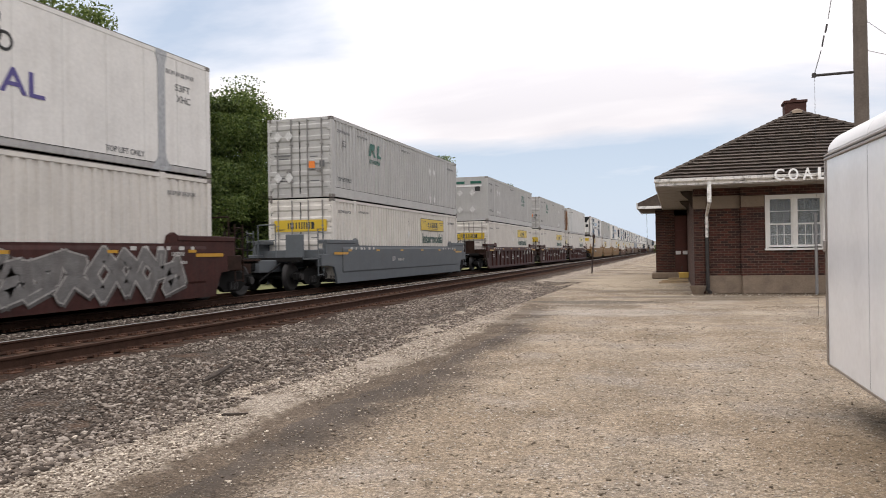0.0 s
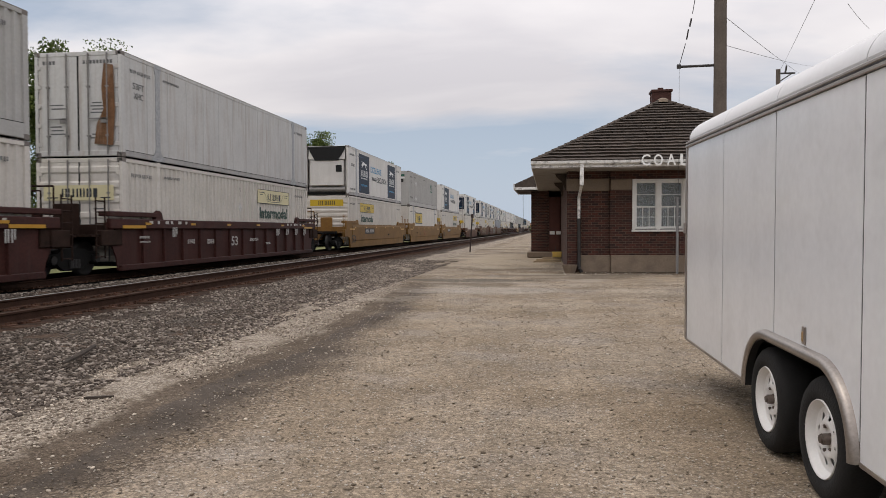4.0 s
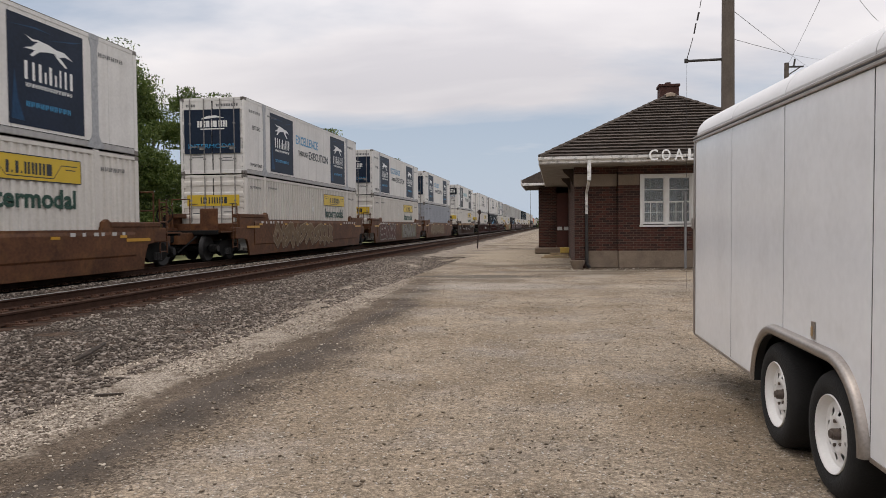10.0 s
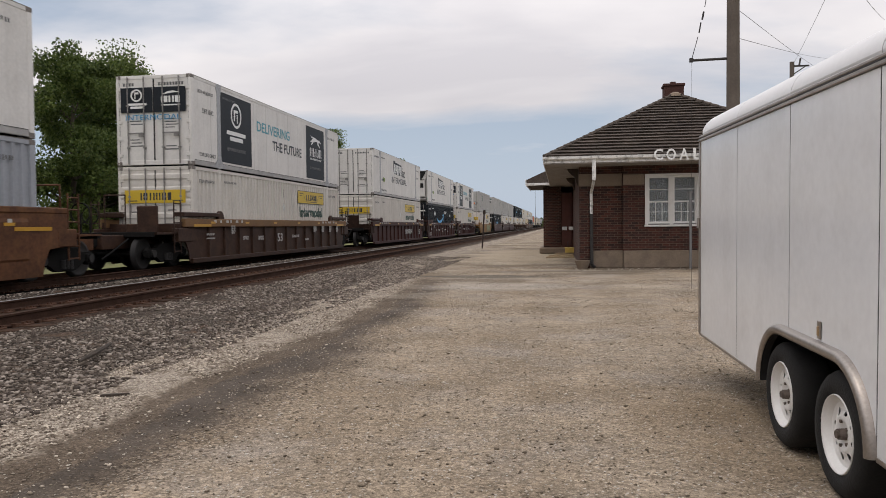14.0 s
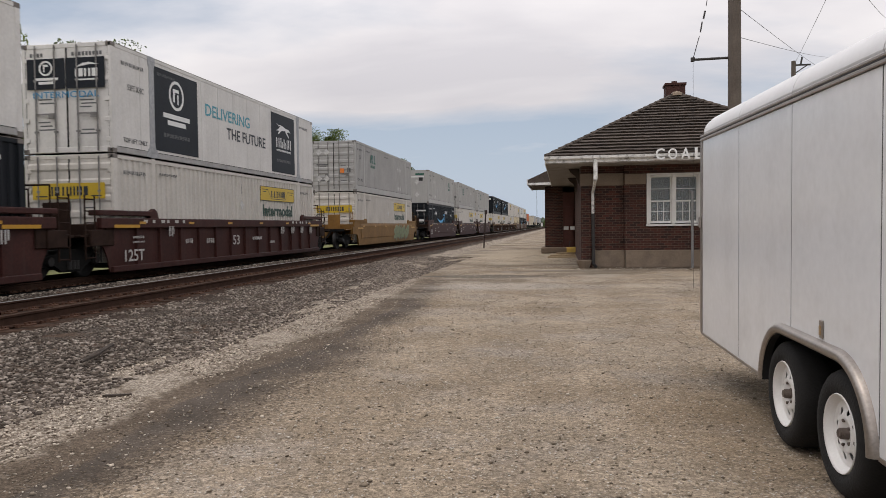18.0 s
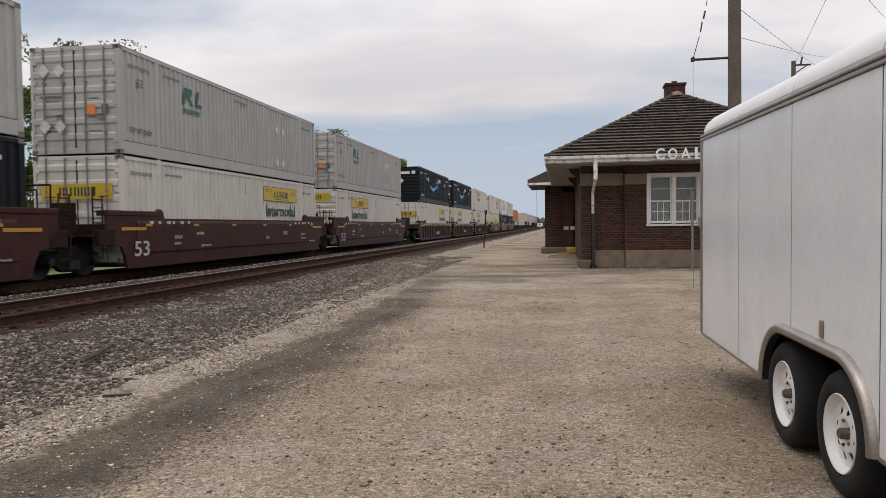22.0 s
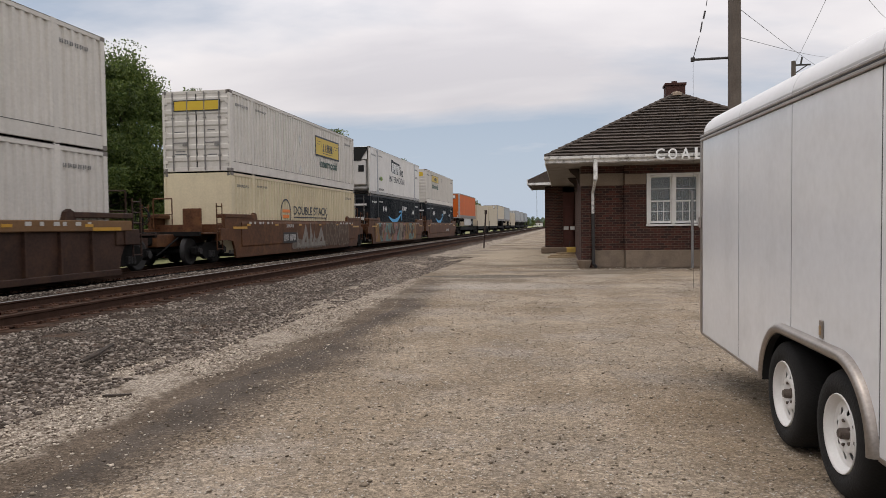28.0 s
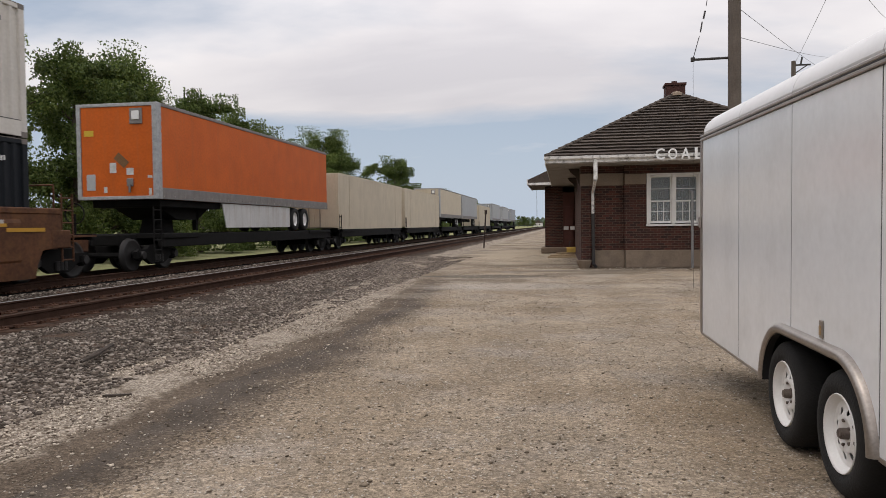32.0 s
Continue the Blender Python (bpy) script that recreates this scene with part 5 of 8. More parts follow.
def graffiti(web, art, low, height, x):
    """Painted pieces on a car's side, in thin layers of one colour each."""
    seed, y0, y1 = {"silver": (1, -7.5, 6.0), "buff": (2, -5.6, 2.4), "tags": (3, -6.6, -2.2), "green": (4, 1.2, 5.8), "white": (5, 2.4, 5.8), "wild": (6, -7.5, 5.2)}[art]
    rg = random.Random(seed)
    cols = SPRAY[art]
    lay = [MB() for _ in cols]
    z0, z1 = low + .10, height - .07
    h = z1 - z0
    y = y0
    if art == "wild":
        while y < y1:
            w = rg.uniform(.45, 1.5)
            k = rg.randrange(4)
            lean = rg.uniform(-.55, .55)
            xx = x + .0012 * k
            lay[k].add([(xx, y, z0), (xx, y + w, z0), (xx, y + w + lean, z1), (xx, y + lean, z1)], [(0, 1, 2, 3)])
            for _ in range(6):
                k = rg.choice((0, 1, 2, 3, 4, 4, 4))
                a, c = y + rg.uniform(0, w), z0 + rg.uniform(.05, h * .6)
                t = rg.uniform(.12, .34)
                xx = x + .0065 + .0012 * k
                q = rg.uniform(-.3, .3)
                lay[k].add([(xx, a, c), (xx, a + t, c + rg.uniform(-.05, .05)), (xx, a + t + q, min(z1, c + rg.uniform(.25, .6))), (xx, a + q * .4, min(z1, c + rg.uniform(.2, .5)))], [(0, 1, 2, 3)])
            stroke(lay[4], x + .014, [(y, z0 + .02), (y + lean, z1 - .02)], .035)
            stroke(lay[3], x + .015, [(y + w * .3, z0 + .1), (y + w * .5, z1 - .1), (y + w * .75, z0 + h * .4)], .03)
            y += w
    elif art in ("tags", "white"):
        if art == "tags":
            letter_piece(lay, rg, x, y0, y1, z0, z1, 2, 0, 1, .27)
            letter_piece(lay, rg, x, .7, 5.5, z0, z1, 3, 4, 2, .24)
        else:
            letter_piece(lay, rg, x, y0, y1, z0, z1, 3, 3, 4, .25)
            # tall pointed strokes over a low smear
            y = -2.0
            while y < 2.0:
                disc(lay[0], x + .0004 * rg.random(), y, z0 + h * .2, rg.uniform(.25, .5), h * .17, rg.uniform(-.3, .3), 0, 12)
                y += .3
            for a, w, tip, top in ((-1.85, .5, -.25, .72), (-1.35, 1.15, .55, .95), (-.15, .75, -.2, 1.0), (.35, .55, -.1, .70), (.75, 1.4, .6, .86)):
                zt = z0 + h * top
                lay[1].add([(x + .003, a, z0 + .12), (x + .003, a + w, z0 + .08), (x + .003, a + w * .55 + tip * .5, z0 + h * top * .6), (x + .003, a + w * .3 + tip * .6, zt)], [(0, 1, 2, 3)])
                lay[3].add([(x + .0045, a + w * .42, z0 + .3), (x + .0045, a + w * .62, z0 + .27), (x + .0045, a + w * .48 + tip * .3, z0 + h * top * .52)], [(0, 1, 2)])
                for _ in range(3):
                    q = a + w * rg.random()
                    lay[0].add([(x + .002, q, z0), (x + .002, q + .09, z0), (x + .002, q + .13, z0 + .3), (x + .002, q - .05, z0 + .3)], [(0, 1, 2, 3)])
    else:
        thick = {"silver": .27, "buff": .22, "green": .21}[art]
        while y < y1:
            w = rg.uniform(.55, .85) * (1.15 if art == "silver" else 1.0)
            g = thick * .6
            lo, hi = z0 + g + rg.uniform(0, .10) * h, z1 - g - rg.uniform(0, .10) * h
            mid = (lo + hi) / 2 + rg.uniform(-.1, .1) * h
            lean = rg.uniform(-.12, .18)
            shapes = (((0, lo), (.45, mid), (.1, hi), (.7, hi - .1), (.5, mid - .1), (.95, lo + .1)), ((.1, hi), (0, mid), (.6, mid + .1), (.3, lo), (.95, lo + .15), (.75, hi - .2)),
                      ((0, mid), (.4, hi), (.9, mid + .05), (.45, lo), (.1, mid - .1)), ((0, lo + .1), (.65, mid - .1), (.1, mid + .2), (.95, hi), (.8, mid)))
            pts = [(y + a * w + lean * (c - lo) / h, c) for a, c in rg.choice(shapes)]
            d = rg.uniform(0, .001)
            for k, wid, off, dx in ((2, thick * 1.45, -.035, 0.0), (1, thick * 1.28, 0, .003), (0, thick, 0, .006)):
                q = [(a - off, c + off) for a, c in pts]
                stroke(lay[k], x + dx + d, q, wid)
                for n, (a, c) in enumerate(q):
                    disc(lay[k], x + dx + d + .0002 * (n + 1), a, c, wid / 2, wid / 2, 0, 0, 14)
            if rg.random() < .6:
                stroke(lay[1], x + .0095, [(pts[0][0], pts[0][1]), (pts[1][0] * .6 + pts[0][0] * .4, pts[1][1] * .6 + pts[0][1] * .4)], .028)
            y += w * .92 + thick * .2
    for mb, m in zip(lay, cols):
        if mb.f:
            yield mb.mesh("graffiti", m)


WHEEL_R, WB = 0.46, 0.89


def wheel_mesh():
    p = [(.06, -.02), (.10, .05), (.16, .045), (.30, .01), (.40, .035), (.455, .045), (.46, -.06), (.485, -.075), (.485, -.095), (.40, -.09), (.3, -.06), (.12, -.07), (.06, -.09)]
    return MB().ring((0, 0, 0), (1, 0, 0), p, 28).mesh("wheel", WHEELSTEEL, True)


def frame_poly():
    return [(-1.10, .36), (-1.12, .56), (-.98, .63), (-.62, .62), (-.42, .74), (.42, .74), (.62, .62), (.98, .63), (1.12, .56), (1.10, .36),
            (.90, .30), (.72, .40), (.42, .22), (.30, .18), (-.30, .18), (-.42, .22), (-.72, .40), (-.90, .30)]


def truck(parent, y):
    t = part("truck", shared("bolster", lambda: MB().box(-1.0, 1.0, -.19, .19, .45, .72, .03).cyl((0, 0, .72), (0, 0, .86), .3, 14).mesh("truck", UNDER)), UNDER, parent, "black two-axle rail truck", at=pose(0, y, 0))
    fm = shared("side_frame", lambda: MB().prism(frame_poly(), "x", -.07, .07).box(-.05, .11, -1.05, -.75, .36, .58, .03).box(-.05, .11, .75, 1.05, .36, .58, .03).mesh("side_frame", UNDER))
    sm = shared("spring", lambda: MB().cyl((0, -.14, .24), (0, -.14, .46), .065, 8).cyl((0, 0, .24), (0, 0, .46), .065, 8).cyl((0, .14, .24), (0, .14, .46), .065, 8).mesh("spring_set", SHADE_STEEL))
    wm = shared("wheel", wheel_mesh)
    am = shared("axle", lambda: MB().cyl((-1.05, 0, 0), (1.05, 0, 0), .08, 10).mesh("axle", UNDER))
    cm = shared("cap", lambda: MB().cyl((0, 0, 0), (.09, 0, 0), .11, 12).mesh("bearing_cap", WHEELSTEEL))
    for s in (-1, 1):
        part("side_frame", fm, UNDER, t, at=pose(s * 1.0, 0, 0))
        part("spring_set", sm, SHADE_STEEL, t, at=pose(s * 1.09, 0, 0))
        for a in (-WB, WB):
            part("wheel", wm, WHEELSTEEL, t, at=pose(s * .755, a, WHEEL_R, 0, 0, 0 if s > 0 else 180))
            part("bearing_cap", cm, WHEELSTEEL, t, at=pose(s * 1.08, a, WHEEL_R, 0, 0, 0 if s > 0 else 180))
    for a in (-WB, WB):
        part("axle", am, UNDER, t, at=pose(0, a, WHEEL_R))
    return t


def ladder_mesh(m):
    mb = MB()
    for y in (-.2, .2):
        mb.cyl((0, y, .45), (0, y, 2.05), .022, 6)
    for i in range(6):
        mb.cyl((0, -.2, .5 + i * .29), (0, .2, .5 + i * .29), .018, 6)
    return mb.mesh("ladder", m)


ART, CPL = 9.925, 11.8      # half lengths at a shared truck and at a coupler


def well_car(u, body, front, back, ribbed=False, height=1.50, low=0.14, chord=None, art="", marks=()):
    """A unit of a well car. u: its middle along the track. front and back: 'art' shares a truck, 'cpl' ends in a coupler."""
    words_ = {"oxide_brown_car_paint": "oxide brown", "faded_rust_car_paint": "faded rust-brown", "dark_rust_car_paint": "dark rust-brown", "faded_yellow_car_paint": "faded yellow", "blue_grey_car_paint": "blue-grey"}[body.name]
    lab = words_ + (" rib-sided" if ribbed else " smooth-sided") + " well car" + (" with graffiti" if art else "") + " on the far track"
    car = thing("well_car", pose(TRAIN_TRACK, u, RAIL_TOP), lab, "rail car", "cars of the train")
    k = (body.name, ribbed, height, low)
    part("floor", shared("floor", lambda: MB().box(-1.3, 1.3, -8.2, 8.2, .20, .292).mesh("floor", UNDER)), UNDER, car)
    lo_y = 8.42 if ribbed else 8.05
    outline = [(-8.95, height + .12), (-8.95, .82), (-lo_y - .25, .74), (-lo_y - .08, .45), (-lo_y, low), (lo_y, low), (lo_y + .08, .45), (lo_y + .25, .74), (8.95, .82), (8.95, height + .12), (6.35, height + .12), (6.1, height), (-6.1, height), (-6.35, height + .12)]
    for s in (-1, 1):
        if ribbed:
            web = part("side_panel", shared(k + ("web",), lambda: MB().prism([(y, min(z, height - .1)) for y, z in outline], "x", 1.30, 1.335).mesh("side_panel", body)), body, car, at=pose(0, 0, 0, 0, 0, 0 if s > 0 else 180))
            rib = shared(k + ("rib",), lambda: MB().prism([(1.335, -.045), (1.335, .045), (1.415, .035), (1.415, -.035)], "z", low + .14, height - .27).mesh("rib", body))
            for i in range(13):
                part("rib", rib, body, web, at=pose(0, -7.2 + i * 1.2, 0))
            part("bottom_sill", shared(k + ("sill",), lambda: MB().box(1.28, 1.425, -8.38, 8.38, low - .02, low + .14, .015).mesh("bottom_sill", body)), body, web)
            cm = chord or body
            part("top_chord", shared(k + ("chord", cm.name), lambda: MB().box(1.29, 1.44, -8.9, 8.9, height - .27, height, .02).mesh("top_chord", cm)), cm, web)
        else:
            web = part("side_panel", shared(k + ("panel",), lambda: MB().prism(outline, "x", 1.335, 1.415).mesh("side_panel", body)), body, car, at=pose(0, 0, 0, 0, 0, 0 if s > 0 else 180))
            part("side_crease", shared(k + ("crease",), lambda: MB().prism([(1.38, low + .30), (1.44, low + .42), (1.44, height - .14), (1.416, height - .06), (1.38, height - .06)], "y", -7.6, 7.6).mesh("side_crease", body)), body, web)
        if art:
            for gm in shared(("graf", art, height, low), lambda: list(graffiti(web, art, low, height, 1.4425))):
                part("graffiti", gm, None, web, "spray-painted graffiti")["kind"] = "stuff"
        eb = shared(k + ("eb",), lambda: MB().box(1.10, 1.44, 6.45, 8.95, height + .06, height + .20, .02)
                    .prism([(6.55, height), (6.1, height), (6.18, height + .2), (6.33, height + .27), (6.48, height + .2)], "x", 1.30, 1.42).mesh("end_block", body))
        eb2 = shared(k + ("eb2",), lambda: MB().box(1.10, 1.44, -8.95, -6.45, height + .06, height + .20, .02)
                     .prism([(-6.55, height), (-6.1, height), (-6.18, height + .2), (-6.33, height + .27), (-6.48, height + .2)], "x", 1.30, 1.42).mesh("end_block", body))
        part("end_block", eb, body, web)
        part("end_block", eb2, body, web)
        wide = shared("wide_reflector", lambda: MB().box(1.4462, 1.4495, -.6, .6, 0, .085).mesh("reflector", REFL))
        dots = shared(("dots", ribbed), lambda: [mb := MB(), [mb.box(1.446, 1.449, -1.1 + i * .42 + .05 * (i % 3), -1.1 + i * .42 + .05 * (i % 3) + (.13 if i % 2 else .2), 0, .09) for i in range(6)], mb.mesh("stencil_line", MARKW)][-1])
        for y in (-7.75, 7.75):
            part("reflector", wide, REFL, web, at=pose(0, y, height - .33 if not ribbed else height - .26))
            if body is not YELLOWCAR:
                part("stencil_line", dots, MARKW, web, at=pose(0, y + (1.9 if y < 0 else -1.9), height - .16 if not ribbed else height - .13))["kind"] = "stuff"
        rf = shared("reflector", lambda: MB().box(1.446, 1.450, -.16, .16, 0, .07).mesh("reflector", REFL))
        for i in range(6):
            part("reflector", rf, REFL, web, at=pose(0, -7.0 + i * 2.8, height - .22 if not ribbed else height - .16))
    for e, s in ((front, -1), (back, 1)):
        half = ART if e == "art" else CPL
        em = ENDRUST if body is BROWN else body
        end = part("end_platform", shared(k + ("end", e), lambda: MB().box(-.35, .35, 8.3, half - .25, .62, 1.02, .02).box(-1.38, 1.38, 8.25, 8.6, .78, 1.35, .02)
                   .box(-1.35, 1.35, 8.6, min(half - .3, 10.4), 1.02, 1.07).box(-1.42, -1.2, 8.6, 9.3, .78, 1.2, .02).box(1.2, 1.42, 8.6, 9.3, .78, 1.2, .02).mesh("end_platform", em)), em, car, at=pose(0, 0, 0, 0, 0, 0 if s > 0 else 180))
        lm = shared(("ladder", em.name), lambda: ladder_mesh(em))
        part("ladder", lm, em, end, at=pose(1.36, 9.25, 0))
        part("ladder", lm, em, end, at=pose(-1.36, 9.25, 0))
        part("hand_rail", shared(("rail", em.name), lambda: MB().cyl((1.2, 9.0, 1.05), (1.2, 9.0, 2.25), .022, 6).cyl((.5, 9.0, 1.05), (.5, 9.0, 2.25), .022, 6).cyl((.5, 9.0, 2.25), (1.2, 9.0, 2.25), .022, 6).cyl((.5, 9.0, 1.7), (1.2, 9.0, 1.7), .018, 6)
             .box(-.6, .1, 8.98, 9.04, 1.07, 1.9, .02).mesh("hand_rail", em)), em, end)
        if e == "cpl":
            part("coupler", shared("coupler", lambda: MB().box(-.12, .12, 10.4, 11.72, .72, .95, .03).box(-.2, .2, 11.45, 11.79, .68, .98, .05).box(-1.25, 1.25, 10.35, 10.5, .95, 1.1, .01).cyl((-.5, 10.5, .9), (-.35, 11.6, .35), .03, 6).mesh("coupler", UNDER)), UNDER, end)
            part("brake_wheel", shared("bwheel", lambda: MB().ring((.9, 10.2, 1.6), (0, 1, 0), [(.24, 0), (.27, .02), (.27, -.02), (.24, 0)], 16).cyl((.9, 10.2, 1.07), (.9, 10.2, 1.6), .03, 6).mesh("brake_wheel", UNDER)), UNDER, end)
            truck(car, s * 9.35)
        elif s > 0:
            truck(car, ART)
    for text, y, z, w, h in marks:
        m = MARKK if body is YELLOWCAR else MARKW
        if text == "bar":
            part("stencil_bar", shared(("bar", w, h, m.name), lambda: strokes(MB(), 0, .003, 0, w, 0, h).mesh("stencil_bar", m)), m, car, at=pose(1.446, y, z))
        elif text == "red":
            part("red_mark", shared(("red", w, h), lambda: MB().box(0, .003, 0, w * .3, h * .75, h).box(0, .003, w * .1, w * .2, 0, h * .75).box(0, .003, w * .38, w * .66, h * .75, h).box(0, .003, w * .47, w * .57, 0, h * .75).prism([(w * .72, 0), (w * .82, 0), (w, h), (w * .9, h)], "x", 0, .003).mesh("red_mark", REDMARK)), REDMARK, car, "faded red company mark", at=pose(1.446, y, z))
        elif text == "plate":
            part("number_plate", shared(("plate", w, h), lambda: MB().box(0, .003, 0, w, 0, h).mesh("number_plate", DARKPLATE)), DARKPLATE, car, at=pose(1.446, y, z))
            part("stencil_bar", shared(("platebar", w, h), lambda: strokes(strokes(MB(), .003, .006, w * .06, w * .40, h * .2, h * .8), .003, .006, w * .48, w * .94, h * .2, h * .8).mesh("stencil_bar", MARKW)), MARKW, car, at=pose(1.446, y, z))
        else:
            part("stencil", words(text, m, w, h), m, car, at=pose(1.446, y, z))
    TRAIN.append((car, u, RAIL_TOP))
    return car


TRAIN = []

# ---------------------------------------------------------------- train: containers
JBWHITE = paint("cream_white_container", (0.58, 0.548, 0.50), streak=0.25, dirtcol=(0.30, 0.24, 0.17))
GREYBOX = paint("light_grey_container", (0.405, 0.397, 0.38), streak=0.2, dirtcol=(0.20, 0.18, 0.16))
COOLWHITE = paint("white_refrigerated_container", (0.64, 0.62, 0.59), streak=0.18, dirtcol=(0.33, 0.29, 0.24))
BLACKBOX = paint("blue_black_container", (0.0090, 0.0112, 0.0145), streak=0.12, dirtcol=(0.05, 0.046, 0.042), rough=0.5, spec=0.15)
CREAM = paint("cream_container", (0.60, 0.52, 0.36), streak=0.2, dirtcol=(0.30, 0.22, 0.12))
GREYSTEEL = paint("grey_steel_container", (0.31, 0.325, 0.35), streak=0.25)
DULLWHITE = paint("stained_white_container", (0.52, 0.515, 0.50), streak=0.5, dirtcol=(0.24, 0.15, 0.08))
NAVY = mat("navy_blue_decal", (0.010, 0.018, 0.036), 0.5, 0, 0.3, 1.0, spec=0.15)
DARKDECAL = mat("charcoal_decal", (0.014, 0.017, 0.022), 0.5, 0, 0.3, 1.0, spec=0.15)
NAVYLIGHT = mat("mid_blue_decal", (0.012, 0.045, 0.10), 0.5, 0, 0.3, 1.0, spec=0.15)
CYAN = mat("cyan_decal", (0.02, 0.22, 0.42), 0.4, 0, 0.05, 4)
TEAL = mat("teal_decal", (0.05, 0.28, 0.34), 0.4, 0, 0.05, 4)
INK = mat("dark_blue_ink", (0.018, 0.022, 0.03), 0.5, 0, 0.05, 4)
GREYINK = mat("grey_ink", (0.12, 0.12, 0.12), 0.6, 0, 0.05, 4)
PALEDECAL = mat("white_decal", (0.70, 0.70, 0.68), 0.5, 0, 0.05, 4)
RUSTSTAIN = mat("running_rust", (0.16, 0.085, 0.045), 0.8, 0, 0.5, 4, streak=0.7, dirtcol=(0.42, 0.36, 0.29), spec=0.1)
WORNWHITE = mat("worn_white_placard", (0.52, 0.515, 0.50), 0.6, 0, 0.35, 9)
JBYELLOW = mat("yellow_decal", (0.54, 0.37, 0.025), 0.45, 0, 0.06, 3)
FADEYELLOW = mat("faded_yellow_decal", (0.62, 0.56, 0.34), 0.5, 0, 0.06, 3)
GREEN = mat("dark_green_ink", (0.012, 0.05, 0.034), 0.5, 0, 0.05, 4)
LOGOGREEN = mat("logo_green", (0.012, 0.095, 0.065), 0.5, 0, 0.05, 4)
LIME_DECAL = mat("lime_green_decal", (0.16, 0.26, 0.03), 0.5, 0, 0.05, 4)
ORANGEDECAL = mat("orange_decal", (0.72, 0.20, 0.03), 0.5, 0, 0.05, 4)
PURPLE = mat("purple_ink", (0.07, 0.055, 0.20), 0.5, 0, 0.05, 4)
SKYBLUE = mat("sky_blue_decal", (0.03, 0.30, 0.58), 0.45, 0, 0.05, 4)
POSTGREY = mat("grey_lift_post", (0.30, 0.305, 0.31), 0.5, 0.2, 0.15, 3)
CHROME = mat("galvanised_lock_rod", (0.21, 0.20, 0.19), 0.55, 0.3, 0.3, 8)

CASTING = mat("weathered_casting_steel", (0.17, 0.15, 0.135), 0.7, 0.1, 0.4, 8)
GREYRAIL = mat("grey_aluminium_rail", (0.36, 0.35, 0.34), 0.55, 0.1, 0.15, 4, streak=0.3, spec=0.2)
GASKET = mat("black_door_gasket", (0.02, 0.019, 0.018), 0.8, 0, 0.2, 8)
GALV = mat("spangled_galvanised_steel", (0.33, 0.335, 0.34), 0.5, 0.2, 0.35, 9)
CL, CW, CH = 16.15, 2.59, 2.896
Y0 = -CL / 2


def corrugated(depth=0.045, period=0.285):
    """A corrugated wall along y, its outer ribs at x = 1.283."""
    n = int((CL - .30) / period)
    p = (CL - .30) / n
    y, row = Y0 + .15, []
    for i in range(n):
        row += [(1.283, y), (1.283, y + p * .30), (1.283 - depth, y + p * .42), (1.283 - depth, y + p * .88)]
        y += p
    row.append((1.283, y))
    return MB().sheet([[(x, q, z) for x, q in row] for z in (.16, CH - .12)])


def flatwall():
    n, row = 13, []
    for i in range(n):
        a, e = Y0 + .15 + (CL - .30) * i / n, Y0 + .15 + (CL - .30) * (i + 1) / n
        row += [(1.268, a), (1.268, a + .004), (1.280, a + .010), (1.280, e - .010), (1.268, e - .004)]
    row.append((1.268, -Y0 - .15))
    return MB().sheet([[(x, q, z) for x, q in row] for z in (.16, CH - .10)])


def door_mesh(body, ribs):
    prof = [(.03, .17), (-.03, .17)]
    for i in range(6 if ribs else 0):
        z = .36 + i * .42
        prof += [(-.03, z), (-.055, z + .05), (-.055, z + .17), (-.03, z + .22)]
    return MB().prism(prof + [(-.03, CH - .12), (.03, CH - .12)], "x", -.583, .583).mesh("door", body)


def sign_marks(w, h):
    """The dark marks on a company sign: a thin frame, a slanted badge outline and bars for the name."""
    mb = MB()
    t = .022
    for z in (0, h - t):
        mb.box(.006, .009, 0, w, z, z + t)
    for y in (0, w - t):
        mb.box(.006, .009, y, y + t, t, h - t)
    for y0, z0, y1, z1 in ((.05, .78, .20, .78), (.20, .78, .30, .16), (.30, .16, .72, .16), (.72, .16, .80, .72), (.80, .72, .96, .72), (.07, .62, .16, .62), (.84, .56, .94, .56)):
        d = Vector((y1 - y0, z1 - z0)).normalized()
        q = Vector((-d.y, d.x)) * .012
        p = [(.0062, y0 * w + q.x, z0 * h + q.y), (.0062, y0 * w - q.x, z0 * h - q.y), (.0062, y1 * w - q.x, z1 * h - q.y), (.0062, y1 * w + q.x, z1 * h + q.y)]
        mb.add(p, [(0, 1, 2, 3)])
    lo, hi = .26 * h, .72 * h
    for q, v, foot in ((.30, .025, 0), (.345, .012, 1), (.38, .025, 0), (.425, .012, 1), (.455, .02, 0), (.485, .02, 0), (.52, .02, 0), (.55, .02, 0), (.585, .02, 0), (.62, .02, 0), (.655, .05, 0)):
        mb.box(.006, .009, q * w, (q + v) * w, lo, lo + .1 * h if foot else hi)
    return mb


def decal(parent, m, y, z, w, h, name="decal", label="", x=1.285):
    """A flat patch on the side that faces the lot: y from the leading end, z from the floor."""
    return part(name, shared(("decal", m.name, round(w, 2), round(h, 2)), lambda: MB().box(0, .004, 0, w, 0, h).mesh(name, m)), m, parent, label, at=pose(x, Y0 + y, z))


def edecal(parent, m, x, z, w, h, name="decal", label="", dy=-.005):
    return part(name, shared(("edecal", m.name, round(w, 2), round(h, 2)), lambda: MB().box(0, w, -.004, 0, 0, h).mesh(name, m)), m, parent, label, at=pose(x, Y0 + dy, z))


def lettering(parent, text, m, y, z, w, h, x=1.286, name="lettering"):
    return part(name, words(text, m, w, h), m, parent, at=pose(x, Y0 + y, z))


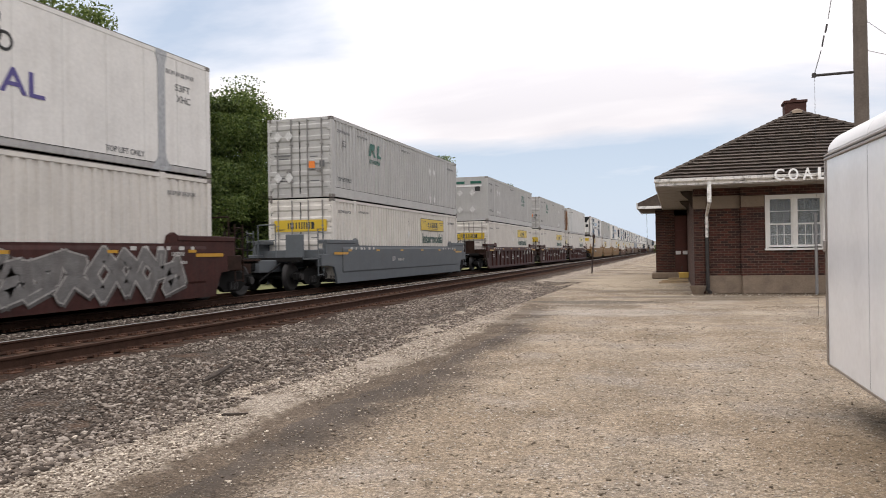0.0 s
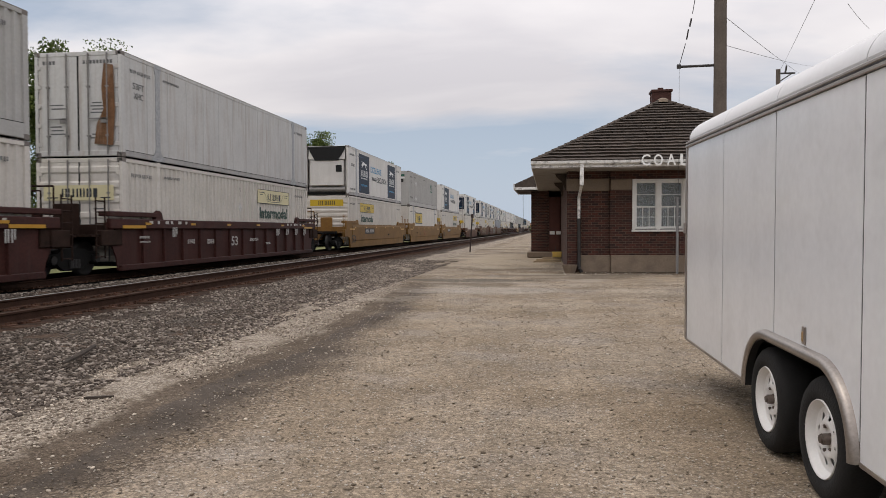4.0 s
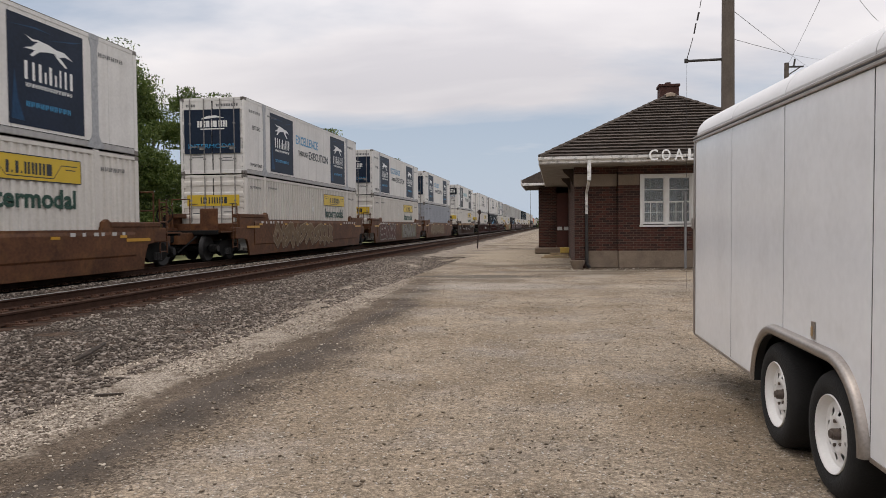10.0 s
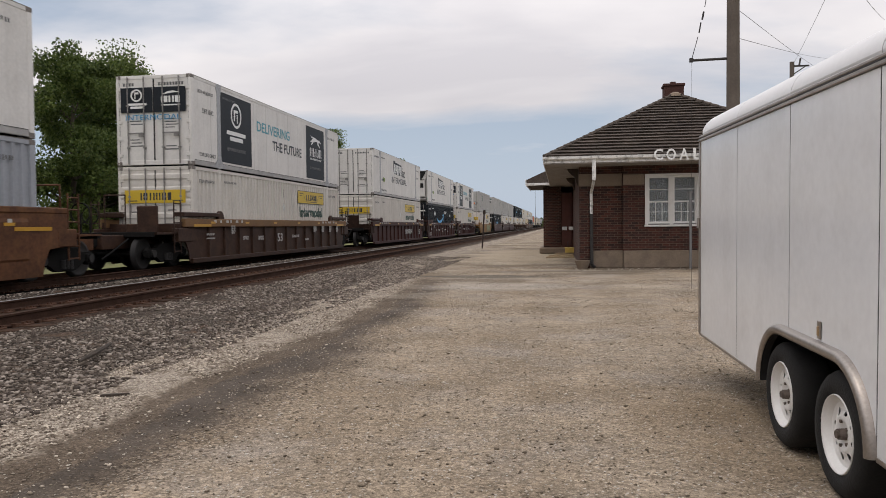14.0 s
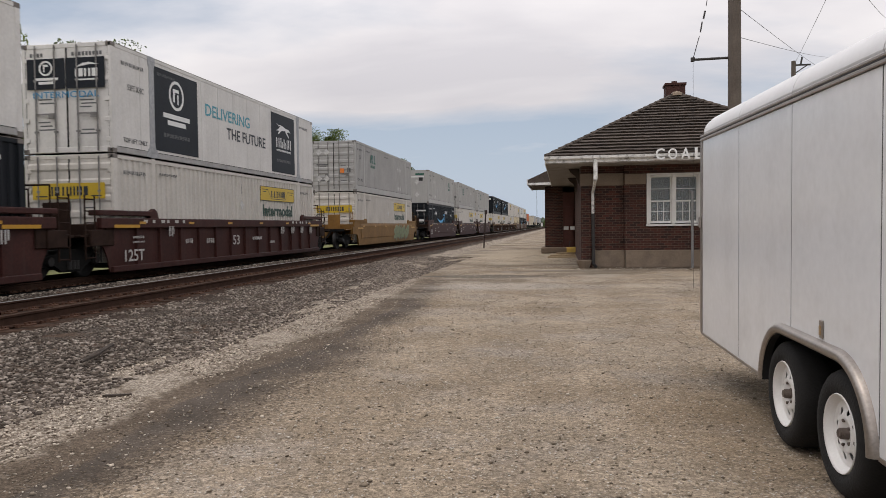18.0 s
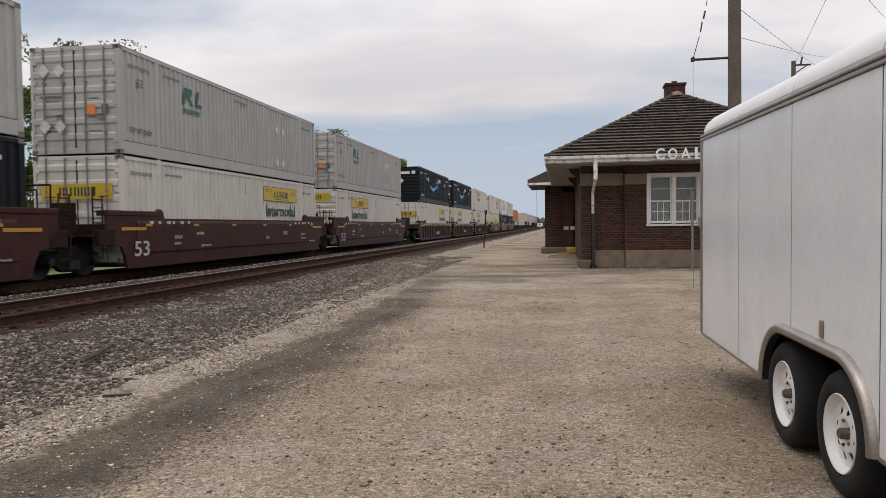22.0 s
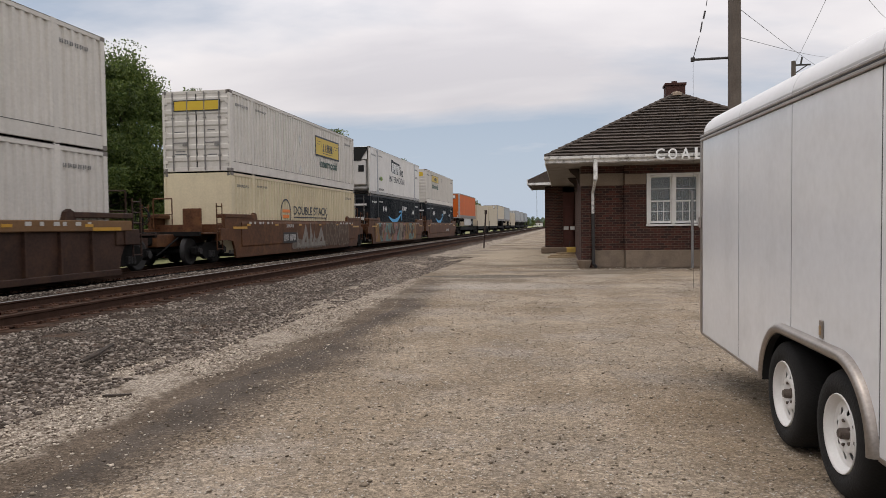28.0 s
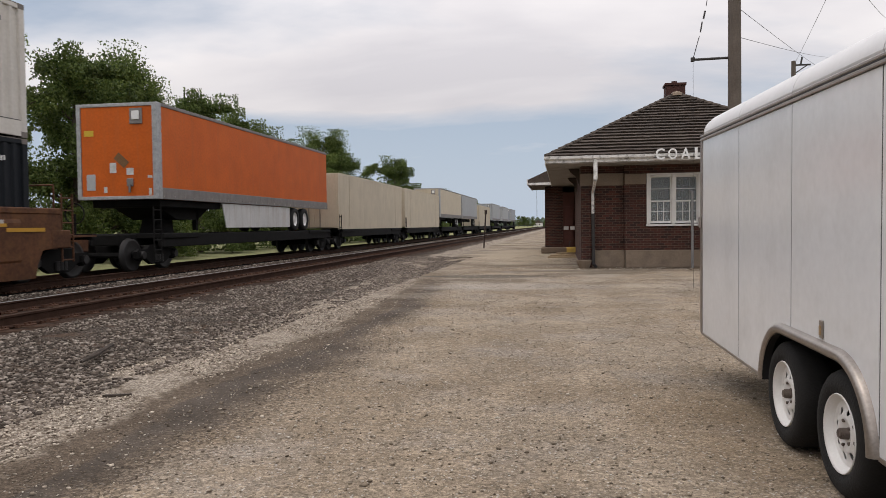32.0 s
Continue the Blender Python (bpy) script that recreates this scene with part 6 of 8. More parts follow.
def small_bars(parent, m, y, z, n=6, w=.13, h=.11, gap=.06):
    part("stencil_line", shared(("bars", m.name, n, w, h), lambda: [mb := MB(), strokes(mb, 0, .003, 0, n * (w + gap), 0, h, n), mb.mesh("stencil_line", m)][2]), m, parent, at=pose(1.286, Y0 + y, z))["kind"] = "stuff"


def swoosh(m):
    """A curved smile that ends in an arrow."""
    mb = MB()
    top, bot = [], []
    n = 20
    for i in range(n + 1):
        t = i / n
        u = t * 4.0
        mid = .62 - 0.62 * math.sin(math.pi * (0.10 + 0.80 * t)) ** 1.0 + 0.16 * t
        th = .03 + .27 * math.sin(math.pi * min(1, t * .92)) ** .9
        top.append((.004, u, mid + th / 2))
        bot.append((.004, u, mid - th / 2))
    mb.sheet([bot, top])
    mb.add([(.004, 3.45, .80), (.004, 4.28, .88), (.004, 4.22, .75), (.004, 3.5, .70)], [(0, 1, 2, 3)])
    mb.add([(.004, 4.28, .88), (.004, 4.20, .12), (.004, 4.08, .20), (.004, 4.14, .78)], [(0, 1, 2, 3)])
    return mb.mesh("smile_logo", m)


def diamond(parent, m, y, z, r=.2, end=False):
    key = ("dia", m.name, r, end)
    me = shared(key, lambda: (MB().prism([(-r, 0), (0, -r * 1.15), (r, 0), (0, r * 1.15)], "y", -.004, 0) if end else MB().prism([(-r, 0), (0, -r * 1.15), (r, 0), (0, r * 1.15)], "x", 0, .004)).mesh("placard", m))
    return part("placard", me, m, parent, at=pose(y, Y0 - .062, z) if end else pose(1.285, Y0 + y, z))


def container(u, z, body, style, end, wall="corr", desc=""):
    """A 53-foot container. end: what its leading end shows: doors, plain or cool (a cooling unit)."""
    nm = {"cream_white_container": "cream-white", "light_grey_container": "light grey", "white_refrigerated_container": "white", "blue_black_container": "blue-black",
          "cream_container": "cream", "grey_steel_container": "blue-grey", "stained_white_container": "stained white"}[body.name]
    lab = nm + (" corrugated" if wall == "corr" else " smooth") + " container" + (" " + desc if desc else "")
    c = thing("shipping_container", pose(TRAIN_TRACK, u, RAIL_TOP + z), lab, "container", "containers on the train")
    b = body.name
    sm = shared(("wall", wall, b), lambda: (corrugated() if wall == "corr" else flatwall()).mesh("side_wall", body))
    part("side_wall", sm, body, c)
    part("side_wall", sm, body, c, at=pose(0, 0, 0, 0, 0, 180))
    part("roof", shared(("roof", b), lambda: MB().box(-1.27, 1.27, Y0 + .05, -Y0 - .05, CH - .05, CH - .015, .01).mesh("roof", body)), body, c)
    part("floor", shared(("cfloor",), lambda: MB().box(-1.25, 1.25, Y0 + .05, -Y0 - .05, .05, .16).mesh("floor", UNDER)), UNDER, c)
    for s in (-1, 1):
        tr = shared(("trail", b), lambda: MB().box(1.235, 1.290, Y0 + .1, -Y0 - .1, CH - .12, CH - .005, .012).mesh("top_rail", body))
        bm_ = body if wall == "corr" else GREYRAIL
        br = shared(("brail", bm_.name, wall), lambda: MB().box(1.225, 1.290, Y0 + .1, -Y0 - .1, .02, .36 if wall == "corr" else .17, .012).mesh("bottom_rail", bm_))
        part("top_rail", tr, body, c, at=pose(0, 0, 0, 0, 0, 0 if s > 0 else 180))
        part("bottom_rail", br, body, c, at=pose(0, 0, 0, 0, 0, 0 if s > 0 else 180))
        part("rail_groove", shared(("groove", wall), lambda: MB().box(1.27, 1.2915, Y0 + .2, -Y0 - .2, .363 if wall == "corr" else .175, .373 if wall == "corr" else .187).mesh("rail_groove", GASKET)), GASKET, c, at=pose(0, 0, 0, 0, 0, 0 if s > 0 else 180))
        part("roof_edge", shared("redge", lambda: MB().box(1.24, 1.2925, Y0 + .2, -Y0 - .2, CH - .018, CH - .001).mesh("roof_edge", CASTING)), CASTING, c, at=pose(0, 0, 0, 0, 0, 0 if s > 0 else 180))
        for y in (-1, 1):
            part("corner_post", shared(("post", b), lambda: MB().box(-.10, .0, -.09, .09, .02, CH, .015).mesh("corner_post", body)), body, c, at=pose(s * 1.294 if s > 0 else -1.194, y * (CL / 2 - .085), 0))
            if wall == "corr":
                part("lift_post", shared(("lift", b), lambda: MB().box(-.04, .0, -.10, .10, .02, CH, .012).box(-.05, .003, -.11, .11, CH - .16, CH + .012, .012).box(-.05, .003, -.11, .11, .0, .13, .012).mesh("lift_post", body)), body, c, at=pose(s * 1.292 if s > 0 else -1.252, y * 6.10, 0))
            else:
                part("lift_post", shared("lift_flared", lambda: MB().prism([(-.36, .02), (.36, .02), (.33, .12), (.16, .30), (.13, .45), (.13, CH - .35), (.20, CH - .16), (.20, CH), (-.20, CH), (-.20, CH - .16), (-.13, CH - .35), (-.13, .45), (-.16, .30), (-.33, .12)], "x", -.03, .0)
                     .box(-.05, .006, -.11, .11, CH - .14, CH + .012, .012).box(-.05, .006, -.11, .11, .0, .12, .012).mesh("lift_post", GALV)), GALV, c, "flared grey lifting post", at=pose(s * 1.294 if s > 0 else -1.264, y * 6.10, 0))
    cast = shared("cast", lambda: MB().box(-.16, .006, -.10, .10, -.008, .13, .012).mesh("corner_casting", CASTING))
    cast2 = shared("cast2", lambda: MB().box(-.16, .006, -.10, .10, CH - .12, CH + .004, .012).mesh("corner_casting", CASTING))
    for s in (-1, 1):
        for y in (-1, 1):
            part("corner_casting", cast2, CASTING, c, at=pose(s * 1.292 if s > 0 else -1.136, y * (CL / 2 - .095), 0))
            part("corner_casting", cast, CASTING, c, at=pose(s * 1.292 if s > 0 else -1.136, y * (CL / 2 - .095), 0))
    # trailing end
    part("end_wall", shared(("back", b), lambda: MB().box(-1.20, 1.20, -Y0 - .06, -Y0 - .02, .02, CH, .005).mesh("end_wall", body)), body, c)
    if end == "doors":
        dm = shared(("door", b, wall), lambda: door_mesh(body, wall == "corr"))
        for s in (-1, 1):
            d = part("door", dm, body, c, at=pose(s * .605, Y0 + .05, 0))
            rod = shared("rod", lambda: MB().cyl((0, -.075, .05), (0, -.075, CH - .05), .022, 8).box(-.05, .05, -.09, -.04, .55, .60).box(-.05, .05, -.09, -.04, 1.9, 1.95).mesh("lock_rod", CHROME))
            for q in (-.28, .28):
                part("lock_rod", rod, CHROME, d, at=pose(q, 0, 0))
            part("lock_handle", shared("handle", lambda: MB().box(-.26, .26, -.11, -.085, 1.02, 1.06).box(.1, .26, -.11, -.085, .92, 1.06).mesh("lock_handle", CHROME)), CHROME, d)
            for i in range(5):
                part("hinge", shared(("hinge", b), lambda: MB().box(-.06, .06, -.06, -.03, -.06, .06, .01).mesh("hinge", body)), body, d, at=pose(s * .56, 0, .35 + i * .53))
            part("gasket", shared("gask", lambda: MB().box(-.600, -.580, -.034, .0, .16, CH - .12).box(.580, .600, -.034, .0, .16, CH - .12).mesh("gasket", GASKET)), GASKET, d)
            dk = GREYINK if body is not BLACKBOX else PALEDECAL
            part("stencil_line", shared(("dst", s, dk.name), lambda: [mb := MB(), [mb.box(-.24 + (i % 2) * .04, .22 - (i % 3) * .06, -.034, -.030, z, z + .035) for i, z in enumerate((.62, .72, .82, 1.32, 1.42) if s < 0 else (.50, .60, 1.20, 1.29, 1.38, 1.47))], [mb.box(-.45 + i * .1, -.38 + i * .1, -.034, -.030, 2.56, 2.66) for i in range(4 if s < 0 else 9)], mb.mesh("stencil_line", dk)][-1]), dk, d)["kind"] = "stuff"
        part("door_gap", shared("dgap", lambda: MB().box(-1.19, 1.19, Y0 + .085, Y0 + .1, .1, CH - .06).mesh("door_gap", HOLE)), HOLE, c)
        part("door_header", shared(("hdr", b), lambda: MB().box(-1.20, 1.20, Y0 + .01, Y0 + .11, CH - .12, CH, .01).mesh("door_header", body)), body, c)
        part("door_sill", shared(("sll", b), lambda: MB().box(-1.20, 1.20, Y0 + .01, Y0 + .11, .02, .17, .01).mesh("door_sill", body)), body, c)
    elif end == "cool":
        part("end_wall", shared(("nose", b), lambda: MB().box(-1.20, 1.20, Y0 + .40, Y0 + .46, .02, CH, .005).mesh("end_wall", body)), body, c)
        cu = part("cooling_unit", shared(("unit", b), lambda: MB().box(-1.02, 1.02, Y0 + .04, Y0 + .39, .55, 2.05, .04).prism([(Y0 + .02, 2.10), (Y0 + .39, 2.10), (Y0 + .39, 2.78), (Y0 + .12, 2.78)], "x", -1.10, 1.10).mesh("cooling_unit", body)), body, c, "white cooling unit")
        part("grille", shared("grille", lambda: MB().prism([(-1.10, 2.80), (1.10, 2.80), (1.05, 2.62), (.70, 2.02), (-.70, 2.02), (-1.05, 2.62)], "y", Y0 - .01, Y0 + .14).box(.55, .9, Y0 + .02, Y0 + .05, 1.35, 1.75).mesh("grille", HOLE)), HOLE, cu, "black air intake")
        part("fuel_tank", shared("tank", lambda: MB().cyl((-1.1, Y0 + .22, .32), (1.1, Y0 + .22, .32), .17, 12).mesh("fuel_tank", CHROME)), CHROME, cu)
        fr = shared(("cage", b), lambda: MB().box(-1.29, -1.23, Y0, Y0 + .06, 0, CH).box(1.23, 1.29, Y0, Y0 + .06, 0, CH).cyl((1.26, Y0 + .05, .7), (1.26, Y0 + .4, .7), .025, 6).cyl((1.26, Y0 + .05, 1.4), (1.26, Y0 + .4, 1.4), .025, 6).cyl((1.26, Y0 + .05, 2.1), (1.26, Y0 + .4, 2.1), .025, 6).mesh("end_cage", body))
        part("end_cage", fr, body, c)
    else:
        prof = [(Y0 + .06, .02), (Y0 + .02, .02)]
        for i in range(9 if wall == "corr" and body not in (GREYBOX, CREAM) else 0):
            q = .3 + i * .27
            prof += [(Y0 + .02, q), (Y0 - .01, q + .03), (Y0 - .01, q + .15), (Y0 + .02, q + .18)]
        fw = MB().prism(prof + [(Y0 + .02, CH), (Y0 + .06, CH)], "x", -1.20, 1.20)
        part("end_wall", shared(("front", b, wall), lambda: fw.mesh("end_wall", body)), body, c)
    dress(c, style, end, body)
    TRAIN.append((c, u, RAIL_TOP + z))
    return c


def dress(c, style, end, body):
    ink = GREYINK if body is not BLACKBOX else PALEDECAL
    small_bars(c, ink, .45, 2.38, 6)
    small_bars(c, ink, 2.3, 2.45, 8, .09, .08, .04)
    small_bars(c, ink, 14.35, 2.38, 6)
    if style in ("jb", "jbf"):
        y0 = 9.80 if end == "doors" else 2.86
        dcl = JBYELLOW if style == "jb" else FADEYELLOW
        k = part("sign_panel", shared(("jbp", style), lambda: MB().box(0, .006, 0, 3.72, 0, .58).mesh("sign_panel", dcl)), dcl, c, "yellow company sign panel", at=pose(1.286, Y0 + y0, 1.97))
        part("sign_writing", shared("jbl", lambda: sign_marks(3.72, .58).mesh("sign_writing", INK)), INK, k)
        lettering(c, "Intermodal", GREEN, y0 + .22, 1.36, 3.28, .46)
        decal(c, GREYINK, y0 - 1.75 if end == "doors" else y0 + 5.6, 2.15, .03, .35)
        diamond(c, WORNWHITE, y0 - 1.75 if end == "doors" else y0 + 5.6, 1.75, .17)
        if end == "doors":
            edecal(c, dcl, -1.05, 1.72, 2.1, .42, "sign_panel", "yellow sign panel across the doors", -.028)
            part("sign_writing", shared("jbe", lambda: [mb := MB(), [mb.box(q, q + w, -.007, -.004, .09, .33) for q, w in ((-.50, .05), (-.40, .04), (-.36, .10), (-.18, .05), (-.06, .05), (.04, .05), (.14, .05), (.24, .05), (.34, .05), (.44, .12))],
                 mb.box(-.95, -.62, -.007, -.004, .06, .09), mb.box(.65, .95, -.007, -.004, .06, .09), mb.mesh("sign_writing", INK)][-1]), INK, c, at=pose(0, Y0 - .029, 1.72))
        elif end == "plain":
            edecal(c, dcl, -1.0, 2.28, 2.0, .38, "sign_panel", "yellow sign panel", -.014)
            part("sign_writing", shared("jbn", lambda: [mb := MB(), [mb.box(q, q + .05, -.007, -.004, .07, .30) for q in (-.50, -.38, -.28, -.12, -.02, .10, .2, .32, .44)], mb.mesh("sign_writing", INK)][-1]), INK, c, at=pose(0, Y0 - .015, 2.28))
    elif style == "jb2":
        decal(c, INK, 2.95, 1.40, 3.68, 1.00, "sign_border")
        k = decal(c, JBYELLOW, 3.03, 1.47, 3.52, .86, "sign_panel", "yellow company sign panel", 1.290)
        part("sign_writing", shared("jb2l", lambda: sign_marks(3.52, .86).mesh("sign_writing", INK)), INK, k)
    elif style == "jbu":     # bordered company sign high on the far half
        decal(c, INK, 9.40, 1.40, 3.86, .97, "sign_border")
        k = decal(c, JBYELLOW, 9.47, 1.46, 3.72, .85, "sign_panel", "yellow company sign panel", 1.290)
        part("sign_writing", shared("jbul", lambda: sign_marks(3.72, .85).mesh("sign_writing", INK)), INK, k)
        lettering(c, "Intermodal", GREEN, 10.05, .90, 2.8, .40)
        for z in (1.9, .55):
            diamond(c, WORNWHITE, 7.3, z, .2)
        if end == "doors":
            edecal(c, INK, -.84, 2.16, 1.78, .40, "sign_border", "", -.026)
            edecal(c, JBYELLOW, -.8, 2.2, 1.7, .32, "sign_panel", "yellow sign panel on the doors", -.031)
    elif style == "grey":
        lg = shared("glogo", lambda: MB().prism([(0, 0), (.20, 0), (.36, .52), (.16, .52)], "x", 0, .004).prism([(.40, .52), (.62, .52), (.66, .40), (.56, .24), (.36, .24), (.30, .40)], "x", 0, .0045)
                    .prism([(.40, .22), (.56, .22), (.74, 0), (.52, 0)], "x", 0, .004).prism([(.84, 0), (1.02, 0), (1.16, .52), (.98, .52), (.90, .30)], "x", 0, .004).prism([(1.04, 0), (1.30, 0), (1.30, .10), (1.06, .12)], "x", 0, .004).mesh("green_logo", LOGOGREEN))
        far = end == "plain"
        yy = 11.55 if far else 3.42
        part("logo", lg, LOGOGREEN, c, "green company mark", at=pose(1.286, Y0 + yy, 1.86))
        part("logo_line", shared("glogo2", lambda: strokes(MB(), 0, .004, .08, 1.22, 0, .17, 8).mesh("logo_line", LOGOGREEN)), LOGOGREEN, c, at=pose(1.286, Y0 + yy, 1.57))
        lettering(c, "TOP LIFT ONLY", GREYINK, .45 if not far else .5, .62, 1.2, .15)
        lettering(c, "53", GREYINK, .9, 1.9, .3, .24)
        for y, z in (((3.0, .66), (3.65, .66), (3.0, 2.0), (3.65, 2.0)) if far else ((11.35, .66), (12.03, .66), (11.35, 2.0), (12.03, 2.0))):
            diamond(c, WORNWHITE, y, z, .19)
        small_bars(c, ink, 7.2, 2.5, 8, .1, .09, .05)
        if far:
            for s in (-1, 1):
                for z in (.75, 1.85):
                    diamond(c, WORNWHITE, s * .42 - .15, z, .2, True)
            edecal(c, LOGOGREEN, -1.0, 2.45, .75, .16)
            edecal(c, LOGOGREEN, .15, 2.45, .75, .16)
            edecal(c, PALEDECAL, -1.0, 2.25, 1.9, .12)
            edecal(c, MARKK, .45, 1.95, .35, .3)
        else:
            for q in (-.85, -.40):
                for z in (.75, 2.25):
                    diamond(c, WORNWHITE, q, z, .17, True)
            edecal(c, ORANGEDECAL, .38, 1.05, .24, .26, dy=-.028)
            edecal(c, GREYINK, -1.0, 1.52, .7, .06, dy=-.028)
            edecal(c, GREYINK, .8, 1.1, .2, .22, dy=-.028)
    elif style in ("kl", "kl1", "kl2", "ff"):
        pm = NAVY if style != "ff" else DARKDECAL
        a, w1, shift = {"kl": (2.62, 2.73, 0), "kl2": (2.10, 2.80, -.36), "kl1": (2.04, 3.90, 1.55), "ff": (2.05, 2.70, 0)}[style]
        panels = [(a, w1)] + ([(11.06, 2.65)] if style != "kl1" else [])
        for y, w in panels:
            p = decal(c, pm, y, .26, w, 2.42, "advert_panel", "dark blue company panel")
            mark = shared(("leap", style), lambda: strokes(MB().prism([(.50, 1.72), (.78, 1.80), (1.05, 1.98), (1.35, 1.96), (1.62, 1.90), (1.92, 1.90), (2.22, 1.76), (1.95, 1.80), (1.72, 1.74), (1.55, 1.80), (1.30, 1.78), (1.02, 1.72), (.80, 1.58), (.72, 1.60), (.88, 1.74)], "x", .004, .008)
                          .prism([(1.55, 1.78), (1.80, 1.72), (2.02, 1.56), (1.94, 1.54), (1.72, 1.66)], "x", .004, .008).prism([(.58, 2.02), (.80, 1.92), (1.08, 1.96), (1.02, 1.99), (.82, 1.97)], "x", .004, .0085)
                          .box(.004, .008, .52, .62, 1.04, 1.45).box(.004, .008, .78, .86, 1.04, 1.45)
                          .box(.004, .008, 1.00, 1.09, 1.04, 1.45).box(.004, .008, 1.20, 1.26, 1.04, 1.30).box(.004, .008, 1.36, 1.45, 1.04, 1.45).box(.004, .008, 1.56, 1.62, 1.04, 1.30)
                          .box(.004, .008, 1.73, 1.79, 1.04, 1.45).box(.004, .008, 2.12, 2.21, 1.04, 1.45).box(.004, .008, 1.92, 1.99, 1.04, 1.45),
                          .004, .007, .55, 2.2, .88, .97, 16).mesh("white_mark", PALEDECAL))
            if style != "ff":
                part("blue_streak", shared("streak", lambda: MB().prism([(.05, 2.16), (.9, 2.26), (1.5, 2.22), (.9, 2.22)], "x", .004, .006).prism([(.08, .12), (.5, .10), (.3, .55), (.2, 1.2)], "x", .004, .006).prism([(1.3, 2.05), (2.3, 2.2), (2.62, 2.30), (2.0, 2.18)], "x", .004, .006).mesh("blue_streak", NAVYLIGHT)), NAVYLIGHT, p)
            disc = shared("disc", lambda: MB().ring((.004, 1.35, 1.75), (1, 0, 0), [(.36, 0), (.36, .004), (.45, .004), (.45, 0)], 24).box(.004, .008, 1.15, 1.25, 1.55, 1.95).box(.004, .008, 1.25, 1.5, 1.85, 1.95).box(.004, .008, 1.4, 1.48, 1.5, 1.8).box(.004, .008, .55, 2.15, 1.02, 1.16).box(.004, .008, .8, 1.9, .82, .96).mesh("white_mark", PALEDECAL))
            part("white_mark", disc if (style == "ff" and y < 5) else mark, PALEDECAL, p)
            part("web_line", shared(("web", style), lambda: strokes(MB(), .004, .007, .55, 2.15, .44, .56, 10).mesh("web_line", CYAN if style != "ff" else GREYINK)), CYAN, p)
        if style == "ff":
            lettering(c, "DELIVERING", TEAL, 5.3, 1.70, 3.6, .40)
            lettering(c, "THE FUTURE", INK, 6.9, 1.10, 3.5, .40)
        else:
            lettering(c, "EXCELLENCE", CYAN, 5.75 + shift, 1.72, 3.2, .40)
            lettering(c, "THROUGH", INK, 6.05 + shift, 1.22, 1.35, .24)
            lettering(c, "EXECUTION", INK, 7.55 + shift, 1.16, 3.0, .38)
        lettering(c, "TOP LIFT ONLY", GREYINK, .5, .32, 1.2, .13)
        lettering(c, "53FT XHC", GREYINK, .75, 1.75, .8, .16)
        if end == "doors":
            for s in (-1, 1):
                edecal(c, pm, -1.12 if s < 0 else .02, .78 if style != "ff" else 1.70, 1.1, 1.67 if style != "ff" else .80, "door_panel", "dark blue door panel", -.026)
            if style == "ff":
                part("white_mark", shared("ffd", lambda: MB().ring((-.57, 0, .30), (0, 1, 0), [(.15, -.008), (.15, -.004), (.20, -.004), (.20, -.008)], 20).box(-.64, -.60, -.008, -.004, .2, .4).box(-.60, -.5, -.008, -.004, .34, .4)
                     .box(-.9, -.22, -.008, -.004, -.02, .05).box(-.78, -.36, -.008, -.004, -.12, -.05).box(.28, .34, -.008, -.004, .05, .26).box(.38, .50, -.008, -.004, .05, .26).box(.54, .60, -.008, -.004, .05, .26).box(.66, .72, -.008, -.004, .05, .26).box(.76, .92, -.008, -.004, .05, .26)
                     .prism([(.3, .30), (.5, .40), (.7, .42), (.95, .36), (.7, .36), (.5, .33)], "y", -.008, -.004).box(.35, .85, -.008, -.004, -.05, -.01).mesh("white_mark", PALEDECAL)), PALEDECAL, c, at=pose(0, Y0 - .028, 1.95))
            else:
                part("white_mark", shared(("kld", style), lambda: [mb := MB(), [mb.box(q, q + w, -.008, -.004, 0, .24) for q, w in ((-.58, .06), (-.49, .10), (-.33, .06), (-.24, .14), (-.03, .06), (.06, .14), (.27, .06), (.36, .06), (.46, .06), (.55, .06))],
                 mb.prism([(-.45, .30), (-.2, .42), (.15, .44), (.5, .34), (.2, .36), (-.05, .33)], "y", -.008, -.004), mb.box(-.45, .5, -.008, -.004, -.09, -.05), mb.mesh("white_mark", PALEDECAL)][-1]), PALEDECAL, c, at=pose(0, Y0 - .028, 1.78 if style != "ff" else 2.02))
            part("lettering", words("INTERMODAL", CYAN, 1.9, .17, "-y"), CYAN, c, at=pose(-.95, Y0 - .032, .98 if style != "ff" else 1.46))
        elif end == "plain":
            edecal(c, NAVY, -.9, 2.2, 1.6, .32, "end_panel", "", -.001)
    elif style == "prime":
        lg = shared("plogo", lambda: MB().prism([(0, .30), (0, 1.08), (.55, 1.08), (.60, 1.0), (2.72, .92), (2.74, .14), (.25, .16)], "x", 0, .003).box(0, .003, 2.86, 3.00, .10, .55).box(0, .003, 2.86, 3.00, .64, .78).box(0, .003, 3.10, 3.22, .10, .55).box(0, .003, 3.34, 3.46, .10, .50).box(0, .003, 3.56, 3.68, .10, .52).box(0, .003, 3.68, 3.88, .10, .2).box(0, .003, 3.68, 3.88, .42, .52).mesh("logo", DARKDECAL))
        p = part("logo", lg, DARKDECAL, c, "dark company mark", at=pose(1.286, Y0 + 5.95, 1.50))
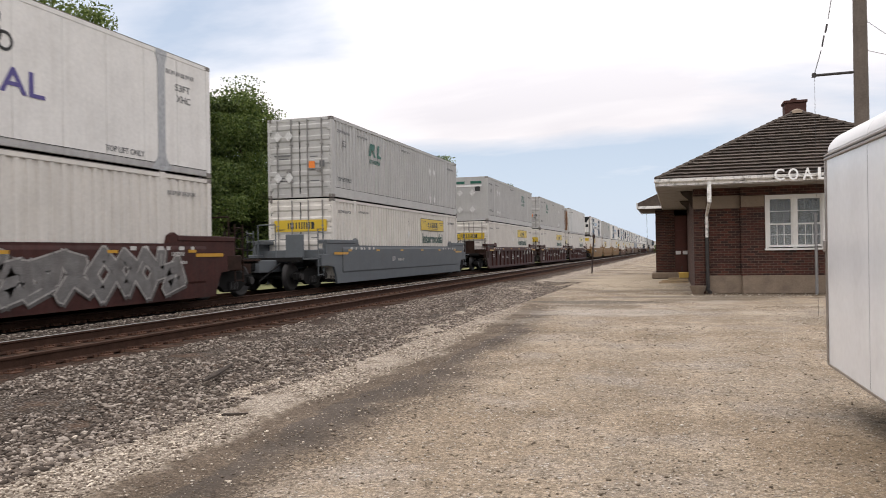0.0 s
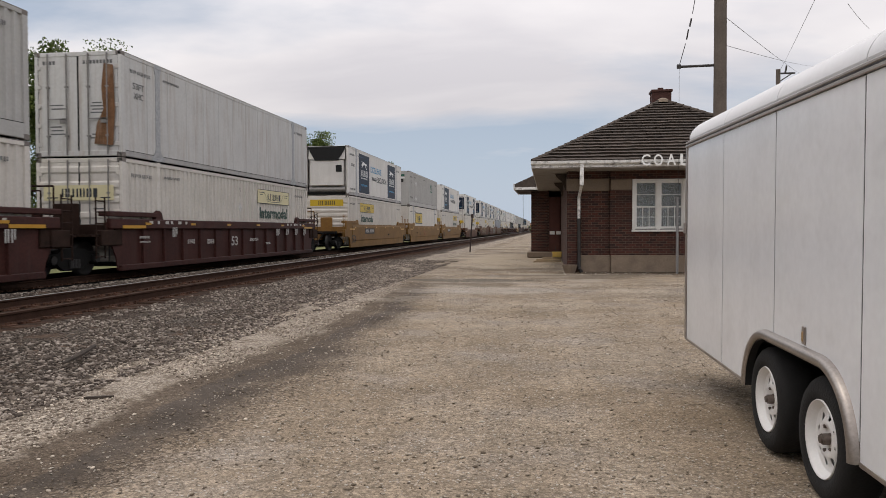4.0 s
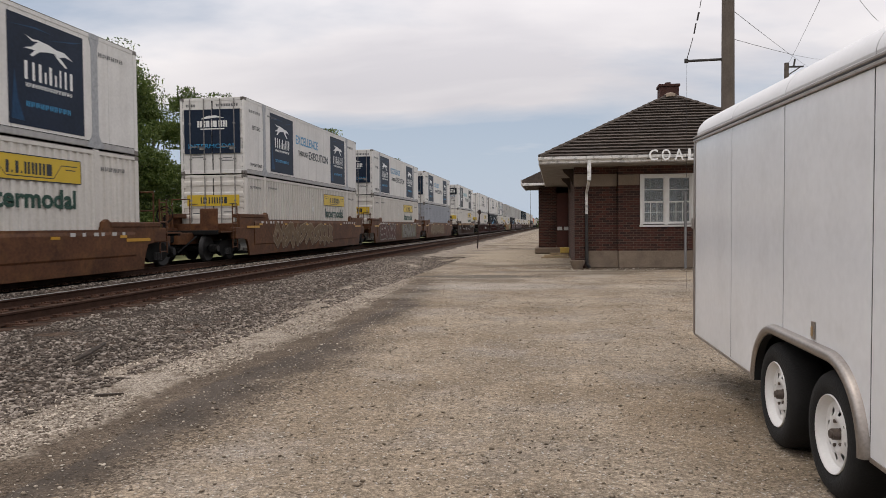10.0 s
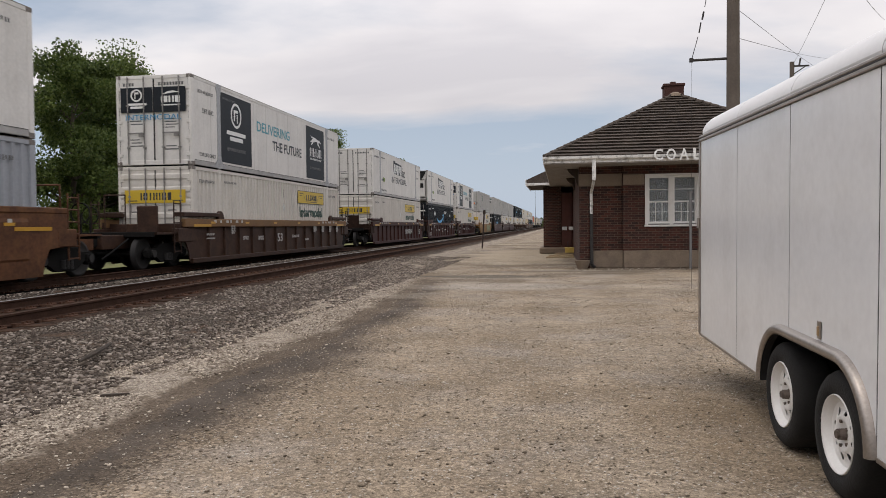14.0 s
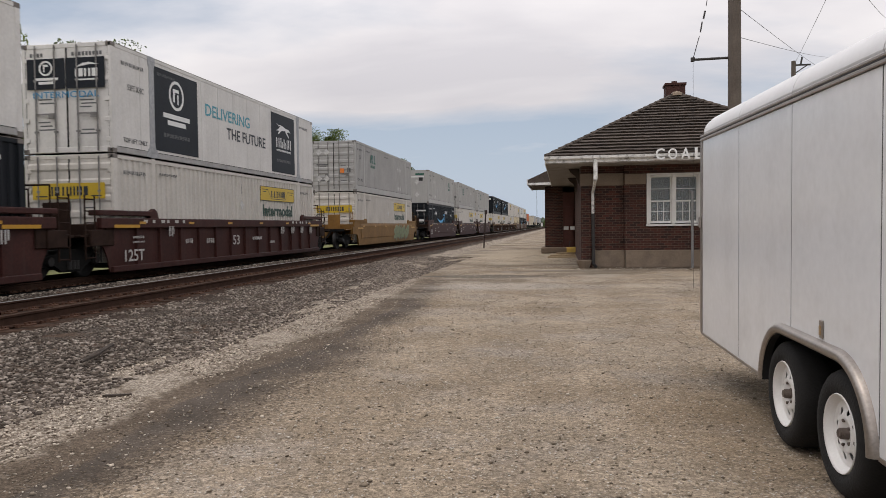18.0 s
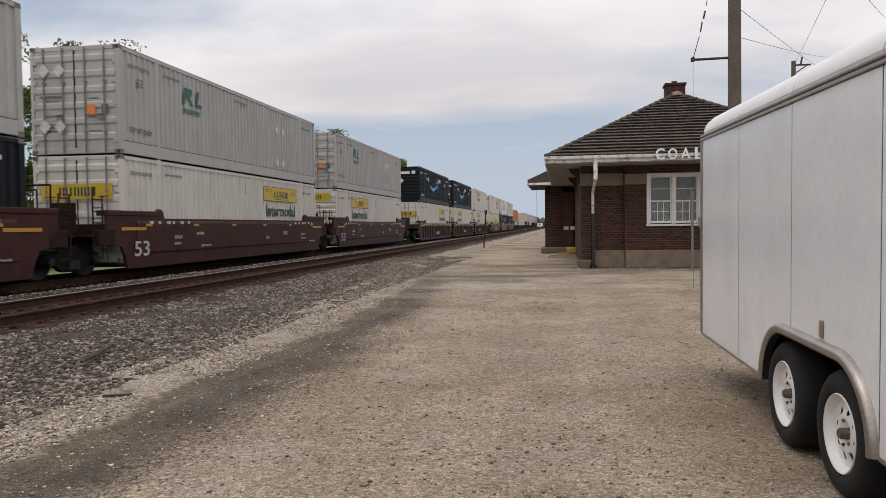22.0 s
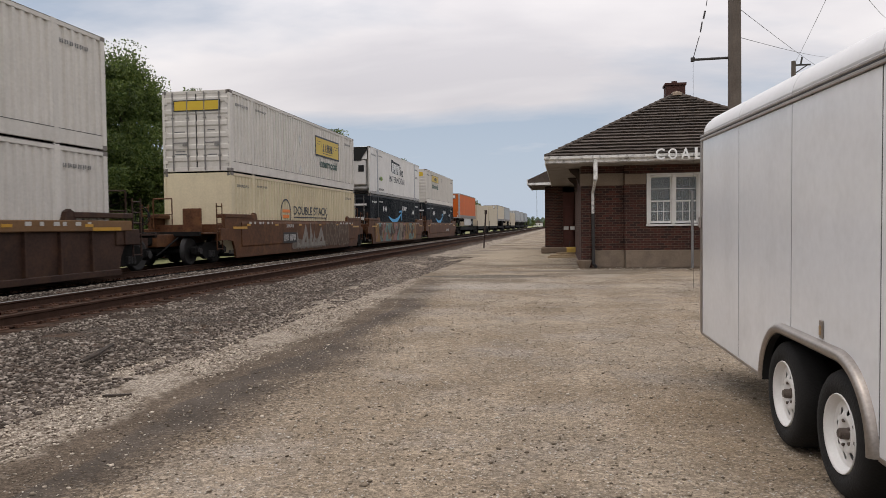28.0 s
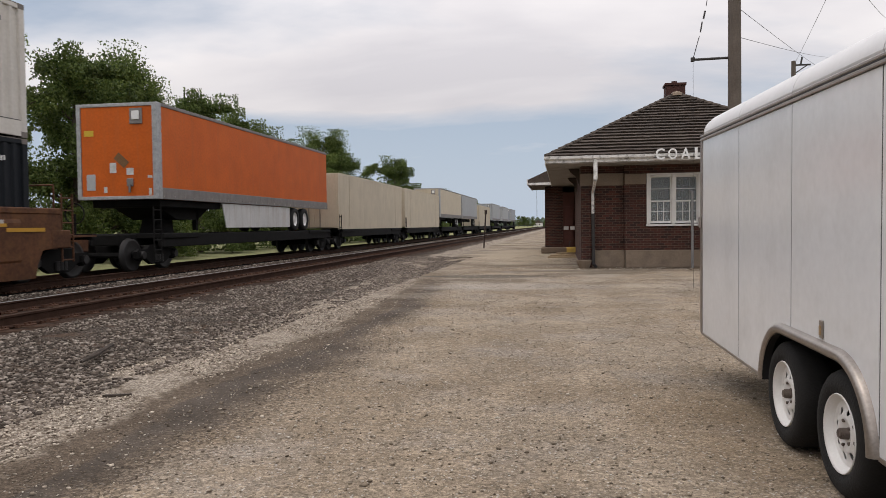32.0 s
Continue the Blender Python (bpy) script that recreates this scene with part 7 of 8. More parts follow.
        part("white_mark", shared("plog2", lambda: [mb := MB(), [(mb.box(.003, .006, .22 + i * .50, .22 + i * .50 + .17, .20 - i * .012, .86 - i * .012), mb.box(.003, .006, .22 + i * .50 + .23, .22 + i * .50 + .40, .20 - i * .012 + (.22 if i % 2 else 0), .86 - i * .012)) for i in range(5)], mb.mesh("white_mark", PALEDECAL)][-1]), PALEDECAL, p)
        lettering(c, "INTERMODAL", INK, 5.35, 1.02, 5.1, .42)
        part("eco_mark", shared("eco", lambda: MB().prism([(.30, .22), (.55, .30), (.98, .24), (1.02, .10), (.80, .0), (.45, .02)], "x", 0, .003).mesh("eco_mark", LIME_DECAL)), LIME_DECAL, c, "lime green eco mark", at=pose(1.286, Y0 + 2.3, .92))
        part("eco_writing", shared("eco2", lambda: strokes(MB(), .003, .006, .02, .62, .06, .2, 3).mesh("eco_writing", INK)), INK, c, at=pose(1.286, Y0 + 2.3, .92))
        lettering(c, "TOP LIFT ONLY", GREYINK, 2.2, .3, 1.5, .14)
        lettering(c, "53FT XHC", GREYINK, 14.6, 1.75, .8, .16)
    elif style == "smile":
        part("smile_logo", shared("smile", lambda: swoosh(SKYBLUE)), SKYBLUE, c, "sky blue smile mark", at=pose(1.286, Y0 + 4.85, 1.18))
        part("white_mark", shared("pr", lambda: [mb := MB(), [mb.box(0, .004, q, q + .085, lo, hi) for q, lo, hi in ((0, -.14, .30), (.20, .0, .30), (.40, 0, .30), (.62, 0, .30), (.80, 0, .30), (.98, 0, .28), (1.16, 0, .28), (1.36, 0, .30), (1.54, .13, .30))], mb.mesh("white_mark", PALEDECAL)][-1]), PALEDECAL, c, at=pose(1.286, Y0 + 9.3, 2.05))
        for y in (3.5, 4.15):
            diamond(c, PALEDECAL, y, 2.05, .18)
        for y in (13.1, 13.6):
            diamond(c, PALEDECAL, y, 1.95, .16)
        lettering(c, "TOP LIFT ONLY", PALEDECAL, .6, .5, 1.3, .15)
        if end == "plain":
            edecal(c, PALEDECAL, -.55, 2.3, 1.0, .2, "white_mark", "", -.014)
            edecal(c, PALEDECAL, .62, 2.3, .32, .26, "white_mark", "", -.014)
            for q in (-.75, -.25):
                diamond(c, PALEDECAL, q, 1.75, .2, True)
        else:
            edecal(c, PALEDECAL, .2, 2.2, .85, .12, dy=-.028)
            edecal(c, PALEDECAL, .35, 1.3, .5, .2, dy=-.028)
    elif style == "purple":
        lettering(c, "AL", PURPLE, 9.62, 1.02, 1.05, .48)
        for y in (8.3, 8.95):
            decal(c, PURPLE, y, 1.02, .45, .48)
        part("logo", shared("swirl", lambda: MB().ring((0, 0, 0), (1, 0, 0), [(.13, 0), (.13, .004), (.19, .004), (.19, 0)], 18).ring((0, -.26, .10), (1, 0, 0), [(.05, 0), (.05, .004), (.20, .004), (.20, 0)], 14).ring((0, -.30, .42), (1, 0, 0), [(.16, 0), (.16, .004), (.22, .004), (.22, 0)], 16).mesh("logo", MARKK)), MARKK, c, at=pose(1.286, Y0 + 9.75, 1.95))
        lettering(c, "TOP LIFT ONLY", GREYINK, 12.3, .26, 1.25, .13)
        lettering(c, "53FT", GREYINK, 14.7, 2.02, .6, .17)
        lettering(c, "XHC", GREYINK, 14.75, 1.75, .55, .17)
    elif style == "plainx":
        part("rust_stain", shared("stain", lambda: MB().prism([(.50, .35), (1.05, .30), (1.12, 1.2), (1.08, 2.5), (.80, 2.55), (.72, 1.9), (.78, 1.3), (.58, .9)], "y", -.004, 0).mesh("rust_stain", RUSTSTAIN)), RUSTSTAIN, c, "brown rust stain", at=pose(0, Y0 - .028, 0))
        lettering(c, "53FT", GREYINK, .6, 1.95, .6, .18)
        lettering(c, "XHC", GREYINK, .65, 1.68, .5, .18)
    elif style == "stack":
        lettering(c, "DOUBLE STACK", INK, 6.30, 1.46, 4.75, .38)
        part("arrow", shared("dsarrow", lambda: MB().box(0, .004, 0, 4.5, 0, .05).prism([(4.5, -.10), (4.5, .03), (4.86, .26), (4.70, .12)], "x", 0, .004).mesh("arrow", INK)), INK, c, at=pose(1.286, Y0 + 6.30, 1.32))
        part("logo", shared("ball", lambda: MB().ring((0, 0, 0), (1, 0, 0), [(.55, 0), (.55, .004), (.62, .004), (.62, 0)], 28).mesh("logo", INK)), INK, c, "dark ring mark with orange bars", at=pose(1.286, Y0 + 5.35, 1.50))
        part("logo_stripe", shared("ballbars", lambda: MB().prism([(-.42, .04), (.50, .04), (.44, .17), (-.36, .17)], "x", 0, .004).prism([(-.36, -.20), (.34, -.20), (.40, -.06), (-.40, -.06)], "x", 0, .004).mesh("logo_stripe", ORANGEDECAL)), ORANGEDECAL, c, at=pose(1.286, Y0 + 5.35, 1.50))


LOW, UP = 0.30, 0.30 + CH + 0.032
M53 = (("53", -7.75, .46, .75, .42), ("bar", -4.2, 1.0, .5, .09), ("bar", -3.9, .62, .7, .07), ("bar", 3.4, .9, .45, .16), ("bar", 6.6, .55, .8, .06), ("bar", -5.6, .9, .5, .10), ("bar", -5.6, .72, .4, .08), ("bar", 5.5, .85, .6, .08), ("bar", 5.5, .7, .7, .06), ("bar", 1.5, .75, .35, .12))
MRIB = (("53", -1.2, .62, .55, .34), ("bar", -7.5, .95, .55, .07), ("bar", -7.5, .83, .6, .05), ("bar", -5.6, .98, .35, .30), ("bar", -3.2, .72, .55, .16), ("bar", 3.4, .95, .45, .28), ("bar", 4.6, .95, .45, .28), ("bar", 5.8, .95, .4, .28), ("bar", 7.0, .92, .4, .3), ("bar", 2.2, .6, .5, .09), ("bar", -4.6, .75, .5, .14), ("bar", .5, .75, .9, .12))


def stack(u, car, lower, upper):
    """One unit of the train: a well car with the two containers in it."""
    well_car(u, **car)
    container(u, LOW, *lower)
    container(u, UP, *upper)


JBD = (JBWHITE, "jb", "doors", "corr", "with yellow sign, lower in stack")
GRD = (GREYBOX, "grey", "doors", "corr", "with a green mark, upper in stack")
GRP = (GREYBOX, "grey", "plain", "corr", "with white placards, upper in stack")
KLD = (COOLWHITE, "kl", "doors", "flat", "with navy advert panels, upper in stack")
KL2 = (COOLWHITE, "kl2", "doors", "flat", "with navy advert panels, upper in stack")
KLC = (COOLWHITE, "kl", "cool", "flat", "with cooling unit and navy panels, upper in stack")
FFD = (COOLWHITE, "ff", "doors", "flat", "with charcoal advert panels, upper in stack")
SML = (BLACKBOX, "smile", "doors", "corr", "with a blue smile, lower in stack")


def C(body, front, back, **k):
    return dict(body=body, front=front, back=back, **k)


YP = (("53", -7.8, .42, .8, .44), ("plate", -4.6, .92, 2.6, .34), ("bar", 2.2, .78, .6, .1))
stack(-14.3, C(RUSTBROWN, "cpl", "cpl"), JBD, GRD)
stack(9.25, C(BROWN, "cpl", "cpl", art="silver", marks=(("bar", 6.2, 1.2, .5, .1), ("bar", 6.2, 1.0, .6, .08))), (JBWHITE, "none", "doors", "corr", "in a well car"), (COOLWHITE, "purple", "doors", "flat", "with purple letters, upper in stack"))
stack(32.85, C(CARGREY, "cpl", "cpl", marks=(("bar", -2.6, .85, .4, .2), ("bar", -1.9, .85, .8, .12))), JBD, GRD)
stack(56.4, C(BROWN, "cpl", "art", ribbed=True, low=.1, marks=MRIB), JBD, GRP)
stack(76.7, C(BROWN, "art", "art", ribbed=True, low=.1, marks=MRIB + (("125T", -7.75, .34, .85, .32),)), JBD, GRD)
stack(96.6, C(BROWN, "art", "cpl", ribbed=True, low=.1, marks=MRIB), (JBWHITE, "jbf", "doors", "corr", "with a faded sign, lower in stack"), (DULLWHITE, "plainx", "doors", "flat", "with a rust-stained end, upper in stack"))
stack(120.4, C(YELLOWCAR, "cpl", "art", marks=YP), (JBWHITE, "jb", "plain", "corr", "with yellow sign, lower in stack"), KLC)
stack(140.1, C(YELLOWCAR, "art", "art", marks=(("red", -1.6, .62, 1.5, .42), ("bar", -5.5, .85, .8, .06), ("bar", -3.6, .72, .22, .2))), (JBWHITE, "jb2", "plain", "flat", "with bordered yellow sign, lower"), GRP)
stack(159.9, C(YELLOWCAR, "art", "cpl", marks=YP), JBD, (COOLWHITE, "kl1", "plain", "flat", "with one navy panel, upper in stack"))
stack(183.5, C(RUSTBROWN, "cpl", "cpl", height=1.16, low=.05, marks=(("bar", -2, .62, 1.4, .2),)), JBD, KLD)
stack(207.1, C(RUSTBROWN, "cpl", "art", art="buff"), JBD, KLD)
stack(227.4, C(RUSTBROWN, "art", "art", art="tags"), JBD, KL2)
stack(246.9, C(RUSTBROWN, "art", "cpl", art="buff"), (GREYSTEEL, "none", "doors", "corr", "in a well car"), KL2)
stack(270.4, C(DARKRUST, "cpl", "cpl", ribbed=True, low=.1, chord=TANCHORD, marks=MRIB), JBD, FFD)
stack(294.1, C(BROWN, "cpl", "art", ribbed=True, low=.1, marks=(("53", 6.3, .55, .6, .4), ("bar", 1.0, .62, 2.6, .34))), JBD, (COOLWHITE, "prime", "doors", "flat", "with a dark mark, upper in stack"))
stack(313.9, C(BROWN, "art", "art", ribbed=True, low=.1, marks=MRIB + (("125T", -8.25, .34, .95, .32),)), SML, (COOLWHITE, "prime", "cool", "flat", "with a cooling unit, upper in stack"))
stack(333.4, C(BROWN, "art", "cpl", ribbed=True, low=.1, marks=MRIB + (("125T", -7.9, .34, .95, .32),)), JBD, FFD)
stack(357.1, C(YELLOWCAR, "cpl", "cpl", height=1.40, art="green"), JBD, GRD)
stack(380.9, C(BROWN, "cpl", "art", marks=M53), SML, GRP)
stack(400.7, C(BROWN, "art", "art", marks=M53), JBD, GRD)
stack(420.2, C(BROWN, "art", "cpl", marks=M53), (JBWHITE, "jb", "plain", "corr", "with yellow sign, lower in stack"), GRD)
stack(443.8, C(DARKRUST, "cpl", "art", ribbed=True, height=1.43, low=.02, chord=TANCHORD, marks=(("bar", -1.0, .4, 2.0, .28),)), JBD, (BLACKBOX, "smile", "plain", "corr", "with a blue smile, upper in stack"))
stack(463.6, C(DARKRUST, "art", "art", ribbed=True, height=1.43, low=.02, chord=TANCHORD, marks=(("bar", -1.0, .4, 2.0, .28),)), (JBWHITE, "jb", "plain", "corr", "with yellow sign, lower in stack"), (BLACKBOX, "smile", "doors", "corr", "with a blue smile, upper in stack"))
stack(483.6, C(DARKRUST, "art", "cpl", ribbed=True, height=1.43, low=.02, chord=TANCHORD, marks=(("plate", -5.0, .4, 2.4, .34),)), (JBWHITE, "jb", "plain", "corr", "with yellow sign, lower in stack"), (JBWHITE, "jb", "plain", "corr", "with a yellow sign, upper in stack"))
stack(507.2, C(RUSTBROWN, "cpl", "art", art="white", marks=(("plate", -3.5, .55, 1.6, .45), ("bar", -3.1, 1.2, .9, .14))), (CREAM, "stack", "plain", "corr", "with dark lettering, lower in stack"), (JBWHITE, "jbu", "doors", "corr", "with a yellow sign, upper in stack"))
stack(527.0, C(RUSTBROWN, "art", "art", art="wild"), SML, (COOLWHITE, "prime", "cool", "flat", "with a cooling unit, upper in stack"))
stack(546.5, C(RUSTBROWN, "art", "cpl", marks=(("bar", 2.0, .7, 1.8, .2),)), SML, (JBWHITE, "jb", "plain", "corr", "with a yellow sign, upper in stack"))

# ---------------------------------------------------------------- train: flat cars with road trailers
DARKRAIL = mat("dull_grey_steel_rail", (0.20, 0.185, 0.175), 0.6, 0.1, 0.2, 4, streak=0.3, spec=0.2)
ORANGE = paint("orange_trailer_paint", (0.50, 0.100, 0.010), var=0.16, streak=0.3, dirtcol=(0.30, 0.11, 0.04))
BEIGE = paint("beige_box_paint", (0.52, 0.45, 0.34), streak=0.25, dirtcol=(0.26, 0.20, 0.13))
PALEGREY = paint("pale_grey_trailer_paint", (0.36, 0.37, 0.375), streak=0.2)


def flat_car(u, length):
    h = length / 2
    car = thing("flat_car", pose(TRAIN_TRACK, u, RAIL_TOP), "black steel spine flat car carrying a road trailer", "rail car", "cars of the train")
    part("deck", shared(("deck", length), lambda: MB().box(-.45, .45, -h + .3, h - .3, .72, 1.06, .03).box(-1.35, 1.35, -h + 1.2, -h + 3.4, .92, 1.07, .02).box(-1.35, 1.35, h - 4.2, h - 1.0, .92, 1.07, .02)
         .box(-1.30, -1.12, -h + 1.2, h - 1.0, .66, 1.05, .02).box(1.12, 1.30, -h + 1.2, h - 1.0, .66, 1.05, .02).mesh("deck", UNDER)), UNDER, car)
    part("hitch", shared("hitch", lambda: MB().prism([(-.5, 1.06), (.4, 1.06), (.15, 2.05), (-.05, 2.05)], "x", -.35, .35).mesh("hitch", UNDER)), UNDER, car, at=pose(0, -h + 3.2, 0))
    part("ladder", shared(("ladder", "flat"), lambda: ladder_mesh(UNDER)), UNDER, car, at=pose(1.3, -h + .9, -.2))
    part("coupler", shared("fcoup", lambda: MB().box(-.12, .12, -.5, .5, .72, .95, .03).mesh("coupler", UNDER)), UNDER, car, at=pose(0, h, 0))
    truck(car, -h + 1.3)
    truck(car, h - 1.6)
    TRAIN.append((car, u, RAIL_TOP))


def road_trailer(u, body, label, ztop=4.9, length=16.1, skirt=True):
    t = thing("road_trailer", pose(TRAIN_TRACK, u, RAIL_TOP), label, "trailer", "trailers on flat cars")
    h, zb = length / 2, ztop - 2.82
    part("box", MB().box(-1.26, 1.26, -h + .06, h, zb + .18, ztop - .04, .02), body, t)
    part("top_rail", MB().box(1.245, 1.285, -h, h, ztop - .1, ztop, .01).box(-1.285, -1.245, -h, h, ztop - .1, ztop, .01), DARKRAIL, t)
    part("bottom_rail", MB().box(1.235, 1.285, -h, h, zb, zb + .34, .01).box(-1.285, -1.235, -h, h, zb, zb + .34, .01), DARKRAIL, t, "dull grey lower rail")
    rv = MB()
    for i in range(26):
        y = -h + .3 + i * (length - .6) / 25
        rv.box(1.285, 1.292, y - .02, y + .02, zb + .06, zb + .12)
    part("rivets", rv, ALTRIM, t)
    part("door_frame", MB().box(1.12, 1.29, -h - .02, -h + .22, zb, ztop, .01).box(-1.29, -1.16, -h - .02, -h + .1, zb, ztop, .01).box(-1.16, 1.16, -h - .02, -h + .1, ztop - .1, ztop, .01).box(-1.16, 1.16, -h - .02, -h + .1, zb, zb + .1, .01), GALV, t)
    d = part("door", MB().box(-1.15, 1.15, -h + .01, -h + .06, zb + .1, ztop - .1), body, t)
    part("rear_mark", MB().box(-1.05, -.75, -h - .001, -h + .009, ztop - .95, ztop - .78), JBYELLOW, d, "yellow label")
    part("parcel_sticker", MB().box(-.22, .22, -.005, .005, -.12, .12), TANCHORD, d, "tilted tan sticker", at=pose(.12, -h + .005, zb + 1.15, 0, 42, 0))
    for x0, z0, w, hh in ((-.25, .78, .2, .3), (.28, .72, .22, .2), (.95, .62, .14, .07), (.98, .12, .08, .2), (-.45, .2, .1, .18)):
        part("rear_label", shared(("rlab", w, hh), lambda: MB().box(0, w, -.001, .009, 0, hh).mesh("rear_label", WORNWHITE)), WORNWHITE, d, at=pose(x0, -h, zb + z0))
    part("grey_patch", MB().box(-1.0, -.72, -h - .001, -h + .009, zb + .28, zb + .75), PALEGREY, d, "grey patch with a white frame")
    part("door_hasp", MB().box(.3, .5, -h - .05, -h + .009, zb + .38, zb + .62, .02).cyl((.4, -h - .05, zb + .2), (.4, -h - .05, zb + .45), .035, 8), DARKRAIL, d)
    vb = part("vent_box", MB().box(.42, .82, -h - .03, -h + .009, ztop - .62, ztop - .16, .01), DARKRAIL, d, "grey vent frame")
    part("vent_cap", MB().box(.50, .74, -h - .06, -h - .031, ztop - .5, ztop - .24, .03), PALEDECAL, vb)
    part("kingpin_frame", MB().box(-1.1, 1.1, -h + .4, -h + 4.4, zb - .22, zb - .01, .02).prism([(-h + .9, zb - .2), (-h + 4.2, zb - .2), (-h + 3.4, 1.5), (-h + 2.0, 1.5)], "x", -.75, .75), UNDER, t, "black underframe")
    part("slider", MB().box(-.5, .5, h - 5.4, h - 2.2, zb - .35, zb).box(-.45, .45, -h + 1.4, -h + 2.6, zb - .25, zb), UNDER, t)
    for x0 in (.6, -.75):
        part("landing_leg", MB().box(x0, x0 + .15, -h + 3.3, -h + 3.45, 1.15, zb, .01), UNDER, t)
    if skirt:
        part("side_skirt", MB().prism([(-h + 4.3, zb - .02), (h - 5.2, zb - .02), (h - 5.2, 1.22), (-h + 4.6, 1.22)], "x", 1.20, 1.23), DULLWHITE, t, "white side skirt")
    tm = shared("rtyre", lambda: MB().ring((0, 0, 0), (1, 0, 0), [(.30, .0), (.33, -.02), (.47, -.01), (.50, .05), (.50, .22), (.47, .26), (.30, .26)], 22).mesh("tyre", RUBBER, True))
    rm = shared("rrim", lambda: MB().ring((0, 0, 0), (1, 0, 0), [(.30, .02), (.26, .06), (.16, .10), (.12, .04), (.01, .03)], 18).mesh("rim", RIMWHITE, True))
    for y in (h - 4.6, h - 3.35):
        for s in (-1, 1):
            w = part("wheel", tm, RUBBER, t, "black road wheel", at=pose(s * 1.26, y, 1.06 + .505, 0, 0, 0 if s < 0 else 180))
            part("rim", rm, RIMWHITE, w)
    TRAIN.append((t, u, RAIL_TOP))
    return t


def box_on_flat(u, body, label, length=16.0, z=1.08, h=2.95):
    t = thing("box_container", pose(TRAIN_TRACK, u, RAIL_TOP + z), label, "container", "boxes on flat cars")
    l = length / 2
    part("body", MB().box(-1.28, 1.28, -l, l, .05, h, .02), body, t)
    part("frame", MB().box(1.27, 1.30, -l, -l + .15, 0, h + .02).box(1.27, 1.30, l - .15, l, 0, h + .02).box(1.27, 1.295, -l + .15, l - .15, 0, .15).box(1.27, 1.295, -l + .15, l - .15, h - .1, h + .02), body, t)
    for y in (-l + 2.2, l - 2.2):
        part("post", MB().box(1.28, 1.30, y - .06, y + .06, .15, h - .1), body, t)
    dr = part("door", MB().box(-1.2, -.02, -l - .03, -l, .12, h - .08).box(.02, 1.2, -l - .03, -l, .12, h - .08), body, t)
    part("lock_rod", MB().cyl((-.3, -l - .06, .1), (-.3, -l - .06, h - .1), .025, 6).cyl((.3, -l - .06, .1), (.3, -l - .06, h - .1), .025, 6), CHROME, dr)
    TRAIN.append((t, u, RAIL_TOP + z))
    return t


flat_car(568.2, 18.4)
road_trailer(568.1, ORANGE, "orange road trailer with white side skirt on a flat car")
END = [(586.0, "b", BEIGE, "beige box container on a black flat car"), (603.0, "b", BEIGE, "beige box container with rusty seams on a flat car"),
       (619.6, "t", BEIGE, "beige road trailer riding on a flat car"), (636.0, "t", PALEGREY, "pale grey road trailer riding on a flat car"),
       (654.4, "b", BEIGE, "beige box container low on a flat car"), (675.0, "t", PALEGREY, "grey road trailer with dark roof on a flat car"),
       (697.0, "t", PALEGREY, "pale grey road trailer on a flat car"), (722.0, "t", GREYSTEEL, "blue-grey road trailer on the last flat car")]
prev = 577.4
for i, (u, k, body, lab) in enumerate(END):
    nxt = (u + END[i + 1][0]) / 2 if i + 1 < len(END) else u + 9.2
    flat_car((prev + nxt) / 2, round(nxt - prev, 2))
    prev = nxt
    if k == "b":
        box_on_flat(u, body, lab)
    else:
        road_trailer(u, body, lab, 4.85, 15.6, skirt=False)

# ---------------------------------------------------------------- trees
BARK = mat("grey_brown_bark", (0.085, 0.068, 0.052), 0.95, 0, 0.3, 6, 0.7, 30)


def leaf_mat(name, c0, c1):
    m, N, L, b = nodes_of(name)
    n = Net(N, L)
    geo = N.new("ShaderNodeNewGeometry")
    col = n.mix(geo.outputs["Random Per Island"], c0, c1)
    col = n.scale(col, n.span(n.noise(geo.outputs["Position"], 0.6, 3), 0.3, 0.7, 0.7, 1.3))
    L.new(col, b.inputs["Base Color"])
    b.inputs["Roughness"].default_value = 0.6
    b.inputs["Specular IOR Level"].default_value = 0.25
    tr = N.new("ShaderNodeBsdfTranslucent")
    L.new(col, tr.inputs["Color"])
    ms = N.new("ShaderNodeMixShader")
    ms.inputs[0].default_value = 0.3
    L.new(b.outputs[0], ms.inputs[1])
    L.new(tr.outputs[0], ms.inputs[2])
    L.new(ms.outputs[0], N["Material Output"].inputs[0])
    return m


LEAF = leaf_mat("spring_leaves", (0.050, 0.086, 0.019), (0.185, 0.228, 0.062))
LEAF2 = leaf_mat("dark_leaves", (0.040, 0.070, 0.017), (0.145, 0.186, 0.050))


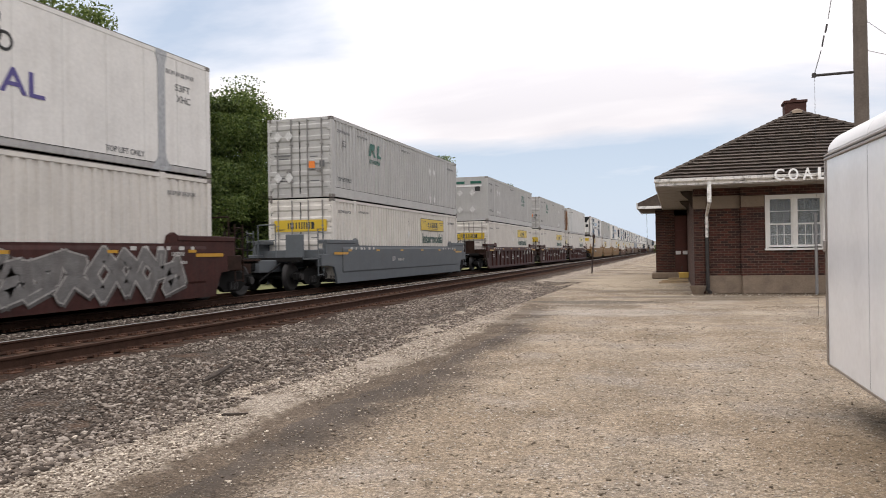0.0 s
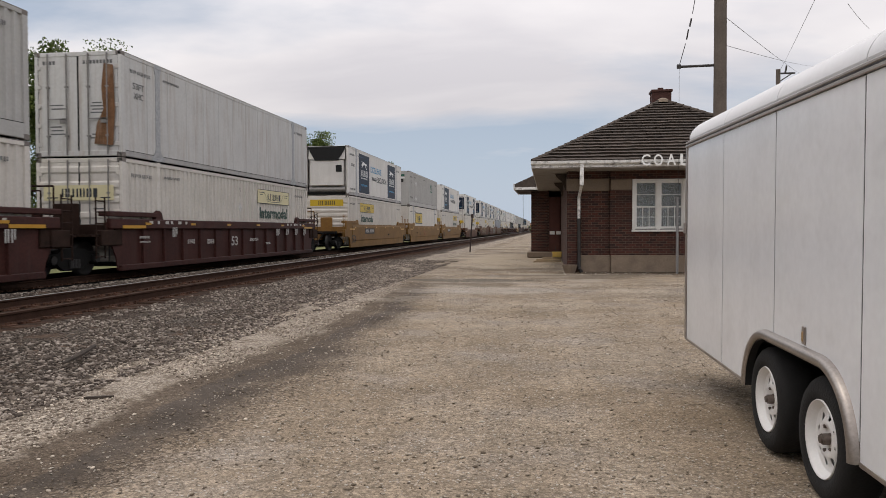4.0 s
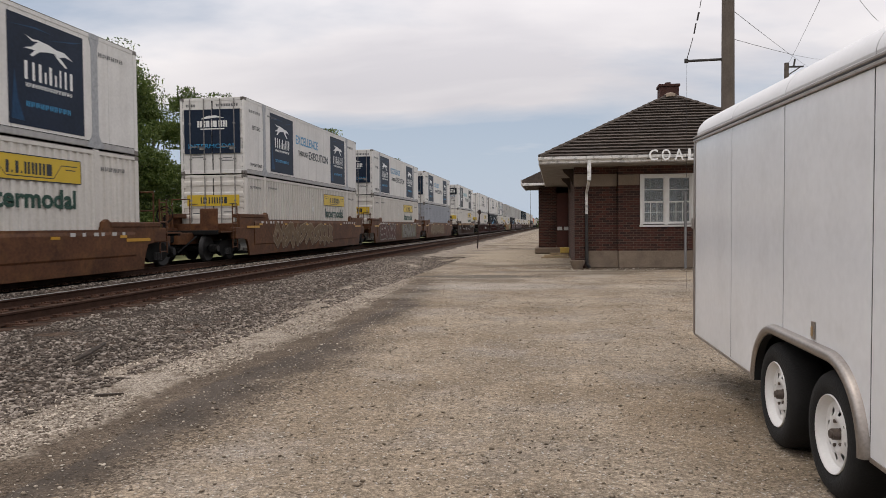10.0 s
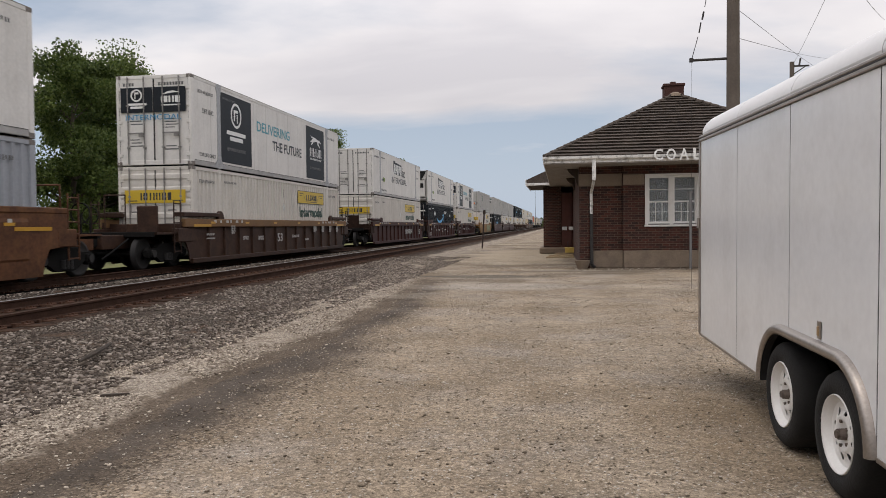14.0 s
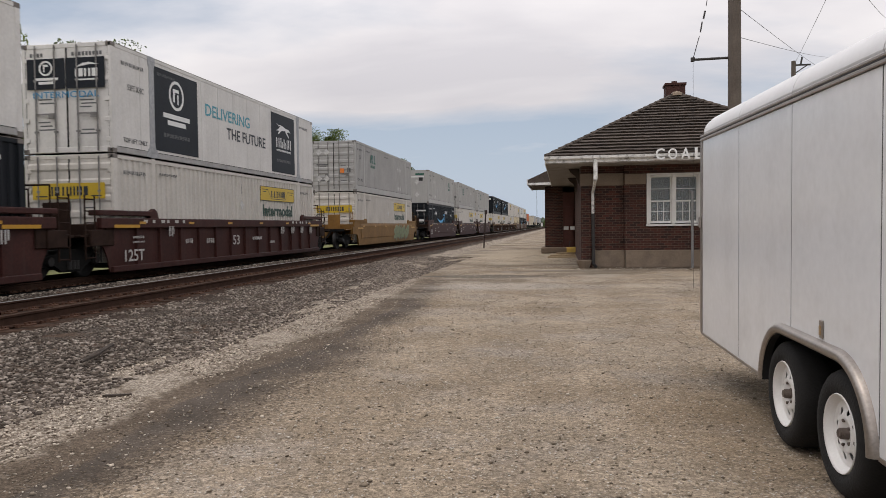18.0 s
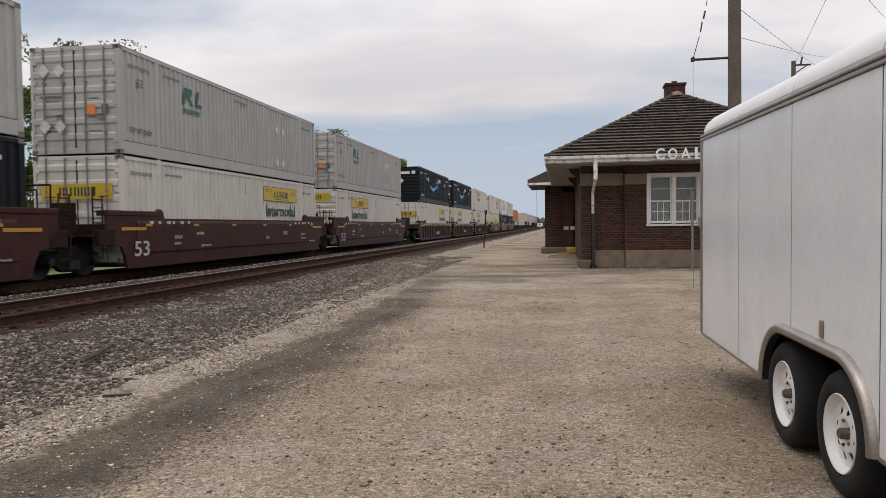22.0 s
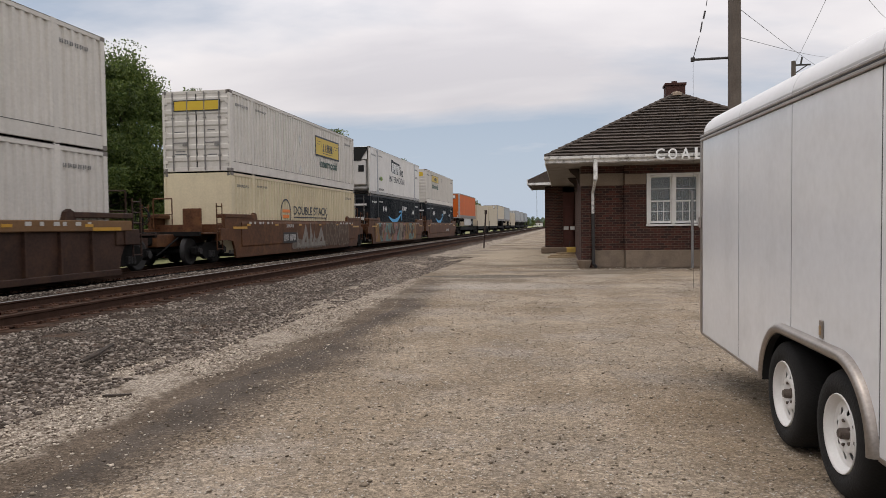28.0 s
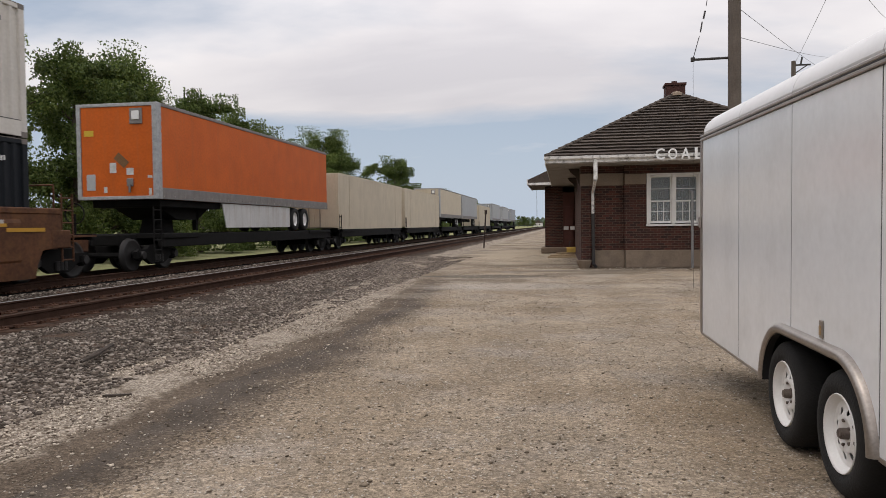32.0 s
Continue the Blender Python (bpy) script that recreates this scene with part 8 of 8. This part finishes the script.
def tree_meshes(seed, height, spread, leaves, size, low=0.12):
    """A tapered trunk with limbs, and a crown of small leaves gathered in clumps at the limbs' ends."""
    rg = np.random.default_rng(seed)
    tr = MB()
    p, r = Vector((0, 0, -.3)), height * .022
    joints = []
    for i in range(6):
        q = p + Vector((rg.normal(0, .12), rg.normal(0, .12), height * .135))
        tr.cyl(p, q, r, 9, r * .82, caps=False)
        joints.append((q, r * .8, (i + 1) / 6))
        p, r = q, r * .82
    tips = [p + Vector((0, 0, height * .06))]
    for q, rr, f in joints:
        for j in range(5 if f > .3 else 4):
            a = rg.uniform(0, 2 * math.pi)
            reach = spread * (1.0 - .55 * max(0, f - .35)) * rg.uniform(.55, 1.05)
            e = q + Vector((math.cos(a) * reach, math.sin(a) * reach, height * rg.uniform(.03, .17)))
            mid = q.lerp(e, .5) + Vector((0, 0, height * .03))
            tr.cyl(q, mid, rr * .45, 6, rr * .3, caps=False)
            tr.cyl(mid, e, rr * .3, 6, rr * .1, caps=False)
            tips += [e, mid, q.lerp(e, .78) + Vector((rg.normal(0, .4), rg.normal(0, .4), rg.normal(0, .3)))]
    tips = np.array([t[:] for t in tips if t[2] > height * low])
    k = rg.integers(0, len(tips), leaves)
    weight = rg.uniform(.35, 1.3, len(tips)) * spread * .185
    c = tips[k] + np.clip(rg.normal(0, 1, (leaves, 3)), -1.3, 1.3) * weight[k][:, None] * np.array([1, 1, .72])
    c[:, 2] = np.maximum(c[:, 2], .25)
    d1 = rg.normal(0, 1, (leaves, 3))
    d1 /= np.linalg.norm(d1, axis=1)[:, None]
    d2 = np.cross(d1, rg.normal(0, 1, (leaves, 3)))
    d2 /= np.linalg.norm(d2, axis=1)[:, None]
    s = size * rg.uniform(.6, 1.4, (leaves, 1))
    v = np.stack([c - d1 * s, c + d2 * s * .55, c + d1 * s, c - d2 * s * .55], 1).reshape(-1, 3)
    me = bpy.data.meshes.new("crown")
    me.vertices.add(leaves * 4)
    me.vertices.foreach_set("co", v.reshape(-1))
    me.loops.add(leaves * 4)
    me.loops.foreach_set("vertex_index", np.arange(leaves * 4))
    me.polygons.add(leaves)
    me.polygons.foreach_set("loop_start", np.arange(0, leaves * 4, 4))
    me.update(calc_edges=True)
    me.materials.append(LEAF if seed % 2 else LEAF2)
    return tr.mesh("trunk", BARK, True), me


KINDS = [tree_meshes(1, 12, 3.0, 42000, .08), tree_meshes(2, 11, 2.8, 38000, .08), tree_meshes(3, 12, 2.6, 32000, .08), tree_meshes(4, 10, 3.2, 38000, .082)]
SHRUB = [tree_meshes(5, 4.0, 2.2, 12000, .09, 0.0), tree_meshes(6, 3.4, 2.4, 11000, .09, 0.0)]
# x, y, kind, scale
ROW = [(-26, 28, 0, 1.14), (-27, 32, 2, 1.02), (-25.5, 36.5, 1, 1.04), (-26.5, 40.5, 3, 1.22), (-26, 41.8, 0, 1.03), (-26.3, 42.8, 1, 1.09), (-27, 48.5, 2, 0.95), (-26, 51.8, 1, 1.07), (-25.5, 57, 0, .93), (-27, 62, 3, 1.06),
       (-26, 67.5, 1, 0.93), (-26, 73, 1, 0.93), (-25.5, 79, 0, 1.03), (-27, 85, 3, 1.13), (-26, 92, 1, 0.95), (-26, 100, 2, 0.88), (-25, 114, 3, 1.24), (-27, 122, 0, 0.79), (-26, 136, 1, 0.80),
       (-25, 160, 0, 0.80), (-26, 190, 2, 0.80), (-26, 225, 3, 0.95), (-24, 262, 1, 0.80), (-26, 23, 3, 1.00), (-27, 18, 1, 0.95), (-29, 12, 3, 0.95)]
rg = random.Random(9)
for i, (x, y, k, s) in enumerate(ROW):
    t = thing("tree", Matrix.Translation((x, y, ground_z(x, y))) @ pose(0, 0, 0, 0, 0, rg.uniform(0, 360)) @ Matrix.Scale(s, 4), "leafy green deciduous tree in the row beyond the tracks", "tree", "trees beyond the tracks")
    part("trunk", KINDS[k][0], BARK, t)
    part("crown", KINDS[k][1], LEAF, t, "crown of fresh green leaves")
for i in range(24):
    y = 14 + i * 5.2 + rg.uniform(-1, 1)
    x = -23.5 + rg.uniform(-1.5, 1)
    k = i % 2
    t = thing("shrub", Matrix.Translation((x, y, ground_z(x, y))) @ pose(0, 0, 0, 0, 0, rg.uniform(0, 360)) @ Matrix.Scale(rg.uniform(.8, 1.1), 4), "green leafy shrub below the tree row", "shrub", "shrubs beyond the tracks")
    part("stem", SHRUB[k][0], BARK, t)
    part("foliage", SHRUB[k][1], LEAF, t)

# far end of the view, beside the track
for x, y, k, s in ((-7.5, 330, 1, .30), (-4.5, 380, 3, .36), (-16, 420, 0, .5), (-2, 470, 2, .55), (6, 520, 1, .6), (-30, 460, 3, .9), (-34, 380, 2, .9), (-30, 320, 1, .85), (-34, 600, 0, .72), (-30, 610, 3, .85), (-27, 600, 1, .70), (-24, 630, 2, .55), (-16, 700, 1, .5)):
    t = thing("tree", Matrix.Translation((x, y, 0)) @ Matrix.Scale(s, 4), "small distant tree beside the railway", "tree", "distant trees")
    part("trunk", KINDS[k][0], BARK, t)
    part("crown", KINDS[k][1], LEAF, t)
fw = MB()
rgn = np.random.default_rng(21)
for i in range(420):
    x = -900 + i * 4.2 + rgn.uniform(-2, 2)
    y = 900 + rgn.uniform(-40, 40)
    h = rgn.uniform(5, 12)
    fw.ring((x, y, 0), (0, 0, 1), [(3.5, 0), (4.2, h * .35), (3.0, h * .75), (.2, h)], 6)
tagged(part("far_woods", fw, mat("hazy_far_woods", (0.075, 0.10, 0.07), 0.9, 0, 0.4, .3)), "low hazy line of far woods on the horizon", "woods", kind="stuff")
hs = thing("house", pose(-20.5, 640, 0), "small white house far along the railway", "house")
part("wall", MB().box(-4, 4, 0, 8, 0, 3), CLEANWHITE, hs)
part("roof", MB().prism([(-4.4, 3), (4.4, 3), (0, 5.4)], "y", -.4, 8.4), SOFFIT, hs)
part("window", MB().box(-2, -1, -.05, 0, 1, 2.2).box(1, 2, -.05, 0, 1, 2.2), HOLE, hs)
ms = thing("signal_mast", pose(-9.5, 290, 0), "thin tall radio mast far along the railway", "mast")
part("shaft", MB().cyl((0, 0, 0), (0, 0, 15), .11, 6, .03), PIPE, ms)
p3 = thing("utility_pole", pose(-4.6, 230, 0), "short dark pole far along the railway", "utility pole")
part("shaft", MB().cyl((0, 0, 0), (0, 0, 4.2), .15, 6), POLE, p3)
part("crossarm", MB().box(-.6, .6, -.05, .05, 3.6, 3.8), POLE, p3)


# ---------------------------------------------------------------- the train runs
def travelled(t):
    return 17.3023 * t - 0.013938 * t * t


def motions():
    for ob, u, z in TRAIN:
        walk(ob, [(t, pose(TRAIN_TRACK, u - travelled(t), z)) for t in range(0, 33, 4)])


motions()
